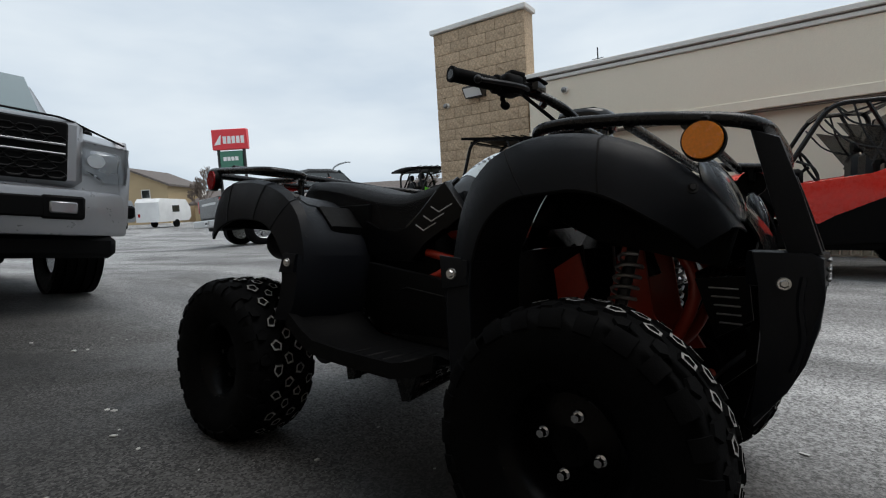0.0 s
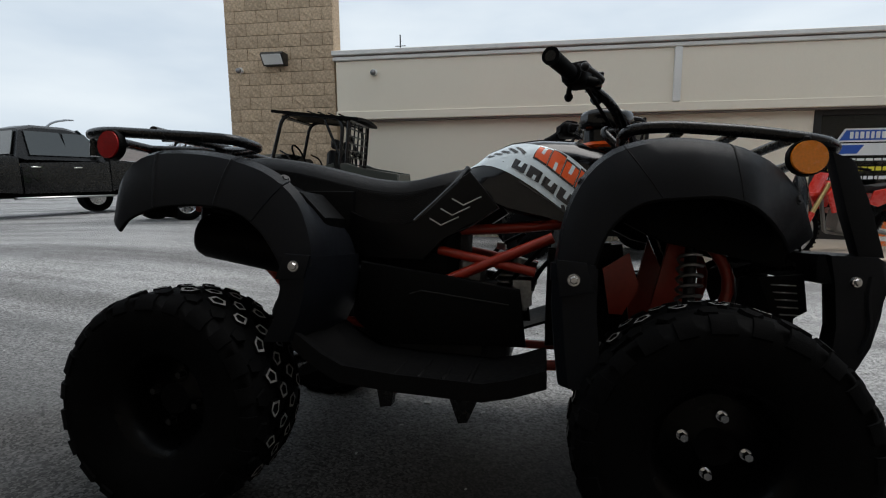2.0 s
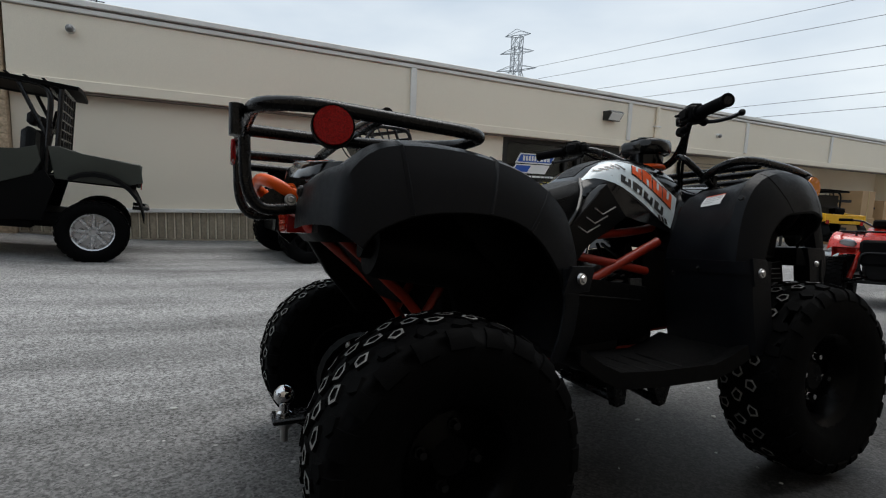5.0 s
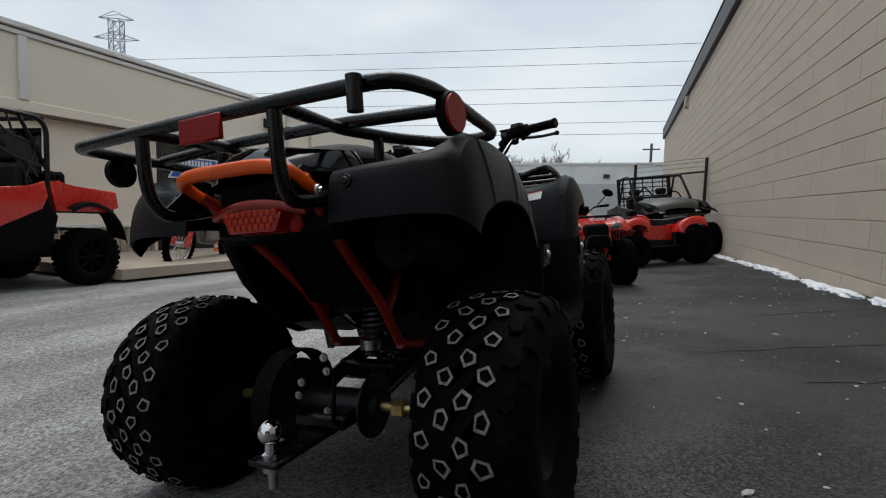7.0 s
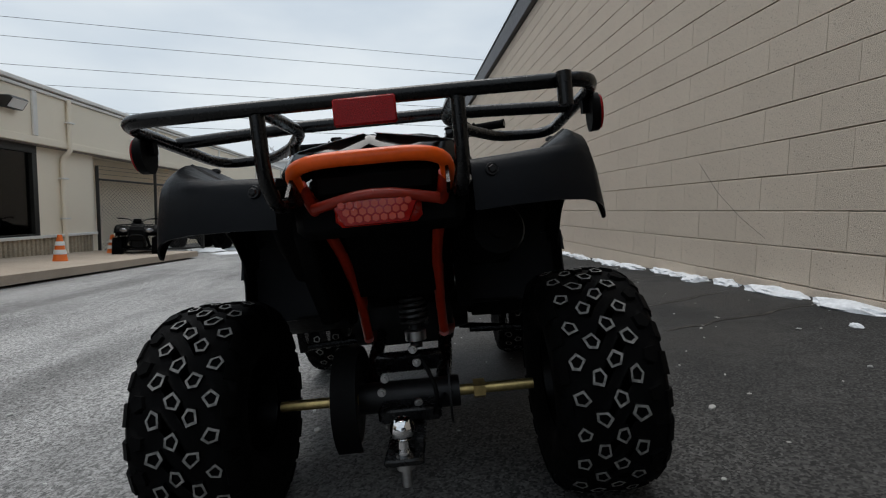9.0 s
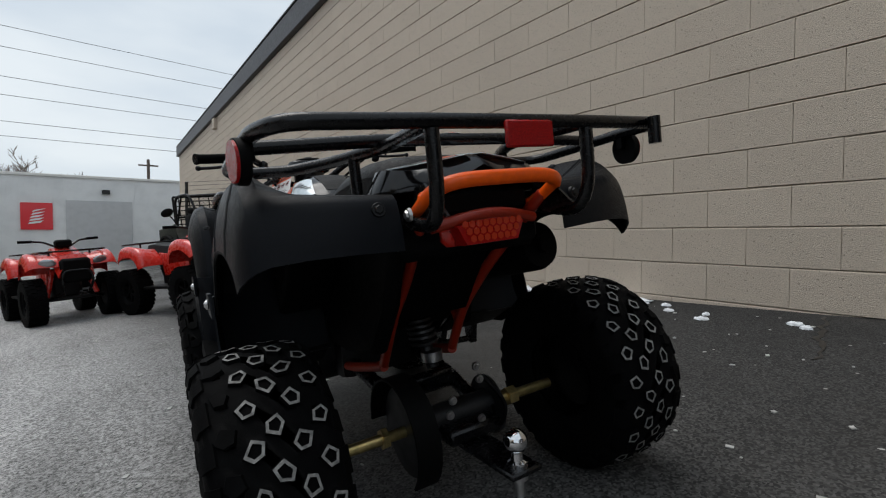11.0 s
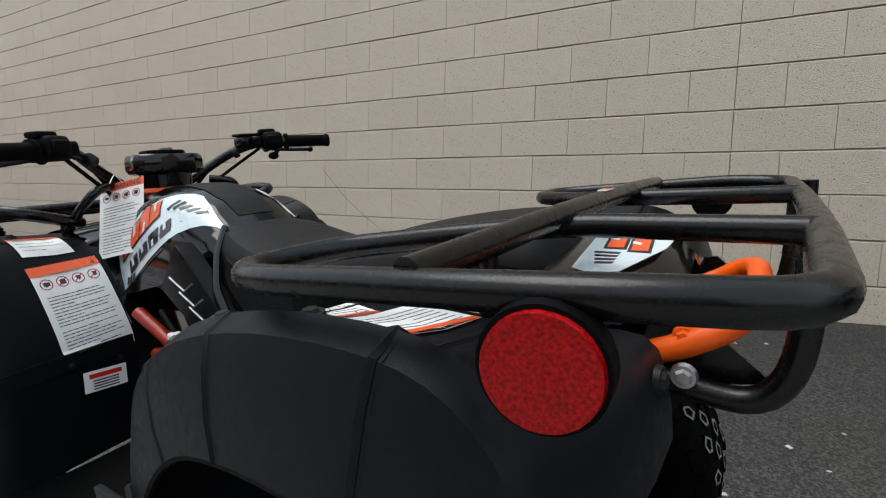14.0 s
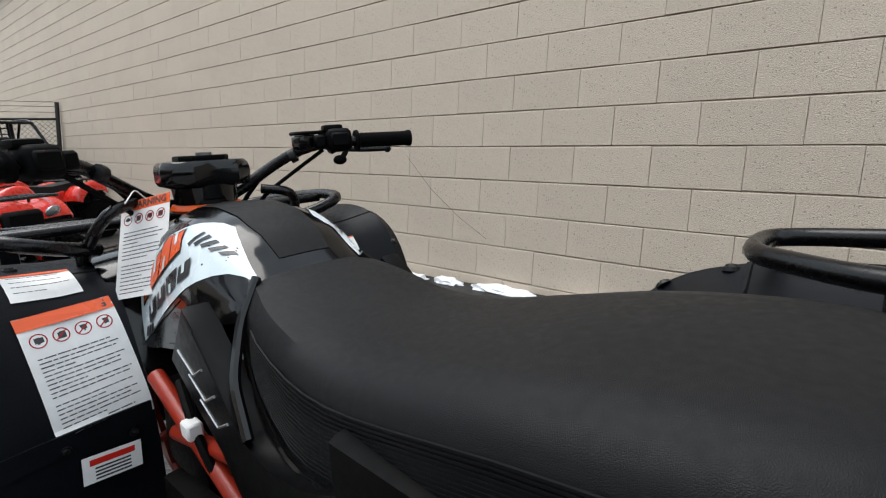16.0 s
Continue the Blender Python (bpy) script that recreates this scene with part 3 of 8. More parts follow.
for q in range(4):
    bx = thing("display_box", "small printed box on the shop window sill", "box", group="boxes on the sill")
    part("carton", new_box((FX - 0.45, 7.0 + 0.24 * q, 0.10), (FX - 0.3, 7.14 + 0.24 * q, 0.24 + 0.05 * (q % 3)), 0.004), (PAPER, CARD, SIGN_GREEN, DARK_PLASTIC)[q], bx)
tagged(part("trim_inner_sill", new_box((FX - 0.6, 6.74, 0.05), (FX - 0.26, 8.2, 0.098)), WHITE_PAINT, smooth=False), "white inner window sill", "sill", kind="structure")
for q in range(2):
    lt = thing("shop_ceiling_light", "lit fluorescent tube fitting on the shop ceiling", "ceiling light", group="shop lights")
    em = bpy.data.materials.get("lit_tube")
    if em is None:
        em = mat("lit_tube", (0.8, 0.85, 0.85), 0.4)
        em.node_tree.nodes["Principled BSDF"].inputs["Emission Color"].default_value = (0.9, 1, 1, 1)
        em.node_tree.nodes["Principled BSDF"].inputs["Emission Strength"].default_value = 1.6
    part("tube", new_box((FX - 2.4 - q, 6.9, 1.74), (FX - 2.2 - q, 7.9, 1.80), 0.01), em, lt)

# ribbed siding and its cap below the stucco
sid = thing("wall_siding", "brown ribbed siding along the foot of the shop wall", "siding", kind="structure")
for a, b, top in ((-2.70, 4.68, 0.26), (6.76, 9.88, 0.05)):
    part("siding_cap", new_box((FX + 0.002, a, top), (FX + 0.075, b, top + 0.055), 0.006), TRIM_WHITE, sid, "pale metal cap", smooth=False)
    y, me = a, None
    while y < b - 0.11:
        z0 = gz(FX, y) + 0.03
        bm = bmesh.new()
        slab(bm, [(FX + 0.004, y), (FX + 0.030, y + 0.016), (FX + 0.030, y + 0.074), (FX + 0.004, y + 0.09)], "z", z0, top - 0.003)
        part("slat", bm, SLAT, sid, smooth=False)
        y += 0.108
bm = bmesh.new()
loft(bm, [[(x, y, gz(x, y) + 0.035 + (0.0 if x > -6.9 else 0.0)) for x in (-6.96, -6.2, -5.4, -4.75)] for y in [2.4 + 0.5 * k for k in range(16)]])
tagged(part("pavement", thicken(bm, 0.12), CONCRETE, smooth=False), "worn tan concrete apron before the shop door", "pavement", kind="structure")

# far end of the yard
end = thing("building_end", "white ribbed metal building across the end of the yard", "building", kind="structure")
part("wall", new_box((-14, 34, -2.5), (16, 34.3, 3.9)), WHITE_PAINT, end, smooth=False)
part("roof_edge", new_box((-14.1, 33.9, 3.9), (16.1, 40, 4.05), 0.01), TRIM_WHITE, end, smooth=False)
for k in range(60):
    x = -14 + 0.25 * k
    if not -2.6 < x < 0.6:
        part("rib", new_box((x, 33.97, 2.2), (x + 0.06, 34.0, 3.9)), WHITE_PAINT, end, smooth=False)
part("roller_door", new_box((-2.6, 33.93, -1.2), (0.6, 33.99, 2.6), 0.01), mat("grey_roller_door", (0.5, 0.5, 0.5), 0.5, stain=0.2), end, "grey roller door", smooth=False)
part("sign_board", new_box((-4.6, 33.9, 0.9), (-3.2, 33.96, 2.4)), SIGN_RED, end, "red sign board", smooth=False)
for k in range(5):
    part("sign_mark", slab(bmesh.new(), [(-4.3 + 0.05 * k, 1.2 + 0.17 * k), (-3.75 - 0.02 * k, 1.28 + 0.17 * k), (-3.6 + 0.03 * k, 1.42 + 0.17 * k), (-4.2 + 0.05 * k, 1.32 + 0.17 * k)], "y", 33.87, 33.89), PAPER, end, smooth=False)
part("lamp", new_box((-0.9, 33.7, 3.0), (-0.5, 33.98, 3.25), 0.02), DARK_FRAME, end)


# ---- fences ----
LINK = mat("fence_wire", (0.10, 0.10, 0.105), 0.5, metal=0.5)


def chain_fence(name, a, b, h, label, rails=True):
    """Posts, rails and crossed wires between two ground points."""
    t = thing(name, label, "fence")
    a, b = Vector((a[0], a[1], gz(*a))), Vector((b[0], b[1], gz(*b)))
    n = max(1, round((b - a).length / 1.6))
    for k in range(n + 1):
        p = a + (b - a) * k / n
        part("post", new_tube([p + Vector((0, 0, -0.1)), p + Vector((0, 0, h + 0.3))], 0.035, 10, 0), DARK_FRAME, t)
    for z in (0.12, h):
        part("rail", new_tube([a + Vector((0, 0, z)), b + Vector((0, 0, z))], 0.022, 8, 0), DARK_FRAME, t)
    for z in (h + 0.12, h + 0.22, h + 0.3):
        part("strand", new_tube([a + Vector((0, 0, z)), b + Vector((0, 0, z))], 0.005, 4, 0), LINK, t)
    bm = bmesh.new()
    L, d = (b - a).length, (b - a).normalized()
    up = Vector((0, 0, 1))
    s = 0.085
    k = -int(h / s)
    while k * s < L:
        for sg_ in (1, -1):
            u0, u1 = k * s, k * s + (h - 0.14)
            z0, z1 = (0.13, h) if sg_ > 0 else (h, 0.13)
            c0, c1 = max(0, u0), min(L, u1)
            if c1 - c0 > 0.02:
                f0, f1 = (c0 - u0) / (u1 - u0), (c1 - u0) / (u1 - u0)
                tube(bm, [a + d * c0 + up * (z0 + (z1 - z0) * f0), a + d * c1 + up * (z0 + (z1 - z0) * f1)], 0.004, 3, 0)
        k += 1
    tagged(part("mesh", bm, LINK, t, "crossed fence wires"), kind="stuff")
    return t


chain_fence("fence", (-6.9, 9.95), (-5.65, 12.5), 1.75, "black chain-link fence closing off the bay")
chain_fence("fence", (0.75, 10.7), (2.2, 10.7), 1.75, "black chain-link fence against the block wall")

# ---- snow ----
def snow_bank(name, pts_, label):
    """Low lumpy ridges of old snow: (x, y, half width across, half length, height)."""
    bm = bmesh.new()
    for x, y, wx, ly, h in pts_:
        vs = bmesh.ops.create_icosphere(bm, subdivisions=3, radius=1.0)["verts"]
        for v in vs:
            q = v.co.copy()
            nn = noise.noise(Vector((x * 3 + q.x * 2.1, y * 3 + q.y * 4.1, q.z * 2)))
            f = 1 + 0.35 * nn
            v.co = Vector((x + q.x * wx * f, y + q.y * ly * f, gz(x, y) + q.z * h * (1 + 0.5 * nn)))
    return tagged(part(name, bm, SNOW), label, "snow", kind="stuff")


rnd = random.Random(11)
bank = []
y = 0.35
while y < 16:
    ln = rnd.uniform(0.10, 0.38)
    bank.append((WX - rnd.uniform(0.06, 0.12), y + ln, rnd.uniform(0.045, 0.085), ln, rnd.uniform(0.025, 0.045)))
    y += 2 * ln + rnd.uniform(-0.05, 0.10)
for k in range(7):
    bank.append((WX - rnd.uniform(0.05, 0.4), rnd.uniform(-0.6, 0.6), rnd.uniform(0.01, 0.03), rnd.uniform(0.015, 0.04), 0.015))
snow_bank("snow_ridge", bank, "thin ridge of old white snow along the wall foot")
snow_bank("snow_patch", [(-5.6, 12.6, 0.5, 0.45, 0.1), (-5.3, 13.8, 0.5, 0.6, 0.07), (-5.0, 16.0, 0.6, 0.8, 0.06), (-4.7, 11.6, 0.3, 0.5, 0.03)], "dirty snow patches beside the fence")
# ice crumbs and grit strewn over the tarmac
bm = bmesh.new()
rnd = random.Random(21)
for k in range(260):
    x, y = rnd.uniform(-1.8, 2.1), rnd.uniform(-2.6, 3.5)
    r = rnd.choice((0.003, 0.004, 0.005, 0.006, 0.009)) * rnd.uniform(0.7, 1.4)
    vs = bmesh.ops.create_icosphere(bm, subdivisions=1, radius=r, matrix=Matrix.Translation((x, y, gz(x, y) + r * 0.25)) @ Matrix.Rotation(rnd.uniform(0, 3), 4, "Z") @ Matrix.Diagonal((rnd.uniform(0.7, 2.2), 1, 0.55, 1)))
for k in range(70):
    # flat chips of ice and leaf
    x, y = rnd.uniform(-1.6, 2.15), rnd.uniform(-2.4, 4.5)
    r = rnd.uniform(0.006, 0.015)
    box(bm, (-r, -r * rnd.uniform(0.4, 0.8), 0), (r * rnd.uniform(0.6, 1), r * 0.5, 0.003), m=Matrix.Translation((x, y, gz(x, y) + 0.002)) @ Matrix.Rotation(rnd.uniform(0, 6), 4, "Z") @ Matrix.Rotation(rnd.uniform(-0.2, 0.2), 4, "X"))
tagged(part("grit", bm, mat("dull_grit", (0.42, 0.42, 0.40), 0.8, grain=0.3, grain_scale=30), smooth=False), "scattered ice crumbs and pale grit on the tarmac", "grit", kind="stuff")
# dark wet cracks near the wall
bm = bmesh.new()
rnd = random.Random(5)
for x0, y0, x1, y1 in ((1.2, 0.55, 2.15, 0.75), (0.9, 1.0, 2.1, 1.35), (1.5, -0.75, 2.2, -0.55), (1.3, 2.0, 2.15, 2.3)):
    n = 14
    row_a, row_b = [], []
    for k in range(n + 1):
        t = k / n
        x, y = x0 + (x1 - x0) * t, y0 + (y1 - y0) * t + rnd.uniform(-0.02, 0.02)
        w = rnd.uniform(0.004, 0.018) * (1 - abs(2 * t - 1) * 0.6)
        row_a.append((x, y - w, gz(x, y) + 0.0025))
        row_b.append((x, y + w, gz(x, y) + 0.0025))
    loft(bm, [row_a, row_b])
tagged(part("pavement_cracks", bm, mat("wet_dark_crack", (0.012, 0.012, 0.012), 0.35), smooth=False), "wet dark cracks in the tarmac by the wall", "cracks", kind="structure")

# a loose thin cable hanging on the block wall
tagged(part("wall_cable", new_tube([(WX - 0.008, 2.06, 1.08), (WX - 0.012, 1.80, 0.84), (WX - 0.012, 1.54, 0.66), (WX - 0.008, 1.30, 0.53)], 0.0012, 5, 0.0), DARK_STEEL), "thin dark stray cable on the block wall", "cable")

from mathutils.bvhtree import BVHTree
from mathutils.kdtree import KDTree

# ---- the quad bike in front ----
ATV_AT = Matrix(((0.9914, 0.0737, -0.1085, 0.0000), (-0.0709, 0.9970, 0.0301, 0.0000), (0.1104, -0.0221, 0.9936, 0.0000), (0.0000, 0.0000, 0.0000, 1.0000)))


def wheel_of(parent, x, y, z, R, w, side, rim_r=0.125, columns=5, around=22, nuts=True, name="wheel", nut_mat=None):
    """A wheel on the thing's side (+1 right, -1 left): rim with nuts, and a knobbly tyre."""
    hw = w / 2
    rim = bmesh.new()
    spin(rim, [(0.0, hw * 0.28), (0.035, hw * 0.30), (0.05, hw * 0.18), (rim_r * 0.72, hw * 0.10), (rim_r * 0.82, hw * 0.55), (rim_r * 0.95, hw * 0.72), (rim_r * 1.03, hw * 0.78),
               (rim_r * 1.0, hw * 0.5), (rim_r * 0.93, 0), (rim_r * 1.0, -hw * 0.7), (rim_r * 0.9, -hw * 0.72), (rim_r * 0.8, -hw * 0.3), (0.03, -hw * 0.2), (0.0, -hw * 0.2)], "x", 28)
    wh = part(name, rim, RIM_BLACK, parent, m=pose(x, y, z, 0, 0, 0) @ Matrix.Diagonal((side, 1, 1, 1)))
    ty = bmesh.new()
    Rc = R - 0.011
    skin_r = lambda o: Rc * (1 - 0.06 * abs(o / hw) ** 2.6)
    crown_ = [(skin_r(o * hw), o * hw) for o in (0.84, 0.66, 0.45, 0.22, 0, -0.22, -0.45, -0.66, -0.84)]
    spin(ty, [(rim_r * 0.98, hw * 0.74), (rim_r * 1.12, hw * 0.88), (Rc * 0.70, hw * 1.0), (Rc * 0.84, hw * 0.99), (Rc * 0.92, hw * 0.93)] + crown_
         + [(Rc * 0.92, -hw * 0.93), (Rc * 0.84, -hw * 0.99), (Rc * 0.70, -hw * 1.0), (rim_r * 1.12, -hw * 0.88), (rim_r * 0.98, -hw * 0.74)], "x", 44)
    base_faces = len(ty.faces)
    rnd = random.Random(7)
    skin = [v for v in ty.verts if v.co.y ** 2 + v.co.z ** 2 > (Rc * 0.8) ** 2]
    kd = KDTree(len(skin))
    for i, v in enumerate(skin):
        kd.insert(v.co, i)
    kd.balance()

    def weld(p, v1, v2):
        """Roots a knob in the tyre's skin, so that the tyre is one moulded piece."""
        ty.faces.new((v1, v2, skin[kd.find(p)[1]]))

    def knob(ang, off, sx, sy, h, twist, worn):
        rr = skin_r(off)
        m = Matrix.Rotation(ang, 4, "X") @ Matrix.Translation((off, 0, rr - 0.004)) @ Matrix.Rotation(math.copysign(0.5 * abs(off / hw) ** 1.6, off), 4, "Y") @ Matrix.Rotation(twist, 4, "Z")
        shape = rnd.choice(([(-0.46, -0.30), (0.10, -0.52), (0.50, -0.10), (0.30, 0.46), (-0.42, 0.40)], [(-0.40, -0.44), (0.36, -0.48), (0.50, 0.06), (0.02, 0.54), (-0.46, 0.24)], [(-0.50, -0.16), (-0.06, -0.50), (0.46, -0.34), (0.40, 0.42), (-0.34, 0.48)]))
        shape = [(a + rnd.uniform(-0.05, 0.05), b + rnd.uniform(-0.05, 0.05)) for a, b in shape]
        lo = [ty.verts.new(m @ Vector((a * sx * 1.16, b * sy * 1.16, 0))) for a, b in shape]
        hi = [ty.verts.new(m @ Vector((a * sx, b * sy, h))) for a, b in shape]
        n = len(shape)
        weld(m @ Vector((0, 0, 0)), lo[0], lo[1])
        for i in range(n):
            ty.faces.new((lo[i], lo[(i + 1) % n], hi[(i + 1) % n], hi[i]))
        if worn:
            mid = [ty.verts.new(m @ Vector((a * sx * 0.66, b * sy * 0.66, h + 0.0003))) for a, b in shape]
            low = [ty.verts.new(m @ Vector((a * sx * 0.52, b * sy * 0.52, h - 0.003))) for a, b in shape]
            for i in range(n):
                f = ty.faces.new((hi[i], hi[(i + 1) % n], mid[(i + 1) % n], mid[i]))
                f.material_index = 1
                ty.faces.new((mid[i], mid[(i + 1) % n], low[(i + 1) % n], low[i]))
            ty.faces.new(low)
        else:
            ty.faces.new(hi)

    pitch = 2 * math.pi / around
    cols = [(-1 + 2 * (c + 0.5) / columns) * hw * 0.80 for c in range(columns)]
    for c, off in enumerate(cols):
        for k in range(around):
            ang = pitch * (k + (0.5 if c % 2 else 0.0)) + rnd.uniform(-0.015, 0.015)
            edge = c in (0, columns - 1)
            knob(ang, off, hw * 1.36 / columns * rnd.uniform(0.9, 1.08), R * pitch * (0.47 if not edge else 0.42) * rnd.uniform(0.9, 1.08), 0.0095, (0.45 if k % 2 else -0.4) + (0.2 if c % 2 else -0.1) + rnd.uniform(-0.3, 0.3), c < columns - 1)
    for sd in (-1, 1):
        for k in range(around):
            m = Matrix.Rotation(pitch * (k + 0.25), 4, "X")
            bx = R * pitch * (0.23 if k % 2 else 0.3)
            rows_ = [(skin_r(hw * 0.80) + 0.001, hw * 0.80), (Rc * 0.915 + 0.002, hw * 0.935), (Rc * 0.85, hw * 0.985)]
            pr = [[ty.verts.new(m @ Vector((sd * o + (0.0032 * sd if q else -0.004 * sd), s * bx, r + (0.002 if q else -0.006)))) for r, o in rows_] for s in (-1, 1) for q in (0, 1)]
            a0, a1, b0, b1 = pr
            weld(a0[1].co, a0[1], b0[1])
            for i in range(2):
                ty.faces.new((a1[i], a1[i + 1], b1[i + 1], b1[i]))
                ty.faces.new((a0[i], a0[i + 1], a1[i + 1], a1[i]))
                ty.faces.new((b0[i], b0[i + 1], b1[i + 1], b1[i]))
            ty.faces.new((a0[2], a1[2], b1[2], b0[2]))
            ty.faces.new((a0[0], a1[0], b1[0], b0[0]))
    part("tyre", ty, [RUBBER, WORN_RUBBER], wh, "black knobbly off-road tyre with worn grey knob rims")
    if nuts:
        for k in range(4):
            a = radians(78 + 90 * k)
            c, s = 0.055 * math.cos(a), 0.055 * math.sin(a)
            nb = bmesh.new()
            cyl(nb, (hw * 0.16, c, s), (hw * 0.16 + 0.022, c, s), 0.0085, 0.0075, 6)
            cyl(nb, (hw * 0.14, c, s), (hw * 0.14 + 0.008, c, s), 0.0115, 0.0105, 12)
            part("wheel_nut", nb, nut_mat or CHROME, wh, "" if nut_mat else "chrome wheel nut")
    return wh


RIM_BLACK = mat("satin_black_rim", (0.0014, 0.0014, 0.0016), 0.3, spec=0.08)
WORN_RUBBER = mat("worn_grey_rubber", (0.235, 0.23, 0.22), 0.8, grain=0.3, grain_scale=160, stain=0.85, stain_scale=70, stain_colour=(0.05, 0.05, 0.05))


def bolt(parent, at, normal, r=0.009, mt=None, name="bolt"):
    bm = bmesh.new()
    n = Vector(normal).normalized()
    a = Vector(at)
    cyl(bm, a - n * 0.003, a + n * 0.0025, r * 1.25, r * 1.1, 14)
    cyl(bm, a + n * 0.0025, a + n * 0.006, r * 0.85, r * 0.6, 6)
    return part(name, bm, mt or DARK_STEEL, parent)


def lerp(table, y):
    """Reads a table of (y, a, b, ...) at y."""
    t = sorted(table)
    if y <= t[0][0]:
        return t[0][1:]
    for p, q in zip(t, t[1:]):
        if y <= q[0]:
            k = (y - p[0]) / (q[0] - p[0])
            k = k * k * (3 - 2 * k) * 0.3 + k * 0.7
            return tuple(a + (b - a) * k for a, b in zip(p[1:], q[1:]))
    return t[-1][1:]


def smooth_rows(rows, per=3):
    """Catmull-Rom through rows of numbers."""
    out = []
    for i in range(len(rows) - 1):
        p = [rows[max(0, i - 1)], rows[i], rows[i + 1], rows[min(len(rows) - 1, i + 2)]]
        for k in range(per):
            t = k / per
            out.append(tuple(0.5 * (2 * b + (c - a) * t + (2 * a - 5 * b + 4 * c - d) * t * t + (3 * b - a - 3 * c + d) * t ** 3) for a, b, c, d in zip(*p)))
    return out + [tuple(rows[-1])]


def fender_rings(rows, s, xr, xf, xi, crown=(0.62, 0.28), per=3, lift=0.0):
    """Cross-sections of a mudguard: inner edge, crown, ridge and side flap. Rows: ridge y z, flap y z, inner y z."""
    rings = []
    for ry, rz, fy, fz, iy, iz in smooth_rows(rows, per):
        ring = []
        for k, x, wgt, up in ((0, xi, 1.0, 0.0), (1, xi + (xr - xi) * 0.35, crown[0], 0.004), (2, xi + (xr - xi) * 0.7, crown[1], 0.006), (3, xr - 0.016, 0.06, 0.004)):
            ring.append((s * x, ry + (iy - ry) * wgt, rz + (iz - rz) * wgt + up + lift))
        for k, x, wgt in ((4, xr + 0.006, 0.08), (5, xr + (xf - xr) * 0.55, 0.32), (6, xf - 0.004, 0.68), (7, xf, 1.0)):
            ring.append((s * x, ry + (fy - ry) * wgt, rz + (fz - rz) * wgt + lift * (1 - wgt)))
        rings.append(ring)
    return rings


REAR_F = [(-0.252, 0.552, -0.305, 0.528, -0.245, 0.552), (-0.257, 0.61, -0.317, 0.562, -0.268, 0.615), (-0.286, 0.69, -0.355, 0.617, -0.325, 0.675),
          (-0.347, 0.745, -0.402, 0.655, -0.390, 0.722), (-0.42, 0.776, -0.453, 0.672, -0.440, 0.744), (-0.515, 0.796, -0.53, 0.678, -0.50, 0.742),
          (-0.62, 0.801, -0.61, 0.672, -0.60, 0.740), (-0.688, 0.790, -0.665, 0.656, -0.69, 0.740), (-0.733, 0.752, -0.697, 0.64, -0.765, 0.742),
          (-0.752, 0.70, -0.712, 0.625, -0.785, 0.70), (-0.760, 0.645, -0.722, 0.612, -0.79, 0.648)]
FRONT_F = [(0.262, 0.572, 0.325, 0.525, 0.290, 0.572), (0.268, 0.62, 0.335, 0.585, 0.300, 0.61), (0.282, 0.69, 0.355, 0.645, 0.325, 0.67),
           (0.312, 0.755, 0.390, 0.685, 0.360, 0.735), (0.360, 0.800, 0.430, 0.705, 0.410, 0.775), (0.430, 0.822, 0.490, 0.712, 0.470, 0.79),
           (0.520, 0.822, 0.550, 0.715, 0.550, 0.79), (0.600, 0.806, 0.605, 0.700, 0.620, 0.775), (0.675, 0.772, 0.655, 0.670, 0.690, 0.745),
           (0.735, 0.718, 0.695, 0.642, 0.745, 0.705), (0.768, 0.652, 0.720, 0.618, 0.778, 0.65)]
NOSE_TAPER = [(0.50, 1.0), (0.60, 0.95), (0.66, 0.84), (0.72, 0.66), (0.76, 0.50), (0.80, 0.36)]


def drawn_in(rings):
    """Draws a front mudguard's outer side in towards the nose."""
    return [[(math.copysign(0.175 + (abs(x) - 0.175) * lerp(NOSE_TAPER, ring[3][1])[0], x) if abs(x) > 0.175 else x, y, z) for x, y, z in ring] for ring in rings]


def sticker(parent, name, tl, tr, bl, material, label="", lift=0.003, thick=0.0008):
    """A thin label lying on a surface, from three of its corners; returns it with its frame."""
    tl, tr, bl = Vector(tl), Vector(tr), Vector(bl)
    u, v = tr - tl, bl - tl
    n = v.cross(u).normalized()
    m = Matrix((u.normalized(), n.cross(u.normalized()) * 1.0, n)).transposed().to_4x4()
    m.translation = tl + n * lift
    w, h = u.length, v.length
    ob = part(name, new_box((0, -h, 0), (w, 0, thick), 0), material, parent, label, smooth=False, m=m)
    return ob, w, h, thick


def bars(parent, name, rects, z, material, label=""):
    """Flat printed bars (x0, y0, x1, y1) just above a label's face."""
    bm = bmesh.new()
    for x0, y0, x1, y1 in rects:
        box(bm, (x0, y0, z), (x1, y1, z + 0.0004))
    return part(name, bm, material, parent, label, smooth=False)


def text_part(parent, name, body, size, at, z, material):
    cu = bpy.data.curves.new(name, "FONT")
    cu.body, cu.size, cu.align_x, cu.align_y = body, size, "CENTER", "CENTER"
    cu.extrude = 0.0002
    cu.offset = size * 0.028
    cu.space_character = 1.05
    ob = new(name, cu)
    me = bpy.data.meshes.new_from_object(ob)
    bpy.data.objects.remove(ob)
    me.materials.clear()
    me.materials.append(material)
    ob = new(name, me)
    ob.parent = parent
    ob.matrix_basis = pose(at[0], at[1], z)
    return ob


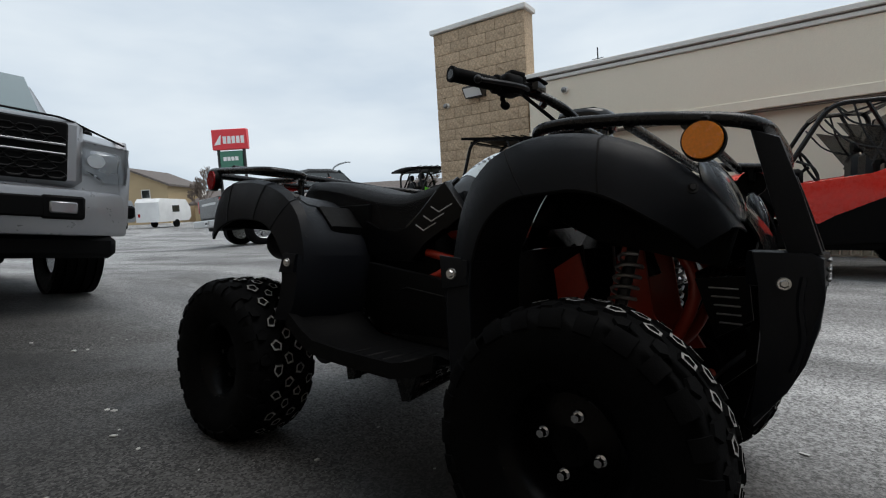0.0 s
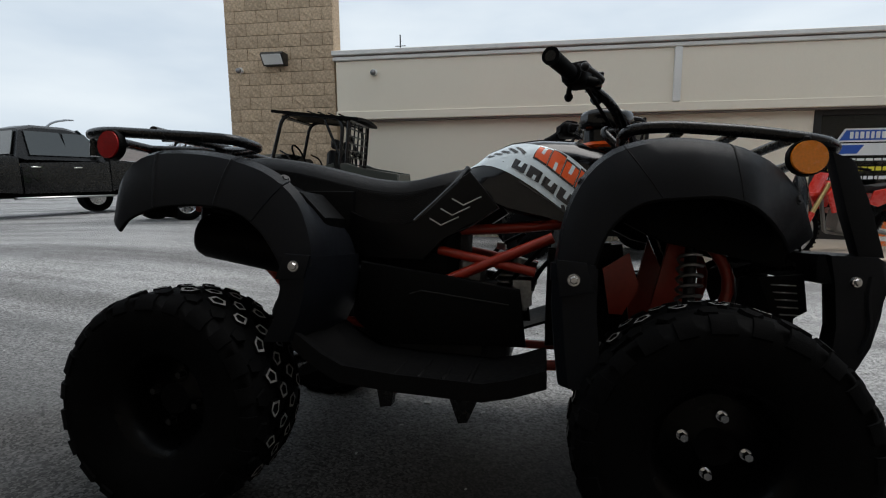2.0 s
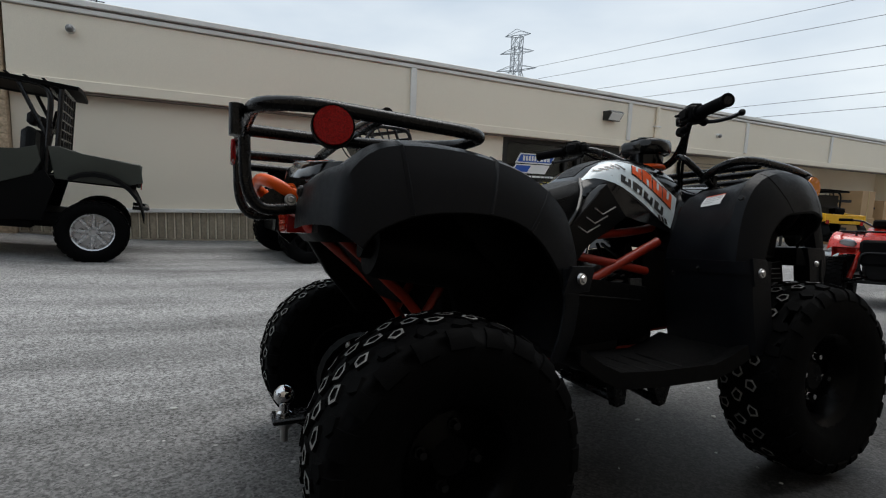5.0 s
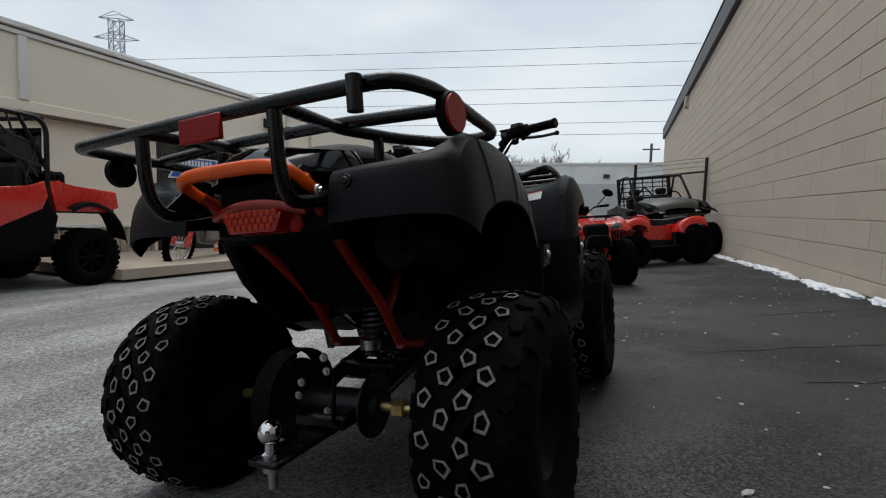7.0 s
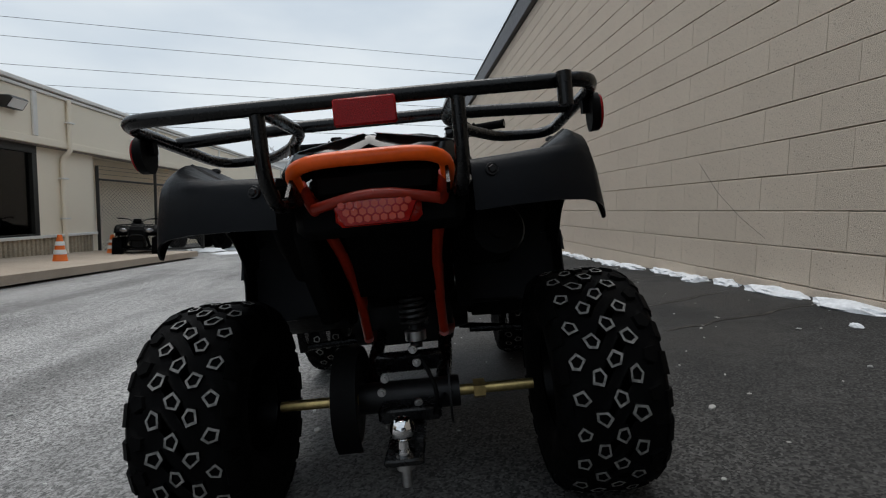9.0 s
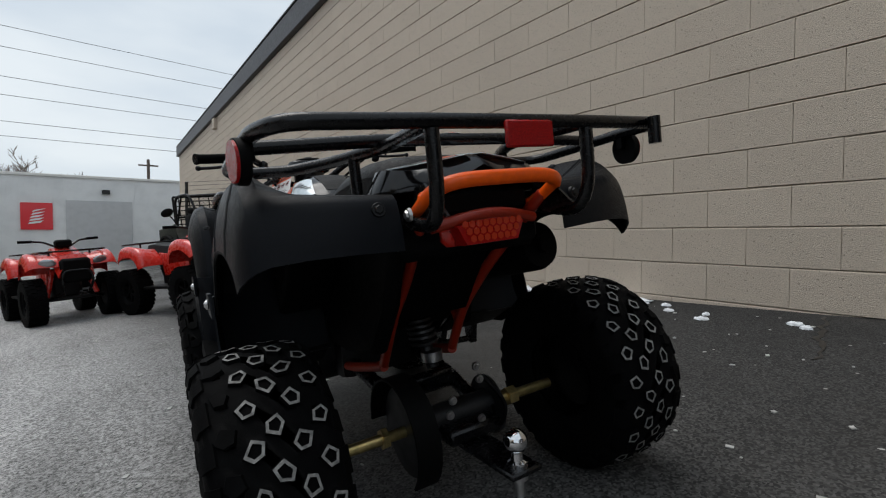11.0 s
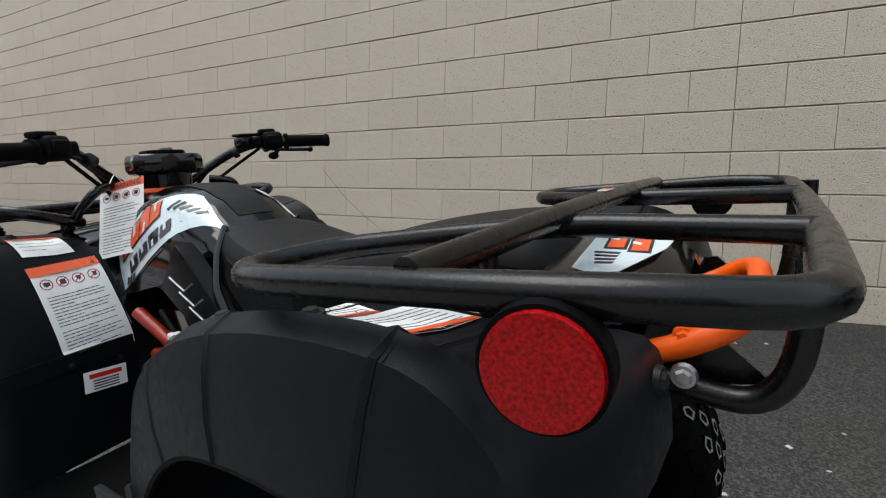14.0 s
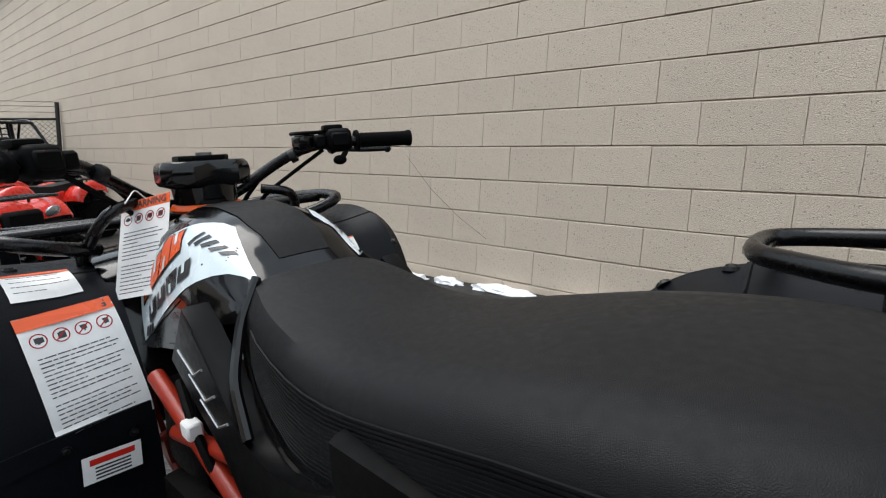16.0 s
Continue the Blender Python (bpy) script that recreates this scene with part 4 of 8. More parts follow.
def warning_label(parent, tl, tr, bl, lift=0.004, lines=12, seed=1, pictos=4, text="WARNING"):
    """A white warning label with an orange head, pictograms and lines of small print."""
    lb, w, h, t = sticker(parent, "warning_label", tl, tr, bl, PAPER, "white warning label with orange header and small print", lift)
    bars(lb, "header", [(0.0, -h * 0.105, w, -0.0004)], t, DECAL_ORANGE, "orange header")
    if text:
        text_part(lb, "header_text", text, min(h * 0.10, w * 0.15), (w * 0.56, -h * 0.054), t + 0.0006, INK)
    rnd = random.Random(seed)
    if pictos:
        bm, bk = bmesh.new(), bmesh.new()
        for k in range(pictos):
            cx, cy, r = w * (0.16 + 0.225 * k), -h * 0.2, w * 0.088
            for q in range(18):
                a0, a1 = 2 * math.pi * q / 18, 2 * math.pi * (q + 1) / 18
                bm.faces.new([bm.verts.new((cx + rr * math.cos(a), cy + rr * math.sin(a), t + 0.0005)) for rr, a in ((r, a0), (r, a1), (r * 0.84, a1), (r * 0.84, a0))])
            if k:
                box(bm, (-r, -r * 0.08, t + 0.0006), (r, r * 0.08, t + 0.0009), m=Matrix.Translation((cx, cy, 0)) @ Matrix.Rotation(radians(40), 4, "Z"))
            for q in range(4):
                box(bk, (cx + rnd.uniform(-0.6, 0.1) * r, cy + rnd.uniform(-0.5, 0.3) * r, t), (cx + rnd.uniform(0.15, 0.6) * r, cy + rnd.uniform(0.3, 0.5) * r, t + 0.0003))
        part("pictogram_ring", bm, RED_LENS, lb, smooth=False)
        part("pictogram", bk, INK, lb, smooth=False)
    y, out = -h * (0.33 if pictos else 0.17), []
    for k in range(lines):
        if k in (lines // 2, lines // 2 + 1) and lines > 8 and k % 2 == 0:
            y -= h * 0.03
        x = w * 0.09
        end = w * (rnd.uniform(0.78, 0.93) if k % 4 != 3 else rnd.uniform(0.4, 0.6))
        while x < end:
            x2 = min(end, x + w * rnd.uniform(0.04, 0.13))
            out.append((x, y - h * (0.0085 if lines > 8 else 0.014), x2, y))
            x = x2 + w * 0.015
        y -= h * (0.62 if pictos else 0.74) / lines
    bars(lb, "small_print", out, t, INK)
    return lb


def settle(ob, at, normal):
    """Drops a bolt's seat on to the panel below it."""
    if normal[2] < 0.5:
        return at
    tree = BVHTree.FromPolygons([v.co for v in ob.data.vertices], [p.vertices[:] for p in ob.data.polygons])
    hit = tree.ray_cast(Vector(at) + Vector((0, 0, 0.1)), Vector((0, 0, -1)), 0.3)
    return hit[0] if hit[0] is not None else at


def drape(lb, bike_ob, lift=0.0016):
    """Lets a label and its print follow the curved plastic that it is stuck on."""
    trees = []
    for ob in bike_ob.children:
        if ob.name.split(".")[0] in ("front_fender", "rear_fender", "leg_guard", "front_deck"):
            trees.append(BVHTree.FromPolygons([ob.matrix_basis @ v.co for v in ob.data.vertices], [p.vertices[:] for p in ob.data.polygons]))
    m = lb.matrix_basis
    n = m.to_3x3() @ Vector((0, 0, 1))
    # a finer sheet, so that the paper can bend
    bm = bmesh.new()
    xs = [v.co.x for v in lb.data.vertices]
    ys = [v.co.y for v in lb.data.vertices]
    loft(bm, [[(max(xs) * i / 10, min(ys) * j / 14, 0.0008) for j in range(15)] for i in range(11)])
    for f in bm.faces:
        if f.normal.z < 0:
            f.normal_flip()
    bm.to_mesh(lb.data)
    bm.free()
    for ob in [lb] + list(lb.children):
        k = m if ob is lb else m @ ob.matrix_basis
        inv = k.inverted()
        for v in ob.data.vertices:
            p = k @ v.co
            h = (m.inverted() @ p).z
            best = None
            for t in trees:
                hit = t.ray_cast(p + n * 0.06, -n, 0.16)
                if hit[0] is not None and (best is None or hit[3] < best[1]):
                    best = (hit[0], hit[3])
            if best:
                v.co = inv @ (best[0] + n * (lift + h))
    return lb


def quad_bike():
    a = thing("atv", "black utility quad bike with orange frame, racks and paper warning tags", "quad bike", ATV_AT)
    # wheels
    for s in (1, -1):
        wheel_of(a, s * 0.418, 0.556, 0.264, 0.264, 0.185, s, 0.125, 4, 24)
        wheel_of(a, s * 0.423, -0.560, 0.241, 0.257, 0.218, s, 0.115, 5, 22, nut_mat=DARK_STEEL)
    # mudguards
    for s, sn in ((1, "right"), (-1, "left")):
        bm = bmesh.new()
        rr = fender_rings(REAR_F, s, 0.415, 0.445, 0.185, (0.97, 0.72))
        loft(bm, rr)
        rf = part("rear_fender", thicken(bm, -0.004), BLACK_PLASTIC, a, "textured black plastic rear mudguard with raised ribs")
        for k in (8, 13, 19):
            part("rib", new_tube([Vector(p) + Vector((0, 0, 0.0015)) for p in rr[k]], 0.0062, 6, 0.0), BLACK_PLASTIC, rf)
            part("groove", new_tube([Vector(p) + Vector((0, -0.009, 0.0)) for p in rr[k]], 0.0038, 6, 0.0), DARK_PLASTIC, rf)
        bm = bmesh.new()
        fr = drawn_in(fender_rings(FRONT_F, s, 0.405, 0.44, 0.175, (0.98, 0.7)))
        loft(bm, fr)
        ff = part("front_fender", thicken(bm, -0.004), BLACK_PLASTIC, a, "textured black plastic front mudguard")
        for k in (13, 20):
            part("rib", new_tube([Vector(p) + Vector((0, 0, 0.001)) for p in fr[k]], 0.0045, 6, 0.0), DARK_PLASTIC, ff)
        # rolled edge along the flap
        part("rolled_edge", new_tube([r[7] for r in rr], 0.0045, 6, 0.0), DARK_PLASTIC, rf)
        part("rolled_edge", new_tube([r[7] for r in fr], 0.0045, 6, 0.0), DARK_PLASTIC, ff)
        for at, nr in (((0.223, -0.788, 0.722), (0.1, -1, 0.1)), ((0.392, -0.428, 0.779), (0.1, 0.1, 1)), ((0.392, -0.553, 0.795), (0.1, 0, 1)), ((0.395, -0.336, 0.738), (0.4, 0.6, 0.6)), ((0.413, -0.266, 0.62), (0.5, 0.8, 0.1))):
            bolt(rf, settle(rf, (s * at[0], at[1], at[2]), nr), (s * nr[0], nr[1], nr[2]), 0.0105)
        for at, nr in (((0.396, 0.306, 0.744), (0.3, -0.8, 0.4)), ((0.335, 0.716, 0.722), (0.9, 0.5, 0.2)), ((0.30, 0.47, 0.80), (0, 0, 1))):
            bolt(ff, settle(ff, (s * at[0], at[1], at[2]), nr), (s * nr[0], nr[1], nr[2]), 0.0095)
        # leg guard behind the front wheel
        plan = [(0.175, 0.292), (0.25, 0.286), (0.33, 0.276), (0.40, 0.262), (0.428, 0.264), (0.446, 0.280), (0.452, 0.34)]
        bm = bmesh.new()
        loft(bm, [[(s * x, y + dy, z) for x, y in plan] for z, dy in ((0.575, 0.0), (0.50, 0.0), (0.42, 0.008), (0.345, 0.018))])
        lg = part("leg_guard", thicken(bm, -0.005), BLACK_PLASTIC, a, "black plastic splash guard behind the front wheel")
        bm = bmesh.new()
        loft(bm, [[(s * (x + 0.004), y - 0.005, z) for x, y in plan] for z in (0.582, 0.548)])
        part("strap", thicken(bm, -0.004), BLACK_PLASTIC, lg)
        bolt(lg, (s * 0.461, 0.296, 0.553), (s, 0, 0), 0.010, STEEL)
        bolt(lg, (s * 0.30, 0.270, 0.557), (0, -1, 0), 0.006)
        bolt(lg, (s * 0.21, 0.280, 0.540), (0, -1, 0), 0.006)
        part("bracket", slab(bmesh.new(), [(0.262, 0.590), (0.318, 0.586), (0.336, 0.532), (0.272, 0.520)], "x", s * 0.451, s * 0.459, 0.002), BLACK_PLASTIC, lg)
        # splash guard before the rear wheel
        plan2 = [(0.185, -0.226), (0.30, -0.222), (0.40, -0.234), (0.44, -0.252), (0.456, -0.30)]
        bm = bmesh.new()
        loft(bm, [[(s * x, y + dy, z) for x, y in plan2] for z, dy in ((0.572, -0.012), (0.50, -0.008), (0.44, -0.02), (0.385, -0.045))])
        rg = part("splash_guard", thicken(bm, 0.005), BLACK_PLASTIC, a, "black plastic guard before the rear wheel")
        bolt(rg, (s * 0.464, -0.274, 0.552), (s, 0.2, 0), 0.010, STEEL)
        part("bracket", slab(bmesh.new(), [(-0.318, 0.522), (-0.296, 0.578), (-0.238, 0.576), (-0.252, 0.526)], "x", s * 0.452, s * 0.461, 0.002), BLACK_PLASTIC, rg)
        # footboard
        edge = [(-0.275, 0.392), (-0.215, 0.352), (-0.165, 0.329), (-0.05, 0.321), (0.131, 0.318), (0.19, 0.332), (0.255, 0.356)]
        bm = bmesh.new()
        loft(bm, [[(s * x, y, z + dz) for y, z in edge] for x, dz in ((0.19, 0.0), (0.30, -0.004), (0.41, -0.004), (0.435, 0.008), (0.452, 0.012), (0.455, -0.014))])
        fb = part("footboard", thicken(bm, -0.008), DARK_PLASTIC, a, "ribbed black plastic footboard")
        for k in range(5):
            y = -0.13 + 0.055 * k
            part("foot_grip", new_box((s * 0.25, y, 0.316), (s * 0.40, y + 0.012, 0.327), 0.004), DARK_PLASTIC, fb)
        bm = bmesh.new()
        slab(bm, [(-0.115, 0.315), (-0.065, 0.315), (-0.075, 0.25), (-0.10, 0.245)], "x", s * 0.36, s * 0.385)
        part("footboard_hanger", bm, FRAME_BLACK, a)
        bm = bmesh.new()
        slab(bm, [(0.03, 0.315), (0.13, 0.315), (0.09, 0.22), (0.07, 0.216)], "x", s * 0.33, s * 0.355)
        part("footboard_hanger", bm, FRAME_BLACK, a)
        part("hanger_rod", new_tube([(s * 0.37, -0.09, 0.26), (s * 0.18, -0.09, 0.27)], 0.011, 8, 0), FRAME_BLACK, a)
        part("hanger_rod", new_tube([(s * 0.345, 0.08, 0.225), (s * 0.15, 0.08, 0.25)], 0.011, 8, 0), FRAME_BLACK, a)
        # side panels
        bm = bmesh.new()
        slab(bm, [(-0.31, 0.705), (-0.21, 0.652), (-0.13, 0.640), (-0.08, 0.655), (0.02, 0.768), (0.05, 0.79), (0.125, 0.70), (0.06, 0.655), (-0.02, 0.62), (-0.06, 0.56), (-0.22, 0.56), (-0.29, 0.60)], "x", s * 0.145, s * 0.182, 0.006)
        sp = part("side_panel", bm, SIDE_BLACK, a, "satin black side panel below the seat")
        for q in range(3):
            yy, zz = -0.02 + 0.028 * q, 0.652 + 0.026 * q
            part("groove", new_tube([(s * 0.183, yy - 0.03, zz + 0.016), (s * 0.183, yy, zz), (s * 0.183, yy + 0.045, zz + 0.022)], 0.002, 6, 0.0), STEEL, sp)
        bm = bmesh.new()
        slab(bm, [(-0.225, 0.552), (0.02, 0.522), (0.185, 0.50), (0.205, 0.36), (-0.17, 0.34), (-0.235, 0.40)], "x", s * 0.175, s * 0.205, 0.008)
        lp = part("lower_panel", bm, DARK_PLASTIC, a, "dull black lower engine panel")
        part("groove", new_tube([(s * 0.206, -0.09, 0.475), (s * 0.206, -0.06, 0.485), (s * 0.206, 0.16, 0.462)], 0.002, 6, 0.0), DARK_STEEL, lp)

    # seat
    SEAT = [(0.056, 0.802, 0.094, 0.775), (0.038, 0.812, 0.106, 0.766), (0.0, 0.808, 0.122, 0.735), (-0.05, 0.794, 0.138, 0.69), (-0.13, 0.776, 0.147, 0.645), (-0.22, 0.780, 0.157, 0.655), (-0.32, 0.800, 0.165, 0.69),
            (-0.43, 0.823, 0.168, 0.715), (-0.55, 0.836, 0.163, 0.735), (-0.625, 0.832, 0.148, 0.745), (-0.665, 0.810, 0.12, 0.755), (-0.68, 0.775, 0.095, 0.76)]
    bm = bmesh.new()
    rings = []
    for y, zt, w, zl in smooth_rows(SEAT, 4):
        half = [(0.0, zt), (0.35 * w, zt - 0.001), (0.62 * w, zt - 0.003), (0.84 * w, zt - 0.010), (0.955 * w, zt - 0.030), (1.0 * w, zt - (zt - zl) * 0.55), (1.02 * w, zl)]
        ring = [(-x, y, z) for x, z in half[:0:-1]] + [(x, y, z) for x, z in half]
        rings.append(ring)
    loft(bm, rings)
    seat = part("seat", bm, [VINYL], a, "black vinyl saddle with fine ribbed sides")
    for s in (1, -1):
        # fine ribs pressed in the saddle's flanks
        bm = bmesh.new()
        for q in range(16):
            k = q / 16
            pts_ = []
            for y, zt, w, zl in smooth_rows(SEAT, 2)[5:-4]:
                pts_.append((s * (w * (0.985 + 0.035 * k) + 0.0004), y, zt - 0.042 - (zt - zl - 0.046) * k))
            tube(bm, pts_, 0.0016, 4, 0.0)
        part("seat_ribs", bm, VINYL, seat)
        part("seat_piping", new_tube([(s * (w * 1.02 + 0.004), y, zl - 0.002) for y, zt, w, zl in smooth_rows(SEAT, 2)[1:-2]], 0.0045, 6, 0.0), GLOSS_BLACK, seat)

    # tank cowl in front of the seat
    COWL = [(-0.012, 0.780, 0.760), (0.04, 0.822, 0.758), (0.09, 0.860, 0.722), (0.15, 0.884, 0.70), (0.22, 0.893, 0.685), (0.30, 0.890, 0.665), (0.36, 0.876, 0.655), (0.42, 0.850, 0.66)]
    XS = [(0.0, 0.0), (0.05, 0.012), (0.085, 0.07), (0.112, 0.2), (0.138, 0.5), (0.152, 0.78), (0.16, 1.0)]

    def cowl_at(y, v, out=0.0):
        zt, zb = lerp(COWL, y)
        k = v * (len(XS) - 1)
        i = min(int(k), len(XS) - 2)
        f = k - i
        x = XS[i][0] + (XS[i + 1][0] - XS[i][0]) * f
        g = XS[i][1] + (XS[i + 1][1] - XS[i][1]) * f
        wide = 0.72 + 0.28 * min(1, max(0, (y + 0.012) / 0.14))
        return Vector((x * wide + out * (0.5 + 0.5 * v), y, zt + (zb - zt) * g + out * (1 - 0.6 * v)))

    bm = bmesh.new()
    ys = [-0.012 + 0.432 * i / 22 for i in range(23)]
    vs = [k / 18 for k in range(19)]
    loft(bm, [[(-cowl_at(y, v).x, y, cowl_at(y, v).z) for v in vs[:0:-1]] + [tuple(cowl_at(y, v)) for v in vs] for y in ys])
    cowl = part("tank_cowl", bm, GLOSS_BLACK, a, "gloss black tank cowl with white and orange decals")
    part("tank_saddle", loft(bmesh.new(), [[(s * cowl_at(y, v, 0.0016).x, y, cowl_at(y, v, 0.0016).z) for s, v in [(-1, 0.165), (-1, 0.1), (1, 0.0), (1, 0.1), (1, 0.165)]] for y in ys[3:17]]), VINYL, cowl, "matt black centre strip")
    for s in (1, -1):
        def patch(name, corners, mt, out=0.0016, nu=8, nv=6, label=""):
            """A printed patch on the cowl from four (y, v) corners."""
            b2 = bmesh.new()
            (y0, v0), (y1, v1), (y2, v2), (y3, v3) = corners
            rows_ = []
            for i in range(nu + 1):
                u = i / nu
                ra, rb = (y0 + (y1 - y0) * u, v0 + (v1 - v0) * u), (y3 + (y2 - y3) * u, v3 + (v2 - v3) * u)
                row = []
                for j in range(nv + 1):
                    k = j / nv
                    q = cowl_at(ra[0] + (rb[0] - ra[0]) * k, ra[1] + (rb[1] - ra[1]) * k, out)
                    row.append((s * q.x, q.y, q.z))
                rows_.append(row)
            loft(b2, rows_)
            return part(name, b2, mt, cowl, label)
        patch("decal", [(0.022, 0.47), (0.125, 0.24), (0.375, 0.66), (0.325, 0.97)], DECAL_WHITE, 0.0014, 12, 12, "white and grey decal")
        # slanted letter-like bars in place of the maker's marks
        def word(o, e1, e2, n, mt, gap, edge=None):
            """A row of n leaning blocks with a pale slit each, as plain shapes in place of a name."""
            for k in range(n):
                def at_(u, v):
                    return (o[0] + e1[0] * (k + u) + e2[0] * v, o[1] + e1[1] * (k + u) + e2[1] * v)
                hi = 1.0 + 0.12 * (k % 2)
                if edge:
                    patch("decal_edge", [at_(-0.06, -0.12), at_(1.02 - gap, -0.12), at_(1.02 - gap, hi + 0.12), at_(-0.06, hi + 0.12)], edge, 0.0022, 3, 3)
                patch("decal_mark", [at_(0.0, 0.0), at_(1 - gap, 0.0), at_(1 - gap, hi), at_(0.0, hi)], mt, 0.0030, 3, 3)
                if k % 3 != 1:
                    patch("decal_slit", [at_(0.34, 0.42), at_(0.56, 0.42), at_(0.62, hi + 0.01), at_(0.40, hi + 0.01)], DECAL_WHITE, 0.0036, 2, 2)
                else:
                    patch("decal_slit", [at_(0.38, -0.01), at_(0.58, -0.01), at_(0.58, 0.5), at_(0.38, 0.5)], DECAL_WHITE, 0.0036, 2, 2)
        word((0.205, 0.545), (0.034, 0.058), (0.014, -0.105), 4, DECAL_ORANGE, 0.10, DECAL_BLACK)
        word((0.148, 0.625), (0.038, 0.062), (0.010, -0.070), 4, DECAL_BLACK, 0.16)
        for k in range(5):
            y0 = 0.075 + 0.02 * k
            patch("decal_stripe", [(y0, 0.40), (y0 + 0.009, 0.40), (y0 + 0.03, 0.47 + 0.01 * k), (y0 + 0.021, 0.48 + 0.01 * k)], DECAL_BLACK, 0.0026, 2, 2)
        patch("decal_stripe", [(0.17, 0.735), (0.28, 0.905), (0.283, 0.92), (0.172, 0.75)], DECAL_BLACK, 0.0026, 6, 2)
        for k in range(3):
            patch("decal_mark", [(0.275 + 0.013 * k, 0.86 + 0.01 * k), (0.284 + 0.013 * k, 0.86 + 0.01 * k), (0.288 + 0.013 * k, 0.92 + 0.01 * k), (0.279 + 0.013 * k, 0.92 + 0.01 * k)], DECAL_BLACK, 0.0026, 2, 2)
        # trim between cowl and seat
        part("seat_trim", new_tube([(s * 0.088, 0.03, 0.81), (s * 0.128, 0.005, 0.765), (s * 0.165, -0.04, 0.71), (s * 0.178, -0.09, 0.66)], 0.007, 8, 0.02), GLOSS_BLACK, cowl)

    # front deck and nose between the mudguards
    DECK = [(0.30, 0.60, 0.17), (0.36, 0.72, 0.18), (0.42, 0.785, 0.19), (0.52, 0.80, 0.19), (0.62, 0.785, 0.19), (0.69, 0.755, 0.19), (0.75, 0.71, 0.185), (0.795, 0.645, 0.17), (0.805, 0.58, 0.15)]
    bm = bmesh.new()
    loft(bm, [[(w * u, y, z + 0.012 * (1 - u * u)) for u in (-1, -0.85, -0.55, -0.2, 0.2, 0.55, 0.85, 1)] for y, z, w in smooth_rows(DECK, 3)])
    deck = part("front_deck", thicken(bm, -0.004), GLOSS_BLACK, a, "gloss black front cowl")
    for s in (1, -1):
        # a leaf-shaped lamp on the nose's outer corner
        along = Vector((-s * 0.70, 0.34, -0.62)).normalized()
        out_n = Vector((s * 0.62, 0.70, 0.36))
        out_n = (out_n - along * out_n.dot(along)).normalized()
        lamp_m = Matrix((along.cross(out_n), along, out_n)).transposed().to_4x4()
        lamp_m.translation = Vector((s * 0.262, 0.752, 0.722))
        bm = bmesh.new()
        bmesh.ops.create_uvsphere(bm, u_segments=20, v_segments=12, radius=1.0, matrix=lamp_m @ Matrix.Diagonal((0.034, 0.082, 0.016, 1)))
        hl = part("headlight", bm, CLEAR, a, "clear headlight lens")
        bm = bmesh.new()
        bmesh.ops.create_uvsphere(bm, u_segments=16, v_segments=10, radius=1.0, matrix=lamp_m @ Matrix.Translation((0, 0, -0.004)) @ Matrix.Diagonal((0.030, 0.076, 0.009, 1)))
        part("reflector_bowl", bm, HEADLAMP, hl)

    # bumper
    bm = bmesh.new()
    slab(bm, [(-0.282, 0.815), (-0.27, 0.885), (-0.12, 0.905), (0.12, 0.905), (0.27, 0.885), (0.282, 0.815), (0.26, 0.79), (-0.26, 0.79)], "z", 0.555, 0.618, 0.010)
    bp = part("bumper", bm, BLACK_PLASTIC, a, "heavy black plastic front bumper")
    for s in (1, -1):
        bm = bmesh.new()
        slab(bm, [(0.800, 0.616), (0.884, 0.616), (0.900, 0.606), (0.902, 0.545), (0.897, 0.495), (0.880, 0.435), (0.856, 0.385), (0.812, 0.318), (0.796, 0.330), (0.828, 0.470), (0.812, 0.555)], "x", s * 0.238, s * 0.288, 0.010)
        wing = part("bumper_wing", bm, BLACK_PLASTIC, bp, "downswept black end of the bumper")
        part("wing_edge", new_tube([(s * 0.286, 0.874, 0.575), (s * 0.288, 0.868, 0.53), (s * 0.288, 0.878, 0.47), (s * 0.287, 0.862, 0.42)], 0.006, 6, 0.03), BLACK_PLASTIC, wing)
        bm = bmesh.new()
        slab(bm, [(0.792, 0.825), (0.836, 0.806), (0.868, 0.71), (0.898, 0.612), (0.850, 0.612), (0.826, 0.70)], "x", s * 0.252, s * 0.286, 0.009)
        part("bumper_upright", bm, BLACK_PLASTIC, bp)
        bolt(bp, (s * 0.289, 0.848, 0.563), (s, 0.2, 0), 0.009, STEEL)
        # louvred side intakes below the bar
        lv_ = part("louvre_panel", slab(bmesh.new(), [(0.70, 0.56), (0.79, 0.57), (0.80, 0.49), (0.74, 0.45)], "x", s * 0.205, s * 0.215, 0.003), DARK_PLASTIC, bp)
        for q in range(5):
            part("louvre", new_box((s * 0.214, 0.725 + 0.005 * q, 0.543 - 0.016 * q), (s * 0.219, 0.775 + 0.002 * q, 0.546 - 0.016 * q), 0.001), CAST, lv_)
        part("bumper_stay", new_tube([(s * 0.11, 0.69, 0.56), (s * 0.15, 0.75, 0.585), (s * 0.17, 0.81, 0.588)], 0.013, 8, 0.04), FRAME_BLACK, bp)
        for q in range(3):
            part("grille_bar", new_box((s * 0.05, 0.902, 0.568 + 0.016 * q), (s * 0.24, 0.909, 0.574 + 0.016 * q), 0.002), CAST, bp)
    part("skid_plate", slab(bmesh.new(), [(0.72, 0.32), (0.80, 0.40), (0.81, 0.55), (0.795, 0.55), (0.785, 0.41), (0.71, 0.335)], "x", -0.15, 0.15, 0.004), DARK_PLASTIC, bp)

    # racks
    r = 0.0125
    bm = bmesh.new()
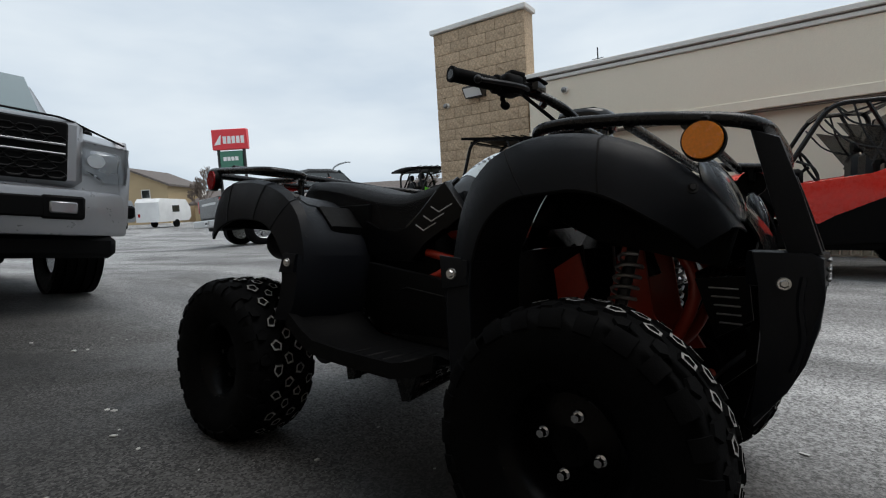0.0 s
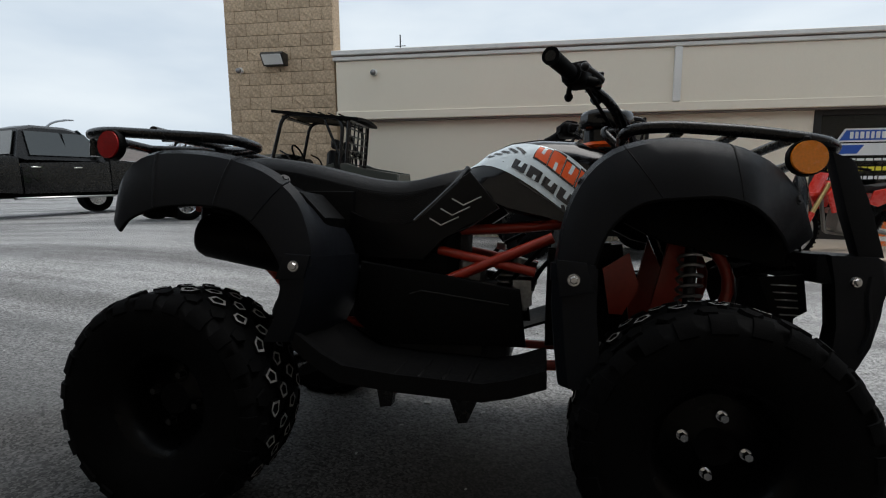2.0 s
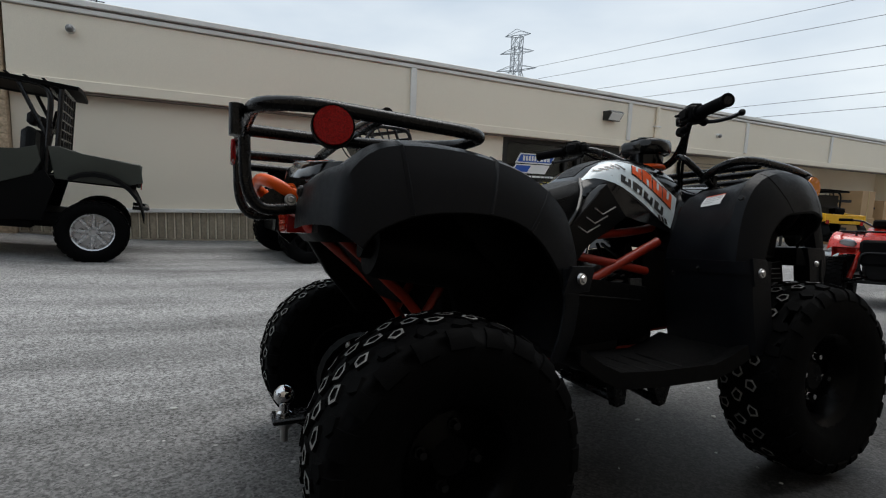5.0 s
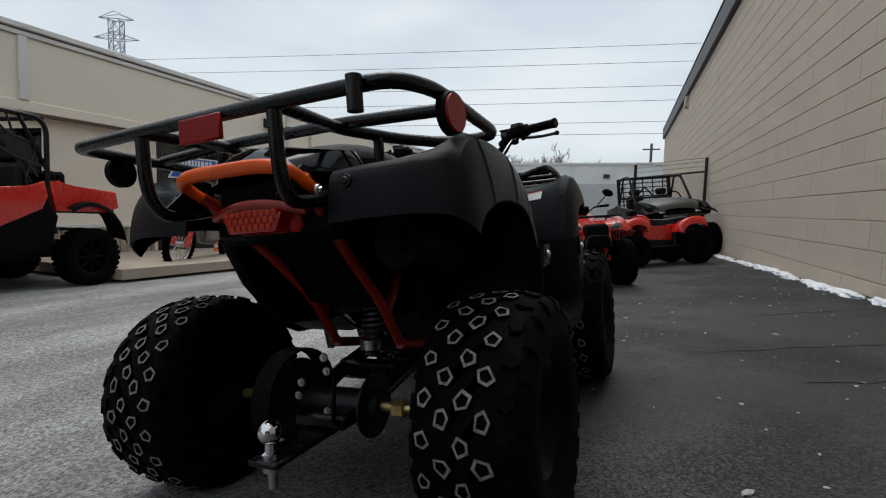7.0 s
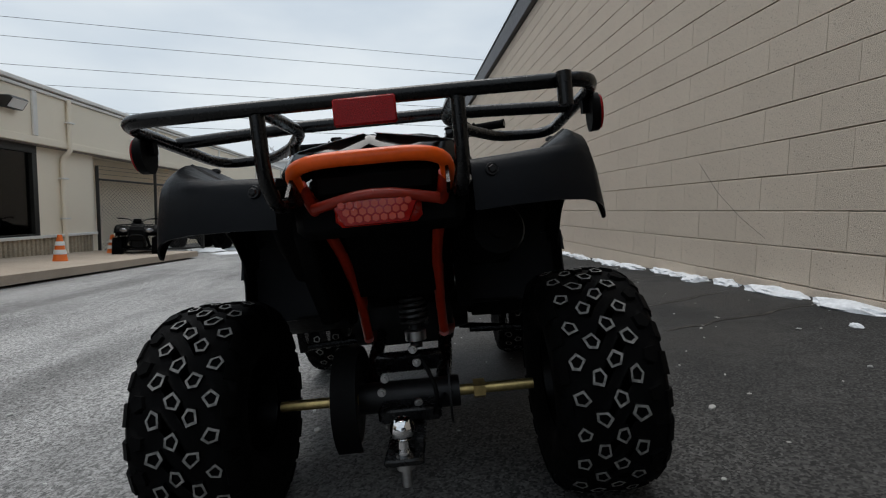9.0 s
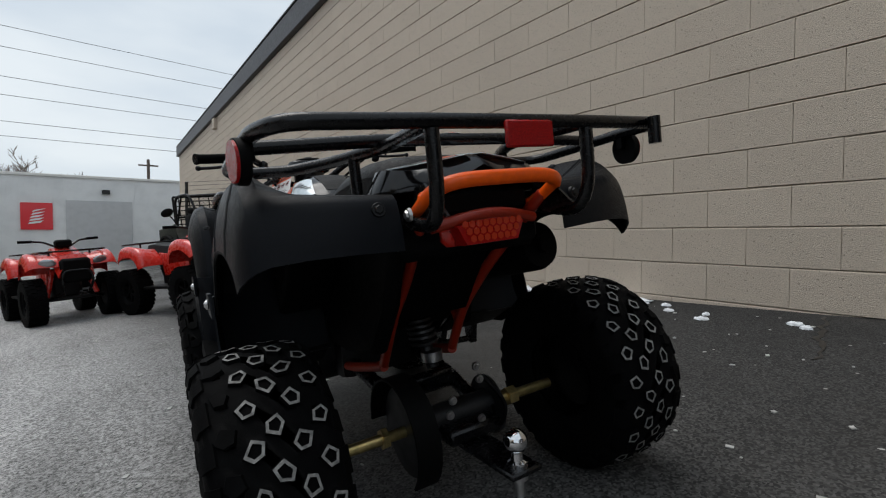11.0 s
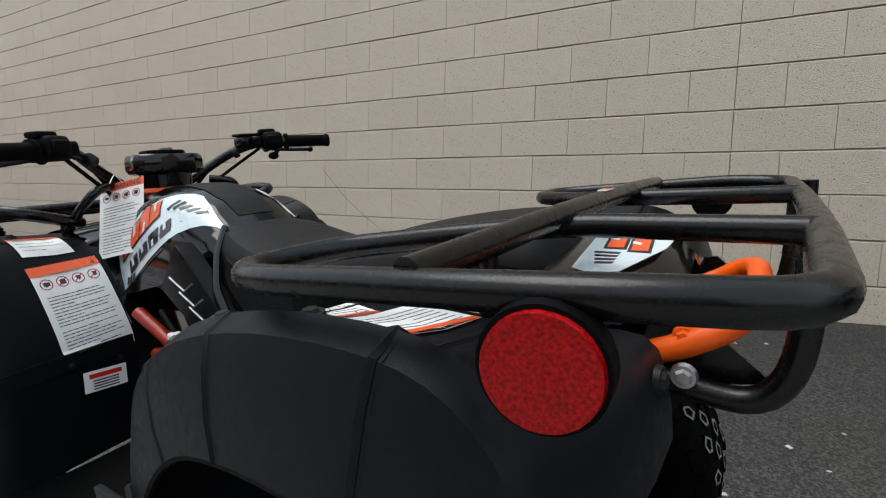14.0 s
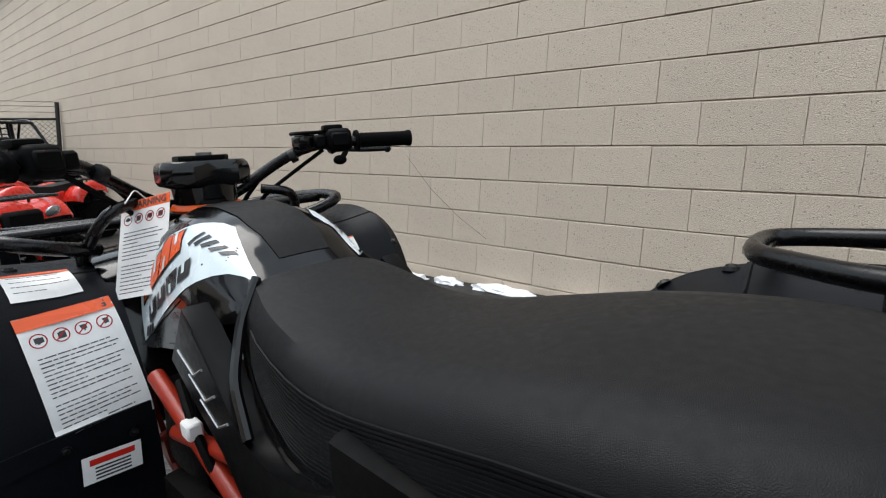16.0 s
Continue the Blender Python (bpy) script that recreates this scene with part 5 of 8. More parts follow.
    for s in (1, -1):
        tube(bm, [(s * 0.165, -0.893, 0.846), (s * 0.148, -0.69, 0.843), (s * 0.205, -0.565, 0.835), (s * 0.282, -0.470, 0.830), (s * 0.390, -0.464, 0.829), (s * 0.412, -0.51, 0.831), (s * 0.412, -0.80, 0.848), (s * 0.385, -0.885, 0.846), (s * 0.18, -0.893, 0.846), (0, -0.894, 0.846)], r, 12, 0.038)
    rk = part("rear_rack", bm, FRAME_BLACK, a, "black tubular steel rear rack")
    part("crossbar", new_tube([(-0.41, -0.668, 0.847), (-0.15, -0.680, 0.855), (0.15, -0.680, 0.855), (0.41, -0.668, 0.847)], r, 12, 0.03), FRAME_BLACK, rk)
    for s in (1, -1):
        part("rack_post", new_tube([(s * 0.165, -0.89, 0.835), (s * 0.165, -0.888, 0.73), (s * 0.16, -0.86, 0.685), (s * 0.158, -0.80, 0.69), (s * 0.158, -0.74, 0.70)], r, 12, 0.05), FRAME_BLACK, rk)
        part("rack_foot", new_tube([(s * 0.187, -0.605, 0.838), (s * 0.187, -0.605, 0.72)], 0.0115, 10, 0), FRAME_BLACK, rk)
        bm = bmesh.new()
        slab(bm, [(-0.87, 0.70), (-0.80, 0.76), (-0.765, 0.755), (-0.75, 0.70), (-0.80, 0.685)], "x", s * 0.135, s * 0.141)
        part("rack_bracket", bm, FRAME_BLACK, rk)
        bolt(rk, (s * 0.176, -0.80, 0.708), (s, 0, 0), 0.010, STEEL)
        bolt(rk, (s * 0.144, -0.795, 0.735), (s, 0, 0), 0.009, ORANGE)
        # round side reflector
        bm = bmesh.new()
        cyl(bm, (s * 0.418, -0.765, 0.812), (s * 0.434, -0.767, 0.812), 0.036, 0.035, 28)
        box(bm, (s * 0.405, -0.772, 0.812), (s * 0.42, -0.757, 0.85))
        rc = part("reflector_cup", bm, DARK_PLASTIC, rk)
        bm = bmesh.new()
        cyl(bm, (s * 0.433, -0.767, 0.812), (s * 0.438, -0.7675, 0.812), 0.0325, 0.0315, 28)
        part("reflector", bm, REFLEX, rc, "round red reflector")
    part("flag_socket", new_tube([(0.336, -0.910, 0.800), (0.336, -0.910, 0.853)], 0.0125, 12, 0), FRAME_BLACK, rk)
    bm = new_box((-0.037, -0.912, 0.800), (0.065, -0.902, 0.845), 0.003)
    part("rear_reflector", bm, REFLEX, rk, "oblong red reflector")
    st_ = part("rack_sticker", new_box((-0.017, -0.686, 0.8670), (0.020, -0.674, 0.8680)), PAPER, rk)
    part("sticker_mark", new_box((-0.008, -0.685, 0.8682), (0.012, -0.675, 0.8686)), DECAL_ORANGE, st_)
    bm = bmesh.new()
    for s in (1, -1):
        tube(bm, [(s * 0.18, 0.435, 0.822), (s * 0.24, 0.395, 0.838), (s * 0.315, 0.395, 0.862), (s * 0.325, 0.48, 0.866), (s * 0.322, 0.64, 0.854), (s * 0.305, 0.775, 0.838), (s * 0.26, 0.815, 0.830), (0, 0.825, 0.826)], r, 12, 0.05)
    fk = part("front_rack", bm, FRAME_BLACK, a, "black tubular steel front rack")
    for y, z in ((0.50, 0.856), (0.60, 0.848), (0.70, 0.838)):
        part("crossbar", new_tube([(-0.318, y, z), (0.318, y, z)], 0.0105, 10, 0), FRAME_BLACK, fk)
    for s in (1, -1):
        part("rack_foot", new_tube([(s * 0.20, 0.46, 0.835), (s * 0.20, 0.46, 0.77)], 0.0115, 10, 0), FRAME_BLACK, fk)
        part("rack_hoop", new_tube([(s * 0.20, 0.46, 0.80), (s * 0.195, 0.40, 0.845), (s * 0.17, 0.36, 0.892), (s * 0.12, 0.40, 0.90)], 0.010, 10, 0.04), FRAME_BLACK, fk)
        bm = bmesh.new()
        cyl(bm, (s * 0.322, 0.730, 0.802), (s * 0.336, 0.730, 0.802), 0.036, 0.035, 28)
        box(bm, (s * 0.300, 0.722, 0.806), (s * 0.326, 0.738, 0.846), 0.003)
        rc = part("reflector_cup", bm, DARK_PLASTIC, fk)
        bm = bmesh.new()
        cyl(bm, (s * 0.335, 0.730, 0.802), (s * 0.341, 0.730, 0.802), 0.0325, 0.0315, 28)
        part("reflector", bm, AMBER, rc, "round amber reflector")

    # steering
    bm = bmesh.new()
    tube(bm, [(-0.405, 0.236, 0.978), (-0.285, 0.284, 0.982), (-0.205, 0.330, 0.980), (-0.152, 0.395, 0.945), (-0.060, 0.435, 0.880), (0.060, 0.435, 0.880), (0.152, 0.395, 0.945), (0.205, 0.330, 0.980), (0.285, 0.284, 0.982), (0.405, 0.236, 0.978)], 0.0115, 12, 0.06)
    tube(bm, [(0, 0.425, 0.875), (0, 0.57, 0.55)], 0.02, 12, 0)
    pivot = Matrix.Translation((0, 0.42, 0.94))
    hb = part("handlebar", bm, FRAME_BLACK, a, "black tubular handlebar", m=pivot @ Matrix.Rotation(radians(-1.6), 4, "Y") @ pivot.inverted())
    for s in (1, -1):
        g = bmesh.new()
        d = Vector((s * 0.12, -0.048, -0.003)).normalized()
        o = Vector((s * 0.288, 0.2828, 0.982))
        rot = d.to_track_quat("X", "Z").to_matrix().to_4x4()
        spin(g, [(0.0, 0.0), (0.022, 0.0), (0.022, 0.006), (0.016, 0.009)] + [(0.0165 if k % 2 else 0.0153, 0.012 + 0.0045 * k) for k in range(24)] + [(0.018, 0.121), (0.018, 0.126), (0.0, 0.126)], "x", 18)
        part("grip", g, RUBBER, hb, "ribbed black rubber grip", m=Matrix.Translation(o) @ rot)
        bm = bmesh.new()
        turn = Matrix.Translation((s * 0.255, 0.298, 0.985)) @ Matrix.Rotation(radians(-s * 22), 4, "Z")
        box(bm, (-0.027, -0.026, -0.024), (0.027, 0.026, 0.025), 0.016, m=turn, seg=3)
        box(bm, (-0.020, -0.032, -0.012), (0.018, -0.024, 0.016), 0.004, m=turn)
        box(bm, (-0.030, -0.010, 0.020), (0.012, 0.022, 0.033), 0.006, m=turn, seg=2)
        box(bm, (-0.052 if s > 0 else 0.026, -0.014, -0.014), (-0.026 if s > 0 else 0.052, 0.022, 0.014), 0.005, m=turn)
        cyl(bm, (s * 0.262, 0.312, 0.975), (s * 0.262, 0.338, 0.968), 0.012, n=12)
        cyl(bm, (s * 0.232, 0.318, 0.99), (s * 0.232, 0.318, 1.008), 0.010, n=10)
        pod = part("switch_pod" if s < 0 else "throttle_pod", bm, DARK_PLASTIC, hb)
        part("lever", new_tube([(s * 0.238, 0.338, 0.975), (s * 0.285, 0.352, 0.966), (s * 0.345, 0.332, 0.960), (s * 0.392, 0.306, 0.958)], 0.0055, 8, 0.03), DARK_STEEL, hb, "brake lever")
        bm = bmesh.new()
        bmesh.ops.create_uvsphere(bm, u_segments=10, v_segments=8, radius=0.009, matrix=Matrix.Translation((s * 0.395, 0.304, 0.958)))
        part("lever_ball", bm, DARK_STEEL, hb)
        part("cable", new_tube([(s * 0.215, 0.335, 0.975), (s * 0.15, 0.402, 0.945), (s * 0.09, 0.452, 0.865), (s * 0.06, 0.48, 0.75)], 0.0050, 6, 0.05), DARK_PLASTIC, hb)
        part("cable", new_tube([(s * 0.23, 0.32, 0.968), (s * 0.17, 0.368, 0.92), (s * 0.11, 0.41, 0.872), (s * 0.08, 0.46, 0.74)], 0.0045, 6, 0.05), DARK_PLASTIC, hb)
        part("bar_clamp", new_tube([(s * 0.168, 0.352, 0.958), (s * 0.178, 0.344, 0.963)], 0.0145, 10, 0), DARK_STEEL, hb)
    # thumb throttle and brake reservoir
    part("thumb_lever", new_tube([(0.262, 0.286, 0.972), (0.258, 0.280, 0.958), (0.246, 0.280, 0.948)], 0.006, 8, 0.01), DARK_PLASTIC, hb)
    bm = bmesh.new()
    bmesh.ops.create_uvsphere(bm, u_segments=10, v_segments=8, radius=1.0, matrix=Matrix.Translation((0.242, 0.280, 0.945)) @ Matrix.Diagonal((0.016, 0.010, 0.010, 1)))
    part("thumb_pad", bm, RUBBER, hb)
    part("kill_switch", new_box((-0.258, 0.268, 0.990), (-0.246, 0.275, 1.001), 0.002), RED_LENS, hb, "red kill switch")
    part("brake_reservoir", new_box((0.176, 0.318, 0.972), (0.222, 0.356, 1.000), 0.008, seg=2), GLOSS_BLACK, hb)
    part("reservoir_cap", new_box((0.174, 0.316, 1.0005), (0.224, 0.358, 1.008), 0.003), DARK_PLASTIC, hb)
    PY = 0.052
    outline = [(-0.080, 0.318), (-0.070, 0.285), (-0.040, 0.268), (-0.012, 0.276), (0.012, 0.276), (0.040, 0.268), (0.070, 0.285), (0.080, 0.318), (0.074, 0.372), (0.045, 0.402), (0.0, 0.410), (-0.045, 0.402), (-0.074, 0.372)]
    bm = bmesh.new()
    loft(bm, [[(x * k, 0.34 + (y - 0.34) * k + PY, z) for x, y in outline + outline[:1]] for z, k in ((0.918, 0.80), (0.922, 0.94), (0.930, 1.0), (0.950, 1.0), (0.960, 0.97), (0.966, 0.90), (0.968, 0.55), (0.969, 0.1))])
    pd = part("dash_pod", bm, GLOSS_BLACK, a, "gloss black instrument pod")
    bm = bmesh.new()
    slab(bm, [(-0.046, 0.318 + PY), (-0.03, 0.296 + PY), (0.03, 0.296 + PY), (0.046, 0.318 + PY), (0.04, 0.368 + PY), (0.0, 0.384 + PY), (-0.04, 0.368 + PY)], "z", 0.966, 0.976, 0.004)
    part("pod_cap", bm, DARK_PLASTIC, pd)
    part("ignition_lock", cyl(bmesh.new(), (0.0, 0.318 + PY, 0.974), (0.0, 0.318 + PY, 0.981), 0.014, n=16), CAST, pd)
    bm = bmesh.new()
    cyl(bm, (0, 0.335 + PY, 0.868), (0, 0.335 + PY, 0.922), 0.054, 0.058, 28)
    part("pod_neck", bm, GLOSS_BLACK, pd)
    bm = bmesh.new()
    spin(bm, [(0.03, 0.0), (0.060, 0.0), (0.066, 0.006), (0.060, 0.015), (0.03, 0.016)], "z", 28)
    part("orange_collar", bm, ORANGE, pd, "orange plastic collar", m=pose(0, 0.335 + PY, 0.872))

    # tail
    TAIL = [(-0.63, 0.775, 0.125, 0.158, 0.735), (-0.655, 0.806, 0.150, 0.172, 0.742), (-0.69, 0.812, 0.153, 0.178, 0.745), (-0.735, 0.806, 0.135, 0.162, 0.748), (-0.768, 0.796, 0.062, 0.098, 0.752), (-0.785, 0.780, 0.045, 0.075, 0.756)]
    bm = bmesh.new()
    loft(bm, [[(-wo - 0.015, y, zb), (-wo - 0.015, y, zb + 0.008), (-wi - 0.015, y, zt - 0.018), (0, y, zt + 0.008), (wi + 0.015, y, zt - 0.018), (wo + 0.015, y, zb + 0.008), (wo + 0.015, y, zb)] for y, zt, wi, wo, zb in smooth_rows(TAIL, 2)])
    tl = part("tail_cowl", thicken(bm, -0.003), GLOSS_BLACK, a, "faceted gloss black tail cowl with white decals")
    for s in (1, -1):
        seat_m = Matrix.Translation((0, -0.69, 0.8222)) @ Matrix.Rotation(0.10, 4, "X") @ Matrix.Rotation(s * 0.152, 4, "Y") @ Matrix.Translation((0, 0.69, -0.7972))
        dl = part("decal", slab(bmesh.new(), [(s * 0.010, -0.684), (s * 0.158, -0.690), (s * 0.164, -0.712), (s * 0.148, -0.736), (s * 0.062, -0.766), (s * 0.010, -0.770)], "z", 0.7972, 0.7982), DECAL_WHITE, tl, "white and grey decal", m=seat_m)
        for k in range(2):
            y0 = -0.702 - 0.026 * k
            part("decal_edge", slab(bmesh.new(), [(s * 0.034, y0 + 0.004), (s * 0.092, y0 - 0.002), (s * 0.086, y0 - 0.026), (s * 0.028, y0 - 0.020)], "z", 0.7983, 0.7987), DECAL_BLACK, dl)
            part("decal_mark", slab(bmesh.new(), [(s * 0.038, y0), (s * 0.088, y0 - 0.005), (s * 0.082, y0 - 0.022), (s * 0.032, y0 - 0.017)], "z", 0.7988, 0.7992), DECAL_ORANGE, dl)
            part("decal_slit", slab(bmesh.new(), [(s * (0.052 + 0.006 * k), y0 - 0.001), (s * (0.060 + 0.006 * k), y0 - 0.002), (s * (0.062 + 0.006 * k), y0 - 0.012), (s * (0.054 + 0.006 * k), y0 - 0.011)], "z", 0.7993, 0.7996), DECAL_WHITE, dl)
        for k in range(4):
            part("decal_stripe", slab(bmesh.new(), [(s * (0.104 + 0.010 * k), -0.698 - 0.003 * k), (s * (0.109 + 0.010 * k), -0.699 - 0.003 * k), (s * (0.102 + 0.010 * k), -0.724), (s * (0.096 + 0.010 * k), -0.725)], "z", 0.7983, 0.7987), DECAL_BLACK, dl)
    bm = bmesh.new()
    tube(bm, [(-0.115, -0.62, 0.675), (-0.140, -0.77, 0.712), (-0.140, -0.832, 0.746), (-0.095, -0.853, 0.758), (0.095, -0.853, 0.758), (0.140, -0.832, 0.746), (0.140, -0.77, 0.712), (0.115, -0.62, 0.675)], 0.0135, 14, 0.05)
    part("grab_bar", bm, ORANGE, a, "orange tubular grab bar round the tail")
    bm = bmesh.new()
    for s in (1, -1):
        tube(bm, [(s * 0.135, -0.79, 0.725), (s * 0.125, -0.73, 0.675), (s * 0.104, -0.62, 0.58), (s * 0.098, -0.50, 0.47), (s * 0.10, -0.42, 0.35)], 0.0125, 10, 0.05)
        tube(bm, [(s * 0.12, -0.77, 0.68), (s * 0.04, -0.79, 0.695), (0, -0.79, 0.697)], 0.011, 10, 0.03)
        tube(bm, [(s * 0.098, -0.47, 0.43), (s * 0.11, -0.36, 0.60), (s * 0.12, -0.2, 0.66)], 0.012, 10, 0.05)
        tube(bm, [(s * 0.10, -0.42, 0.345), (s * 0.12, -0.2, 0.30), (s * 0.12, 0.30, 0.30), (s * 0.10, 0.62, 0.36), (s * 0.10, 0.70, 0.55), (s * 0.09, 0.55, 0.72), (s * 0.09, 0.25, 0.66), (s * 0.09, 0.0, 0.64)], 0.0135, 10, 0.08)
    frame_ob = part("frame", bm, FRAME_SHADED, a, "orange tubular steel frame")
    for s in (1, -1):
        part("frame_brace", new_tube([(s * 0.16, -0.03, 0.50), (s * 0.17, 0.26, 0.63)], 0.0135, 10, 0), FRAME_SHADED, frame_ob)
        part("frame_brace", new_tube([(s * 0.15, -0.03, 0.588), (s * 0.16, 0.10, 0.565), (s * 0.165, 0.22, 0.542)], 0.0125, 10, 0), FRAME_SHADED, frame_ob)
        part("frame_gusset", slab(bmesh.new(), [(0.38, 0.56), (0.44, 0.60), (0.465, 0.52), (0.43, 0.45), (0.40, 0.45)], "x", s * 0.15, s * 0.16), FRAME_SHADED, frame_ob)
        # front suspension
        arm = bmesh.new()
        tube(arm, [(s * 0.11, 0.42, 0.30), (s * 0.33, 0.55, 0.245), (s * 0.11, 0.68, 0.31)], 0.012, 10, 0.04)
        tube(arm, [(s * 0.11, 0.46, 0.42), (s * 0.32, 0.55, 0.33), (s * 0.11, 0.64, 0.42)], 0.010, 10, 0.04)
        part("control_arm", arm, FRAME_SHADED, a)
        part("shock_tower", slab(bmesh.new(), [(0.44, 0.36), (0.50, 0.46), (0.535, 0.64), (0.575, 0.64), (0.60, 0.47), (0.665, 0.37), (0.62, 0.36), (0.56, 0.43), (0.49, 0.36)], "x", s * 0.118, s * 0.128, 0.003), FRAME_SHADED, frame_ob)
        hx = bmesh.new()
        for q in range(1):
            pts_ = []
            p0, p1 = Vector((s * 0.275, 0.545, 0.31)), Vector((s * 0.165, 0.575, 0.65))
            dr = (p1 - p0).normalized()
            e1 = dr.orthogonal().normalized()
            e2 = dr.cross(e1)
            for k in range(9 * 10 + 1):
                an = 2 * math.pi * k / 10
                pts_.append(p0 + (p1 - p0) * (0.25 + 0.6 * k / 90) + (e1 * math.cos(an) + e2 * math.sin(an)) * 0.026)
            tube(hx, pts_, 0.0042, 6, 0.0)
        sh = part("front_spring", hx, CAST, a, "pale grey coil spring")
        part("damper", cyl(bmesh.new(), p0, p1, 0.013), DARK_STEEL, sh)
        part("hub", cyl(bmesh.new(), (s * 0.30, 0.566, 0.264), (s * 0.42, 0.566, 0.264), 0.035, n=16), DARK_STEEL, a)
    # rear lamp
    bm = bmesh.new()
    slab(bm, [(-0.078, 0.678), (-0.06, 0.641), (0.06, 0.641), (0.078, 0.678), (0.04, 0.692), (-0.04, 0.692)], "y", -0.795, -0.745, 0.006)
    tail = part("tail_light", bm, RED_LENS, a, "red tail light lens with a honeycomb pattern")
    for i in range(-4, 5):
        for j in range(3):
            cx, cz = i * 0.0155 + (0.0078 if j % 2 else 0), 0.653 + j * 0.0135
            if abs(cx) < 0.066 - (0.678 - cz) * 0.25:
                part("lens_cell", cyl(bmesh.new(), (cx, -0.798, cz), (cx, -0.7955, cz), 0.0072, 0.006, 6), AMBER_RED, tail)
    part("lamp_housing", new_box((-0.085, -0.76, 0.64), (0.085, -0.66, 0.70), 0.012), RED_PAINT, a, "red plastic lamp housing")
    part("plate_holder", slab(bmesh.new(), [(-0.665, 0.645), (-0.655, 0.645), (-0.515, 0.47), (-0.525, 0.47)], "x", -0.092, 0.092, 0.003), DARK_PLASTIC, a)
    # added dark box, stands in for the shade under the tail cowl
    part("tail_filler", new_box((-0.12, -0.765, 0.695), (0.12, -0.62, 0.748), 0.012), DARK_PLASTIC, a, "added dull black fill that keeps the gap under the tail cowl dark")
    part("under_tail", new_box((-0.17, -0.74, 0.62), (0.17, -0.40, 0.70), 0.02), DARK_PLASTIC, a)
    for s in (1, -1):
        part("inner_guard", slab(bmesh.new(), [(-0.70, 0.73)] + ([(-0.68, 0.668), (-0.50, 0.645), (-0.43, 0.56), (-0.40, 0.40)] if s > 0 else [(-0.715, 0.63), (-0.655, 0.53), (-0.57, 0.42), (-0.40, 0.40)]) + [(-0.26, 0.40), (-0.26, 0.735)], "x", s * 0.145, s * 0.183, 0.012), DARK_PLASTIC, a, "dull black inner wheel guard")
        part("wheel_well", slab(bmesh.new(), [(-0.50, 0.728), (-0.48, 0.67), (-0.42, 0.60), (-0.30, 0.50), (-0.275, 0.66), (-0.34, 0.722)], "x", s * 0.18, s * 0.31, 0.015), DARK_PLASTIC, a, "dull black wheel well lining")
        # added plate in place of the shade between leg guard and front wheel
        part("inner_shroud", slab(bmesh.new(), [(0.25, 0.35), (0.25, 0.60), (0.43, 0.62), (0.46, 0.37)], "x", s * 0.095, s * 0.125, 0.01), DARK_PLASTIC, a, "added dull black plate that keeps the inside of the wheel arch dark")
        # added black cover: the arch is open here and only lies in shade
        part("front_well", slab(bmesh.new(), [(0.40, 0.755), (0.42, 0.67), (0.50, 0.63), (0.66, 0.60), (0.75, 0.58), (0.77, 0.66), (0.66, 0.74)], "x", s * 0.175, s * 0.215, 0.012), DARK_PLASTIC, a, "added dull black lining that covers the dark inside of the front arch")
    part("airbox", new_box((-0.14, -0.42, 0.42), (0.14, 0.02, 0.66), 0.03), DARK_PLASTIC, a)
    # engine
    bm = bmesh.new()
    box(bm, (-0.14, -0.20, 0.26), (0.13, 0.16, 0.42), 0.03, seg=2)
    cyl(bm, (0.12, 0.02, 0.34), (0.18, 0.02, 0.34), 0.085, 0.075, 28)
    cyl(bm, (-0.19, -0.06, 0.34), (-0.12, -0.06, 0.34), 0.095, 0.095, 28)
    eng = part("engine", bm, DARK_STEEL, a, "dark cast engine block")
    for q in range(7):
        part("cooling_fin", new_box((-0.075, 0.075 + 0.006 * q, 0.43 + 0.018 * q), (0.075, 0.20 + 0.006 * q, 0.437 + 0.018 * q), 0.002), CAST, eng)
    part("cylinder", cyl(bmesh.new(), (0, 0.13, 0.40), (0, 0.18, 0.57), 0.045, n=20), CAST, eng)
    part("carburettor", new_box((0.06, 0.02, 0.50), (0.13, 0.09, 0.57), 0.012), CAST, eng)
    part("clutch_bracket", slab(bmesh.new(), [(0.165, 0.52), (0.21, 0.52), (0.215, 0.46), (0.195, 0.445), (0.17, 0.46)], "x", 0.15, 0.16), CAST, eng)
    for k in range(4):
        rnd = random.Random(k)
        part("hose", new_tube([(rnd.uniform(-0.1, 0.12), 0.05 + 0.07 * k, 0.45), (rnd.uniform(0.02, 0.15), 0.12 + 0.05 * k, 0.53), (rnd.uniform(-0.12, 0.12), 0.2 + 0.05 * k, 0.62)], 0.006, 8, 0.05), DARK_PLASTIC, eng)
    part("wiring", new_tube([(-0.16, 0.18, 0.64), (-0.175, 0.10, 0.60), (-0.17, 0.06, 0.54), (-0.15, 0.02, 0.48)], 0.007, 8, 0.05), DARK_PLASTIC, eng)
    part("connector", new_box((-0.187, 0.09, 0.585), (-0.165, 0.12, 0.61), 0.003), PAPER, eng, "white wiring connector")
    # exhaust
    bm = bmesh.new()
    spin(bm, [(0.0, -0.02), (0.022, -0.02), (0.022, 0.0), (0.054, 0.002), (0.060, 0.018), (0.060, 0.28), (0.045, 0.32), (0.02, 0.345), (0.0, 0.345)], "y", 24)
    ex = part("muffler", bm, DARK_PLASTIC, a, "matt black exhaust silencer", m=pose(0.242, -0.650, 0.608, -9, 0, 3))
    part("exhaust_pipe", new_tube([(0.27, -0.29, 0.56), (0.15, -0.24, 0.52), (0.10, 0.12, 0.50)], 0.016, 10, 0.06), DARK_STEEL, a)
    # rear axle, drive and hitch
    bm = bmesh.new()
    cyl(bm, (-0.30, -0.560, 0.232), (0.30, -0.560, 0.232), 0.0125, n=14)
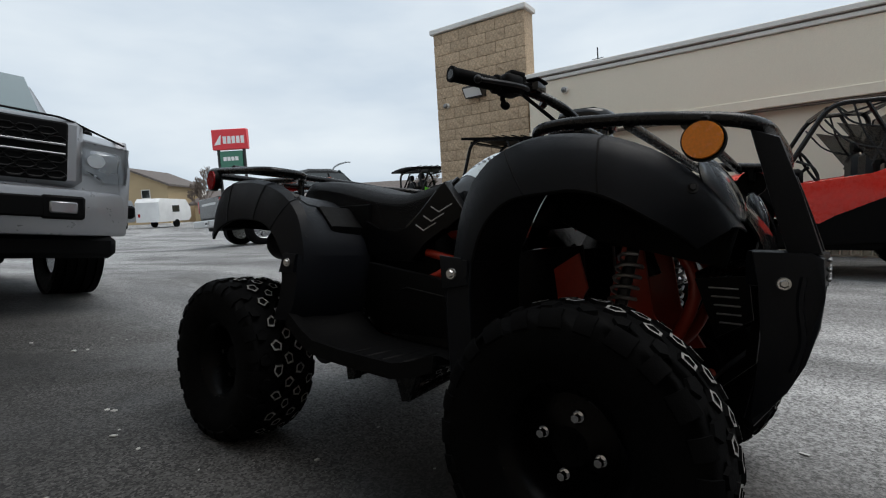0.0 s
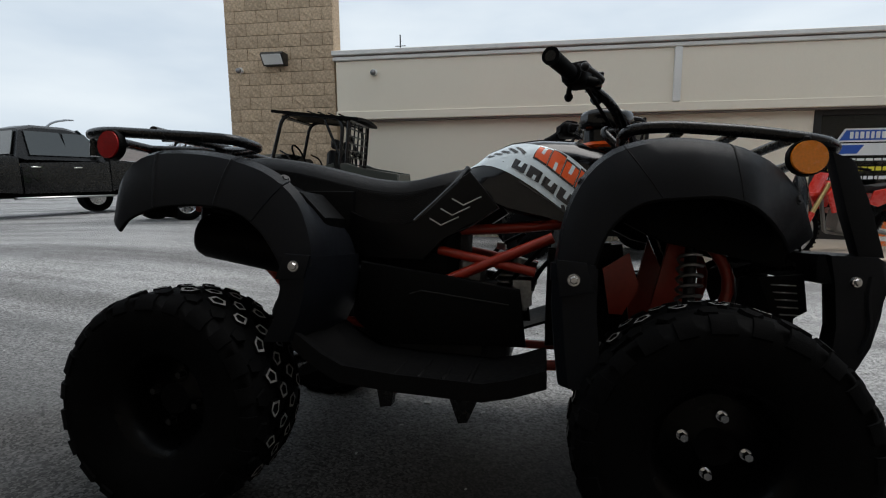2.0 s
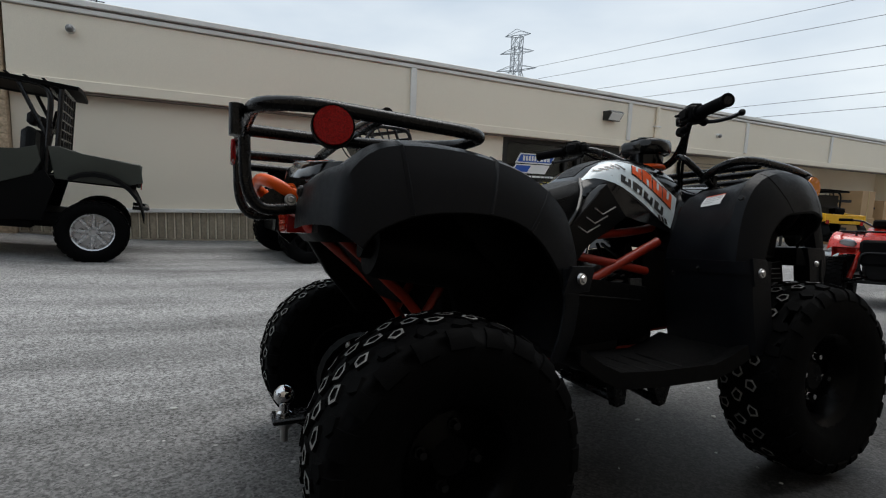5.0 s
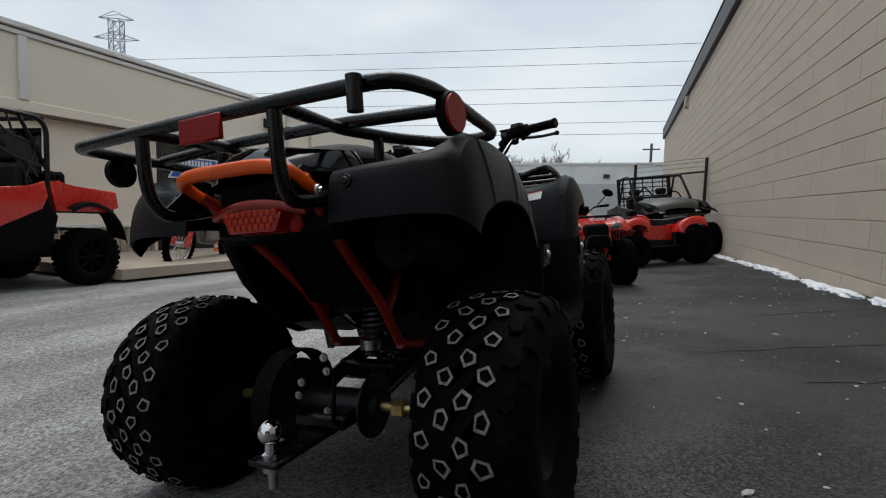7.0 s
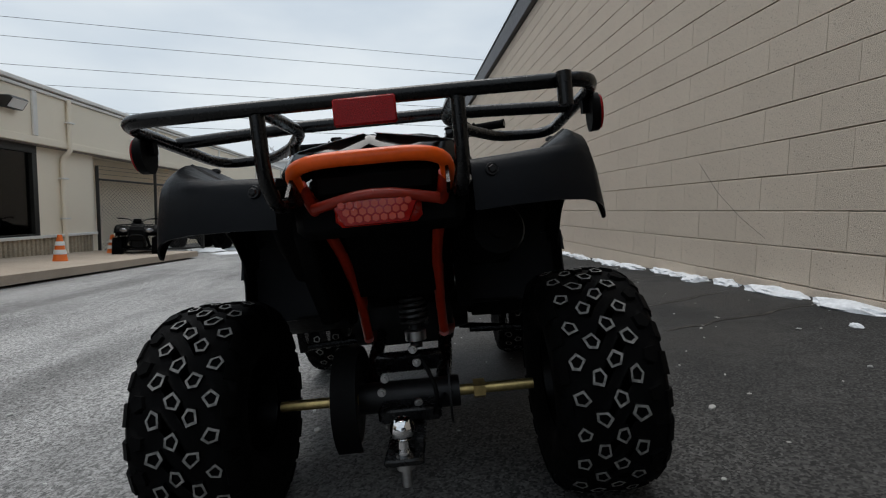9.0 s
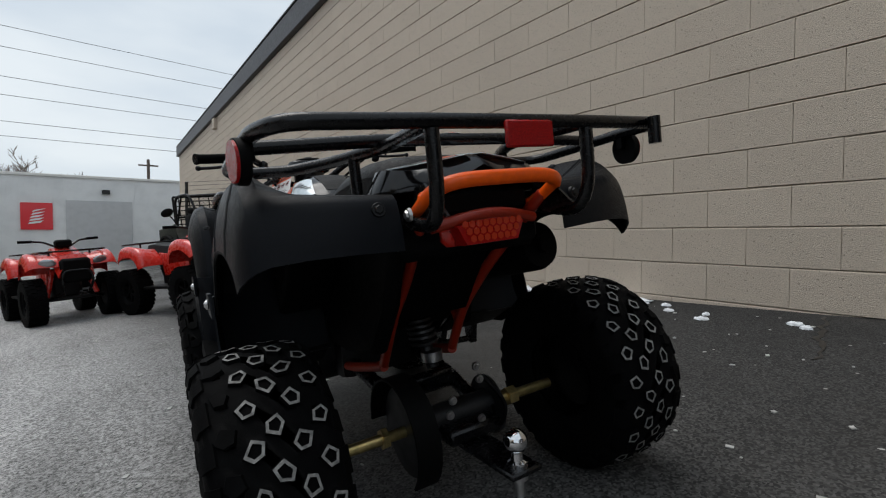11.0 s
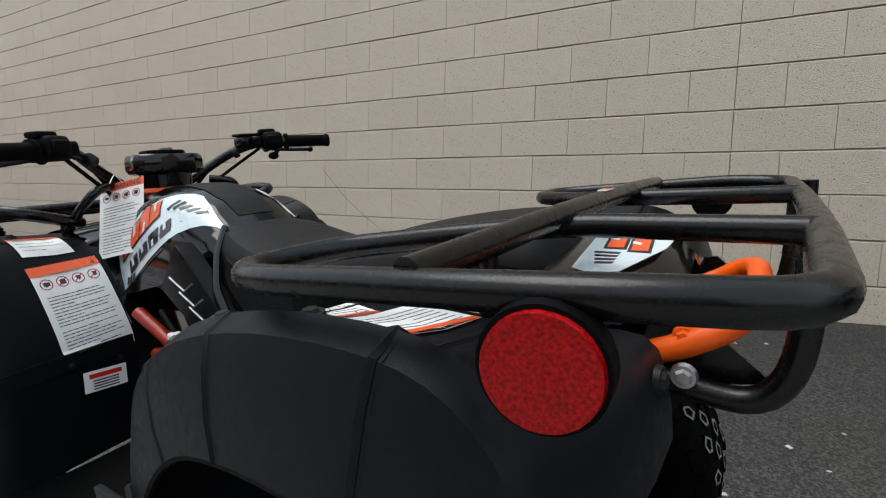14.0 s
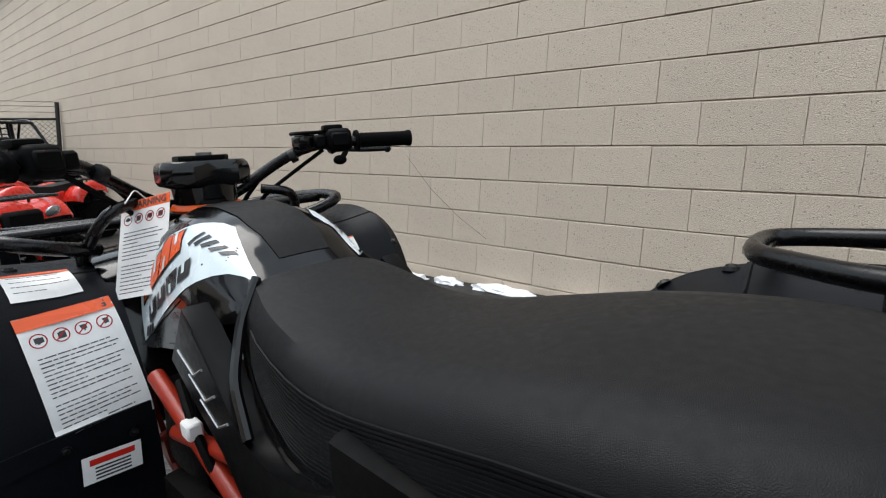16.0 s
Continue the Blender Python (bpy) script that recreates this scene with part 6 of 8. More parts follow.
    ax = part("rear_axle", bm, BRASS, a, "yellow zinc-plated rear axle")
    part("axle_nut", cyl(bmesh.new(), (0.158, -0.560, 0.232), (0.185, -0.560, 0.232), 0.023, n=6), BRASS, ax)
    part("axle_nut", cyl(bmesh.new(), (-0.182, -0.560, 0.232), (-0.168, -0.560, 0.232), 0.023, n=6), BRASS, ax)
    part("axle_tube", cyl(bmesh.new(), (-0.11, -0.560, 0.232), (0.125, -0.560, 0.232), 0.036, n=18), DARK_STEEL, ax)
    part("sprocket", cyl(bmesh.new(), (-0.125, -0.560, 0.232), (-0.117, -0.560, 0.232), 0.10, n=30), DARK_STEEL, ax)
    part("brake_disc", cyl(bmesh.new(), (0.10, -0.560, 0.232), (0.105, -0.560, 0.232), 0.072, n=30), DARK_STEEL, ax)
    bm = bmesh.new()
    arc = [(-0.560 + 0.125 * math.cos(radians(q)), 0.232 + 0.125 * math.sin(radians(q))) for q in range(0, 231, 15)]
    loft(bm, [[(x, y, z) for y, z in arc] for x in (-0.155, -0.10)])
    part("chain_guard", thicken(bm, 0.005), DARK_PLASTIC, a)
    bm = bmesh.new()
    for s in (1, -1):
        tube(bm, [(s * 0.10, -0.16, 0.31), (s * 0.095, -0.40, 0.27), (s * 0.085, -0.54, 0.232)], 0.02, 10, 0.05)
    box(bm, (-0.09, -0.44, 0.25), (0.09, -0.40, 0.30), 0.01)
    box(bm, (-0.06, -0.65, 0.20), (0.08, -0.48, 0.235), 0.008)
    part("swingarm", bm, FRAME_BLACK, a)
    bm = bmesh.new()
    box(bm, (-0.03, -0.82, 0.187), (0.045, -0.60, 0.201), 0.004)
    ht = part("hitch_plate", bm, FRAME_BLACK, a)
    bm = bmesh.new()
    spin(bm, [(0.0, -0.055), (0.010, -0.055), (0.010, -0.02), (0.018, -0.02), (0.018, -0.005), (0.0, -0.005)], "z", 16)
    part("hitch_nut", bm, STEEL, ht, m=pose(0.007, -0.79, 0.192))
    bm = bmesh.new()
    ball = [(0.0245 * math.sin(radians(q)), 0.048 - 0.0245 * math.cos(radians(q))) for q in range(30, 181, 12)]
    spin(bm, [(0.0, 0.0), (0.02, 0.0), (0.02, 0.008), (0.0125, 0.012), (0.0115, 0.026)] + ball, "z", 24)
    part("hitch_ball", bm, CHROME, ht, "chrome tow ball", m=pose(0.007, -0.79, 0.2005))
    hx = bmesh.new()
    p0, p1 = Vector((0.025, -0.44, 0.315)), Vector((0.02, -0.37, 0.475))
    pts_ = []
    for k in range(7 * 12 + 1):
        an = 2 * math.pi * k / 12
        pts_.append(p0 + (p1 - p0) * (0.35 + 0.6 * k / 84) + Vector((math.cos(an) * 0.033, math.sin(an) * 0.033, 0)))
    tube(hx, pts_, 0.006, 6, 0.0)
    sp = part("rear_spring", hx, SPRING, a, "dark grey coil spring")
    part("damper", cyl(bmesh.new(), p0, p1, 0.016), DARK_STEEL, sp)
    part("damper_collar", cyl(bmesh.new(), p0 + Vector((0, 0, 0.02)), p0 + Vector((0, 0, 0.045)), 0.028, n=16), STEEL, sp)
    for k in range(5):
        rnd = random.Random(30 + k)
        x = rnd.uniform(-0.05, 0.1)
        bolt(a, (x, -0.64, 0.24 + 0.03 * k), (0, -1, 0), 0.008, STEEL)
    part("brake_hose", new_tube([(0.05, -0.63, 0.33), (0.08, -0.68, 0.27), (0.06, -0.66, 0.21), (0.09, -0.6, 0.24)], 0.005, 6, 0.04), DARK_PLASTIC, a)

    # paper labels
    drape(warning_label(a, (-0.322, 0.349, 0.749), (-0.192, 0.368, 0.752), (-0.313, 0.255, 0.566), 0.006, 19, 3), a)
    drape(warning_label(a, (-0.322, 0.436, 0.794), (-0.229, 0.448, 0.789), (-0.322, 0.372, 0.762), 0.006, 4, 4, 0, ""), a)
    lb, w, h, t = sticker(a, "dealer_sticker", (-0.287, 0.272, 0.536), (-0.206, 0.280, 0.527), (-0.291, 0.268, 0.494), PAPER, "small white dealer sticker", 0.006)
    bars(lb, "sticker_mark", [(w * 0.12, -h * 0.36, w * 0.88, -h * 0.14)], t, RED_PAINT)
    bars(lb, "small_print", [(w * 0.2, -h * (0.52 + 0.13 * k), w * 0.8, -h * (0.46 + 0.13 * k)) for k in range(4)], t, INK)
    drape(warning_label(a, (0.245, 0.372, 0.765), (0.315, 0.362, 0.77), (0.25, 0.345, 0.735), 0.008, 4, 5, 0, ""), a)
    drape(warning_label(a, (-0.249, -0.499, 0.7455), (-0.341, -0.484, 0.750), (-0.267, -0.439, 0.7455), 0.005, 5, 6, 1), a)
    drape(warning_label(a, (-0.206, -0.605, 0.7455), (-0.330, -0.590, 0.750), (-0.233, -0.510, 0.7455), 0.005, 7, 7, 0), a)
    # hanging tag
    tg = warning_label(a, (-0.131, 0.428, 0.897), (-0.080, 0.330, 0.917), (-0.175, 0.355, 0.744), 0.0, 16, 9)
    tg.name = "hang_tag"
    bars(tg, "tag_mark", [(0.018, -0.10, 0.032, -0.035)], -0.0008, DECAL_ORANGE)
    part("tag_tie", new_tube([(-0.105, 0.378, 0.905), (-0.125, 0.365, 0.925), (-0.15, 0.335, 0.905)], 0.0012, 5, 0.01), PAPER, a)
    return a


# darker copy of the orange paint: the frame's shade is put into its colour
FRAME_SHADED = mat("shaded_orange_frame_paint", (0.30, 0.018, 0.004), 0.4, coat=0.05, grain=0.1, grain_scale=80, stain=0.3, stain_scale=12)
SPRING = mat("dark_grey_spring", (0.035, 0.035, 0.036), 0.4, metal=0.5)
REFLEX = mat("prismatic_red_reflector", (0.28, 0.002, 0.003), 0.14, coat=0.0, spec=0.25, grain=0.5, grain_scale=420, bump=0.25, bump_scale=500)
AMBER_RED = mat("lamp_honeycomb", (0.5, 0.035, 0.01), 0.25, coat=0.2)
bike = quad_bike()

# ---- vehicles ----
TYRE_MESHES = {}


def road_wheel(parent, x, y, z, R, w, side, rim_mat, spokes=8, rim_r=None, name="wheel", ribbed=False):
    """A road wheel: rim with spokes, and a blocky or a ribbed tyre."""
    rr = rim_r or R * 0.6
    hw = w / 2
    bm = bmesh.new()
    spin(bm, [(0.0, hw * 0.55), (rr * 0.2, hw * 0.5), (rr * 0.24, hw * 0.25), (rr * 0.3, hw * 0.1), (rr * 0.86, hw * 0.05), (rr * 0.93, hw * 0.7), (rr * 1.02, hw * 0.8), (rr * 1.0, -hw * 0.7), (0.0, -hw * 0.7)], "x", 28)
    wh = part(name, bm, rim_mat, parent, m=pose(x, y, z) @ Matrix.Diagonal((side, 1, 1, 1)))
    sp = part("spoke", new_box((hw * 0.2, -rr * 0.085, rr * 0.15), (hw * 0.62, rr * 0.085, rr * 0.95), 0.006), rim_mat, wh)
    for k in range(1, spokes):
        other = new("spoke", sp.data)
        other.parent = wh
        other.matrix_basis = Matrix.Rotation(2 * math.pi * k / spokes, 4, "X")
    key = (R, w, rr, ribbed)
    if key in TYRE_MESHES:
        other = new("tyre", TYRE_MESHES[key])
        other.parent = wh
        tagged(other, "black tyre")
        return wh
    ty = bmesh.new()
    spin(ty, [(rr * 0.99, hw * 0.78), (rr * 1.1, hw * 0.95), (R * 0.86, hw), (R * 0.955, hw * 0.9), (R * 0.965, hw * 0.5), (R * 0.965, -hw * 0.5), (R * 0.955, -hw * 0.9), (R * 0.86, -hw), (rr * 0.99, -hw * 0.78)], "x", 36)
    n = 30
    if ribbed:
        for c in range(5):
            o = (-0.84 + 0.42 * c) * hw
            spin(ty, [(R * 0.95, o - hw * 0.165), (R, o - hw * 0.15), (R, o + hw * 0.15), (R * 0.95, o + hw * 0.165)], "x", 40)
    for k in range(0 if ribbed else n):
        for c in range(4):
            o = (-0.78 + 0.52 * c) * hw
            m = Matrix.Rotation(2 * math.pi * (k + (0.5 if c % 2 else 0)) / n, 4, "X")
            box(ty, (o - hw * 0.2, -R * 0.07, R * 0.955), (o + hw * 0.2, R * 0.07, R), m=m @ Matrix.Rotation(0.25 if c < 2 else -0.25, 4, "Z"))
    TYRE_MESHES[key] = part("tyre", ty, RUBBER, wh, "black tyre").data
    return wh


def utv(m, name, label, paint, cage_h=1.86, roof=False, bed=True, wheelbase=1.92, track=1.24, rim=None, long_cage=False, nets=False, rack_cage=False, rear_paint=None):
    """A side-by-side utility vehicle heading along +y; origin midway between the axles."""
    t = thing(name, label, "utility vehicle", m @ Matrix.Scale(0.925, 4))
    hb, ht, R = wheelbase / 2, track / 2, 0.335
    for s in (1, -1):
        for y in (hb, -hb):
            road_wheel(t, s * ht, y, R, R, 0.24, s, rim or DARK_PLASTIC)
    bm = bmesh.new()
    box(bm, (-0.5, -hb - 0.25, 0.34), (0.5, hb + 0.25, 0.50), 0.03)
    box(bm, (-0.58, -0.45, 0.32), (0.58, 0.50, 0.42), 0.03)
    part("chassis", bm, DARK_PLASTIC, t)
    # bonnet
    bm = bmesh.new()
    loft(bm, [[(-w, y, z0), (-w * 0.98, y, z1 - 0.05), (-w * 0.7, y, z1), (0, y, z1 + 0.02), (w * 0.7, y, z1), (w * 0.98, y, z1 - 0.05), (w, y, z0)] for y, w, z0, z1 in ((0.40, 0.56, 1.02, 1.235), (0.62, 0.54, 1.01, 1.215), (0.84, 0.50, 0.99, 1.175), (1.02, 0.45, 0.95, 1.12), (1.12, 0.38, 0.91, 1.05), (1.15, 0.34, 0.89, 0.97))])
    part("bonnet", thicken(bm, 0.012), paint, t)
    for s in (1, -1):
        arc = []
        for q in range(58, 171, 14):
            a = radians(q)
            arc.append((hb + 0.47 * math.cos(a), 0.44 + 0.55 * math.sin(a)))
        bm = bmesh.new()
        loft(bm, [[(s * x, y, z + dz) for y, z in arc] for x, dz in ((0.42, 0.02), (0.60, 0.0), (0.70, -0.02), (0.71, -0.06))])
        fw = part("front_wing", thicken(bm, 0.012), DARK_PLASTIC, t)
        part("wing_panel", slab(bmesh.new(), [(0.42, 0.60), (0.54, 0.80), (0.66, 0.96), (0.94, 1.00), (1.06, 0.94), (1.13, 0.84), (1.14, 0.98), (1.02, 1.07), (0.62, 1.17), (0.42, 1.15)], "x", s * 0.50, s * 0.62, 0.02), DARK_PLASTIC, fw)
        arc2 = [(y - wheelbase, z) for y, z in arc]
        bm = bmesh.new()
        loft(bm, [[(s * x, y, z + dz) for y, z in arc2] for x, dz in ((0.42, 0.02), (0.60, 0.0), (0.70, -0.02), (0.71, -0.06))])
        part("rear_wing", thicken(bm, 0.012), DARK_PLASTIC, t)
        bm = bmesh.new()
        slab(bm, [(0.42, 0.62), (0.42, 1.03), (-0.30, 1.11), (-0.44, 1.18), (-0.48, 1.02), (-0.42, 0.88), (-0.02, 0.70), (0.12, 0.61)], "x", s * 0.62, s * 0.66, 0.01)
        part("door", bm, paint, t)
        bm = bmesh.new()
        slab(bm, [(0.50, 0.60), (0.12, 0.60), (-0.02, 0.69), (-0.42, 0.87), (-0.50, 0.95), (-0.60, 0.80), (-0.52, 0.42), (0.48, 0.36)], "x", s * 0.60, s * 0.645, 0.01)
        part("sill_panel", bm, DARK_PLASTIC, t)
        bm = bmesh.new()
        box(bm, (s * 0.30, 1.10, 0.885), (s * 0.42, 1.165, 0.925), 0.012)
        part("headlight", bm, HEADLAMP, t)
        # shock
        part("shock", cyl(bmesh.new(), (s * 0.42, hb - 0.1, 0.38), (s * 0.34, hb - 0.12, 0.80), 0.03, n=12), DARK_STEEL, t)
        if bed:
            bm = bmesh.new()
            slab(bm, [(-0.60, 0.86), (-0.52, 1.18), (-0.62, 1.20), (-0.80, 1.14), (-1.34, 1.12), (-1.38, 0.92), (-1.2, 0.86)], "x", s * 0.56, s * 0.62, 0.012)
            part("bed_side", bm, rear_paint or paint, t)
    if bed:
        part("bed_floor", new_box((-0.56, -1.32, 0.84), (0.56, -0.52, 0.89), 0.01), DARK_PLASTIC, t)
        part("tailgate", new_box((-0.55, -1.36, 0.86), (0.55, -1.32, 1.11), 0.01), rear_paint or paint, t)
        part("rear_bumper", new_tube([(-0.4, -1.3, 0.62), (-0.38, -1.45, 0.62), (0.38, -1.45, 0.62), (0.4, -1.3, 0.62)], 0.022, 8, 0.06), FRAME_BLACK, t)
        for s in (1, -1):
            part("tail_light", new_box((s * 0.46, -1.372, 0.84), (s * 0.55, -1.362, 0.94), 0.003), RED_LENS, t)
    part("front_bumper", new_tube([(-0.34, 1.12, 0.46), (-0.36, 1.27, 0.52), (-0.38, 1.25, 0.84), (0.38, 1.25, 0.84), (0.36, 1.27, 0.52), (0.34, 1.12, 0.46)], 0.024, 8, 0.08), FRAME_BLACK, t)
    bm = new_box((-0.46, 0.50, 0.46), (0.46, 1.16, 0.94), 0.04)
    gr = part("grille", bm, DARK_PLASTIC, t)
    for q in range(4):
        part("grille_bar", new_box((-0.36, 1.158, 0.54 + 0.08 * q), (0.36, 1.172, 0.565 + 0.08 * q)), GLOSS_BLACK, gr)
    # cabin
    part("bench", new_box((-0.56, -0.30, 0.70), (0.56, 0.10, 0.86), 0.04), VINYL, t)
    for s in (1, -1):
        part("seat_back", new_box((s * 0.10, -0.40, 0.82), (s * 0.50, -0.28, 1.36), 0.05), VINYL, t)
        part("headrest", new_box((s * 0.18, -0.40, 1.38), (s * 0.42, -0.31, 1.52), 0.03), VINYL, t)
    part("dash", new_box((-0.58, 0.26, 0.95), (0.58, 0.44, 1.20), 0.04), DARK_PLASTIC, t)
    bm = bmesh.new()
    tube(bm, [(-0.3 + 0.18 * math.cos(a), 0.18 + 0.09 * math.sin(a), 1.22 + 0.16 * math.sin(a)) for a in [2 * math.pi * k / 18 for k in range(18)]], 0.014, 8, 0.0, closed=True)
    cyl(bm, (-0.3, 0.18, 1.22), (-0.3, 0.34, 1.10), 0.018)
    part("steering_wheel", bm, RUBBER, t)
    # roll cage
    back = -0.50 if not long_cage else -0.62
    top_y = 0.36 if roof else 0.10
    for s in (1, -1):
        part("cage_side", new_tube([(s * 0.60, 0.46, 1.12), (s * 0.56, top_y, cage_h - 0.08), (s * 0.55, top_y - 0.12, cage_h), (s * 0.55, back + 0.05, cage_h), (s * 0.58, back - 0.02, cage_h - 0.1), (s * 0.60, back - 0.02, 0.9)], 0.026, 10, 0.10), FRAME_BLACK, t)
        part("cage_brace", new_tube([(s * 0.58, back - 0.02, cage_h - 0.55), (s * 0.57, back + 0.25, cage_h - 0.02)], 0.02, 8, 0), FRAME_BLACK, t)
        part("grab_handle", new_tube([(s * 0.62, 0.34, 1.28), (s * 0.66, 0.20, 1.22), (s * 0.66, 0.14, 1.10), (s * 0.63, 0.18, 1.02)], 0.013, 8, 0.05), FRAME_BLACK, t)
    for y, z in ((top_y - 0.02, cage_h - 0.05), (back + 0.02, cage_h - 0.01), (back - 0.02, cage_h - 0.45)):
        part("cage_cross", new_tube([(-0.57, y, z), (0.57, y, z)], 0.024, 10, 0), FRAME_BLACK, t)
    part("cage_diagonal", new_tube([(-0.55, back, 0.95), (0.0, back - 0.01, cage_h - 0.2), (0.55, back, 0.95)], 0.018, 8, 0.05), FRAME_BLACK, t)
    if roof:
        bm = bmesh.new()
        loft(bm, [[(x, y, cage_h + 0.03 + 0.03 * (1 - (x / 0.62) ** 2)) for x in (-0.62, -0.58, -0.3, 0, 0.3, 0.58, 0.62)] for y in (0.50, 0.36, -0.25, back - 0.10, back - 0.24)])
        rf = part("roof_panel", thicken(bm, 0.04), DARK_PLASTIC, t)
        for q in range(4):
            part("roof_rib", new_box((-0.5, -0.45 + 0.15 * q, cage_h + 0.055), (0.5, -0.42 + 0.15 * q, cage_h + 0.068), 0.004), DARK_PLASTIC, rf)
    if nets:
        for s in (1, -1):
            for pts_ in ([(s * 0.56, 0.0, cage_h - 0.04), (s * 0.57, -0.12, cage_h - 0.22), (s * 0.58, -0.46, cage_h - 0.30)], [(s * 0.56, -0.14, cage_h - 0.02), (s * 0.57, -0.22, cage_h - 0.3), (s * 0.59, -0.42, 1.22)], [(s * 0.57, 0.10, cage_h - 0.16), (s * 0.58, -0.10, cage_h - 0.42), (s * 0.59, -0.46, cage_h - 0.52)], [(s * 0.59, -0.30, 1.20), (s * 0.58, -0.38, 1.42), (s * 0.57, -0.46, cage_h - 0.22)]):
                part("net_strap", new_tube(pts_, 0.011, 6, 0.12), FRAME_BLACK, t, "black webbing strap")
            bm = bmesh.new()
            loft(bm, [[(s * 0.572, 0.0, cage_h - 0.20), (s * 0.582, -0.30, 1.24)], [(s * 0.572, -0.44, cage_h - 0.30), (s * 0.584, -0.44, 1.26)]])
            part("net_mesh", thicken(bm, 0.002), NET_MESH, t, "fine see-through side mesh")
        for x0, x1 in ((-0.5, 0.5), (0.5, -0.5)):
            part("roof_strap", new_tube([(x0, top_y - 0.1, cage_h - 0.01), (0.0, (top_y + back) / 2, cage_h - 0.05), (x1, back + 0.06, cage_h - 0.01)], 0.012, 6, 0.1), FRAME_BLACK, t)
        part("rear_screen", new_box((-0.5, back - 0.035, 1.05), (0.5, back - 0.025, cage_h - 0.1), 0.01), DARK_GLASS, t, "smoked rear screen")
        for s in (1, -1):
            for k in range(2):
                part("spare_pod", new_box((s * 0.40, -0.62 - 0.1 * k, 1.0), (s * 0.62, -0.54 - 0.1 * k, 1.30), 0.04), DARK_PLASTIC, t)
    if rack_cage:
        rc = part("bed_rack", new_tube([(-0.58, -0.60, 1.02), (-0.58, -0.60, cage_h), (0.58, -0.60, cage_h), (0.58, -0.60, 1.02)], 0.024, 8, 0.03), FRAME_BLACK, t)
        for q in range(8):
            part("rack_bar", new_tube([(-0.56, -0.60, 1.08 + 0.1 * q), (0.56, -0.60, 1.08 + 0.1 * q)], 0.012, 6, 0), FRAME_BLACK, rc)
        for q in range(5):
            part("rack_bar", new_tube([(-0.46 + 0.23 * q, -0.60, 1.02), (-0.46 + 0.23 * q, -0.60, cage_h)], 0.012, 6, 0), FRAME_BLACK, rc)
    return t


NET_MESH = glass("side_mesh", (0.35, 0.35, 0.35), 0.3, 0.72)
SILVER_RIM = mat("machined_rim", (0.5, 0.5, 0.51), 0.3, metal=0.8)
utv(on_ground(-5.42, 1.2, 186), "utility_vehicle", "red and black utility side-by-side with open roll cage and nets", RED_PAINT, nets=True)
utv(on_ground(-5.42, -2.65, 183), "utility_vehicle", "dark green utility side-by-side with a flat roof and cargo bed", GREEN_DARK, cage_h=1.80, roof=True, rim=SILVER_RIM, rack_cage=True)
utv(on_ground(-8.0, -5.75, 62), "utility_vehicle", "lime green and black sport side-by-side seen from behind", GREEN_LIME, cage_h=1.62, roof=True, wheelbase=2.0, rim=SILVER_RIM, rear_paint=DARK_PLASTIC)
utv(on_ground(-6.05, 14.35, 66), "utility_vehicle", "yellow and black utility side-by-side behind the fence", YELLOW, cage_h=1.75, roof=True, nets=True)
utv(on_ground(-6.0, 27.0, 20), "utility_vehicle", "black utility side-by-side by the far building", DARK_PLASTIC, cage_h=1.75, roof=True)
utv(on_ground(1.25, 9.4, 200), "utility_vehicle", "dark green utility side-by-side with a barred rear rack", GREEN_DARK, cage_h=1.78, rack_cage=True)


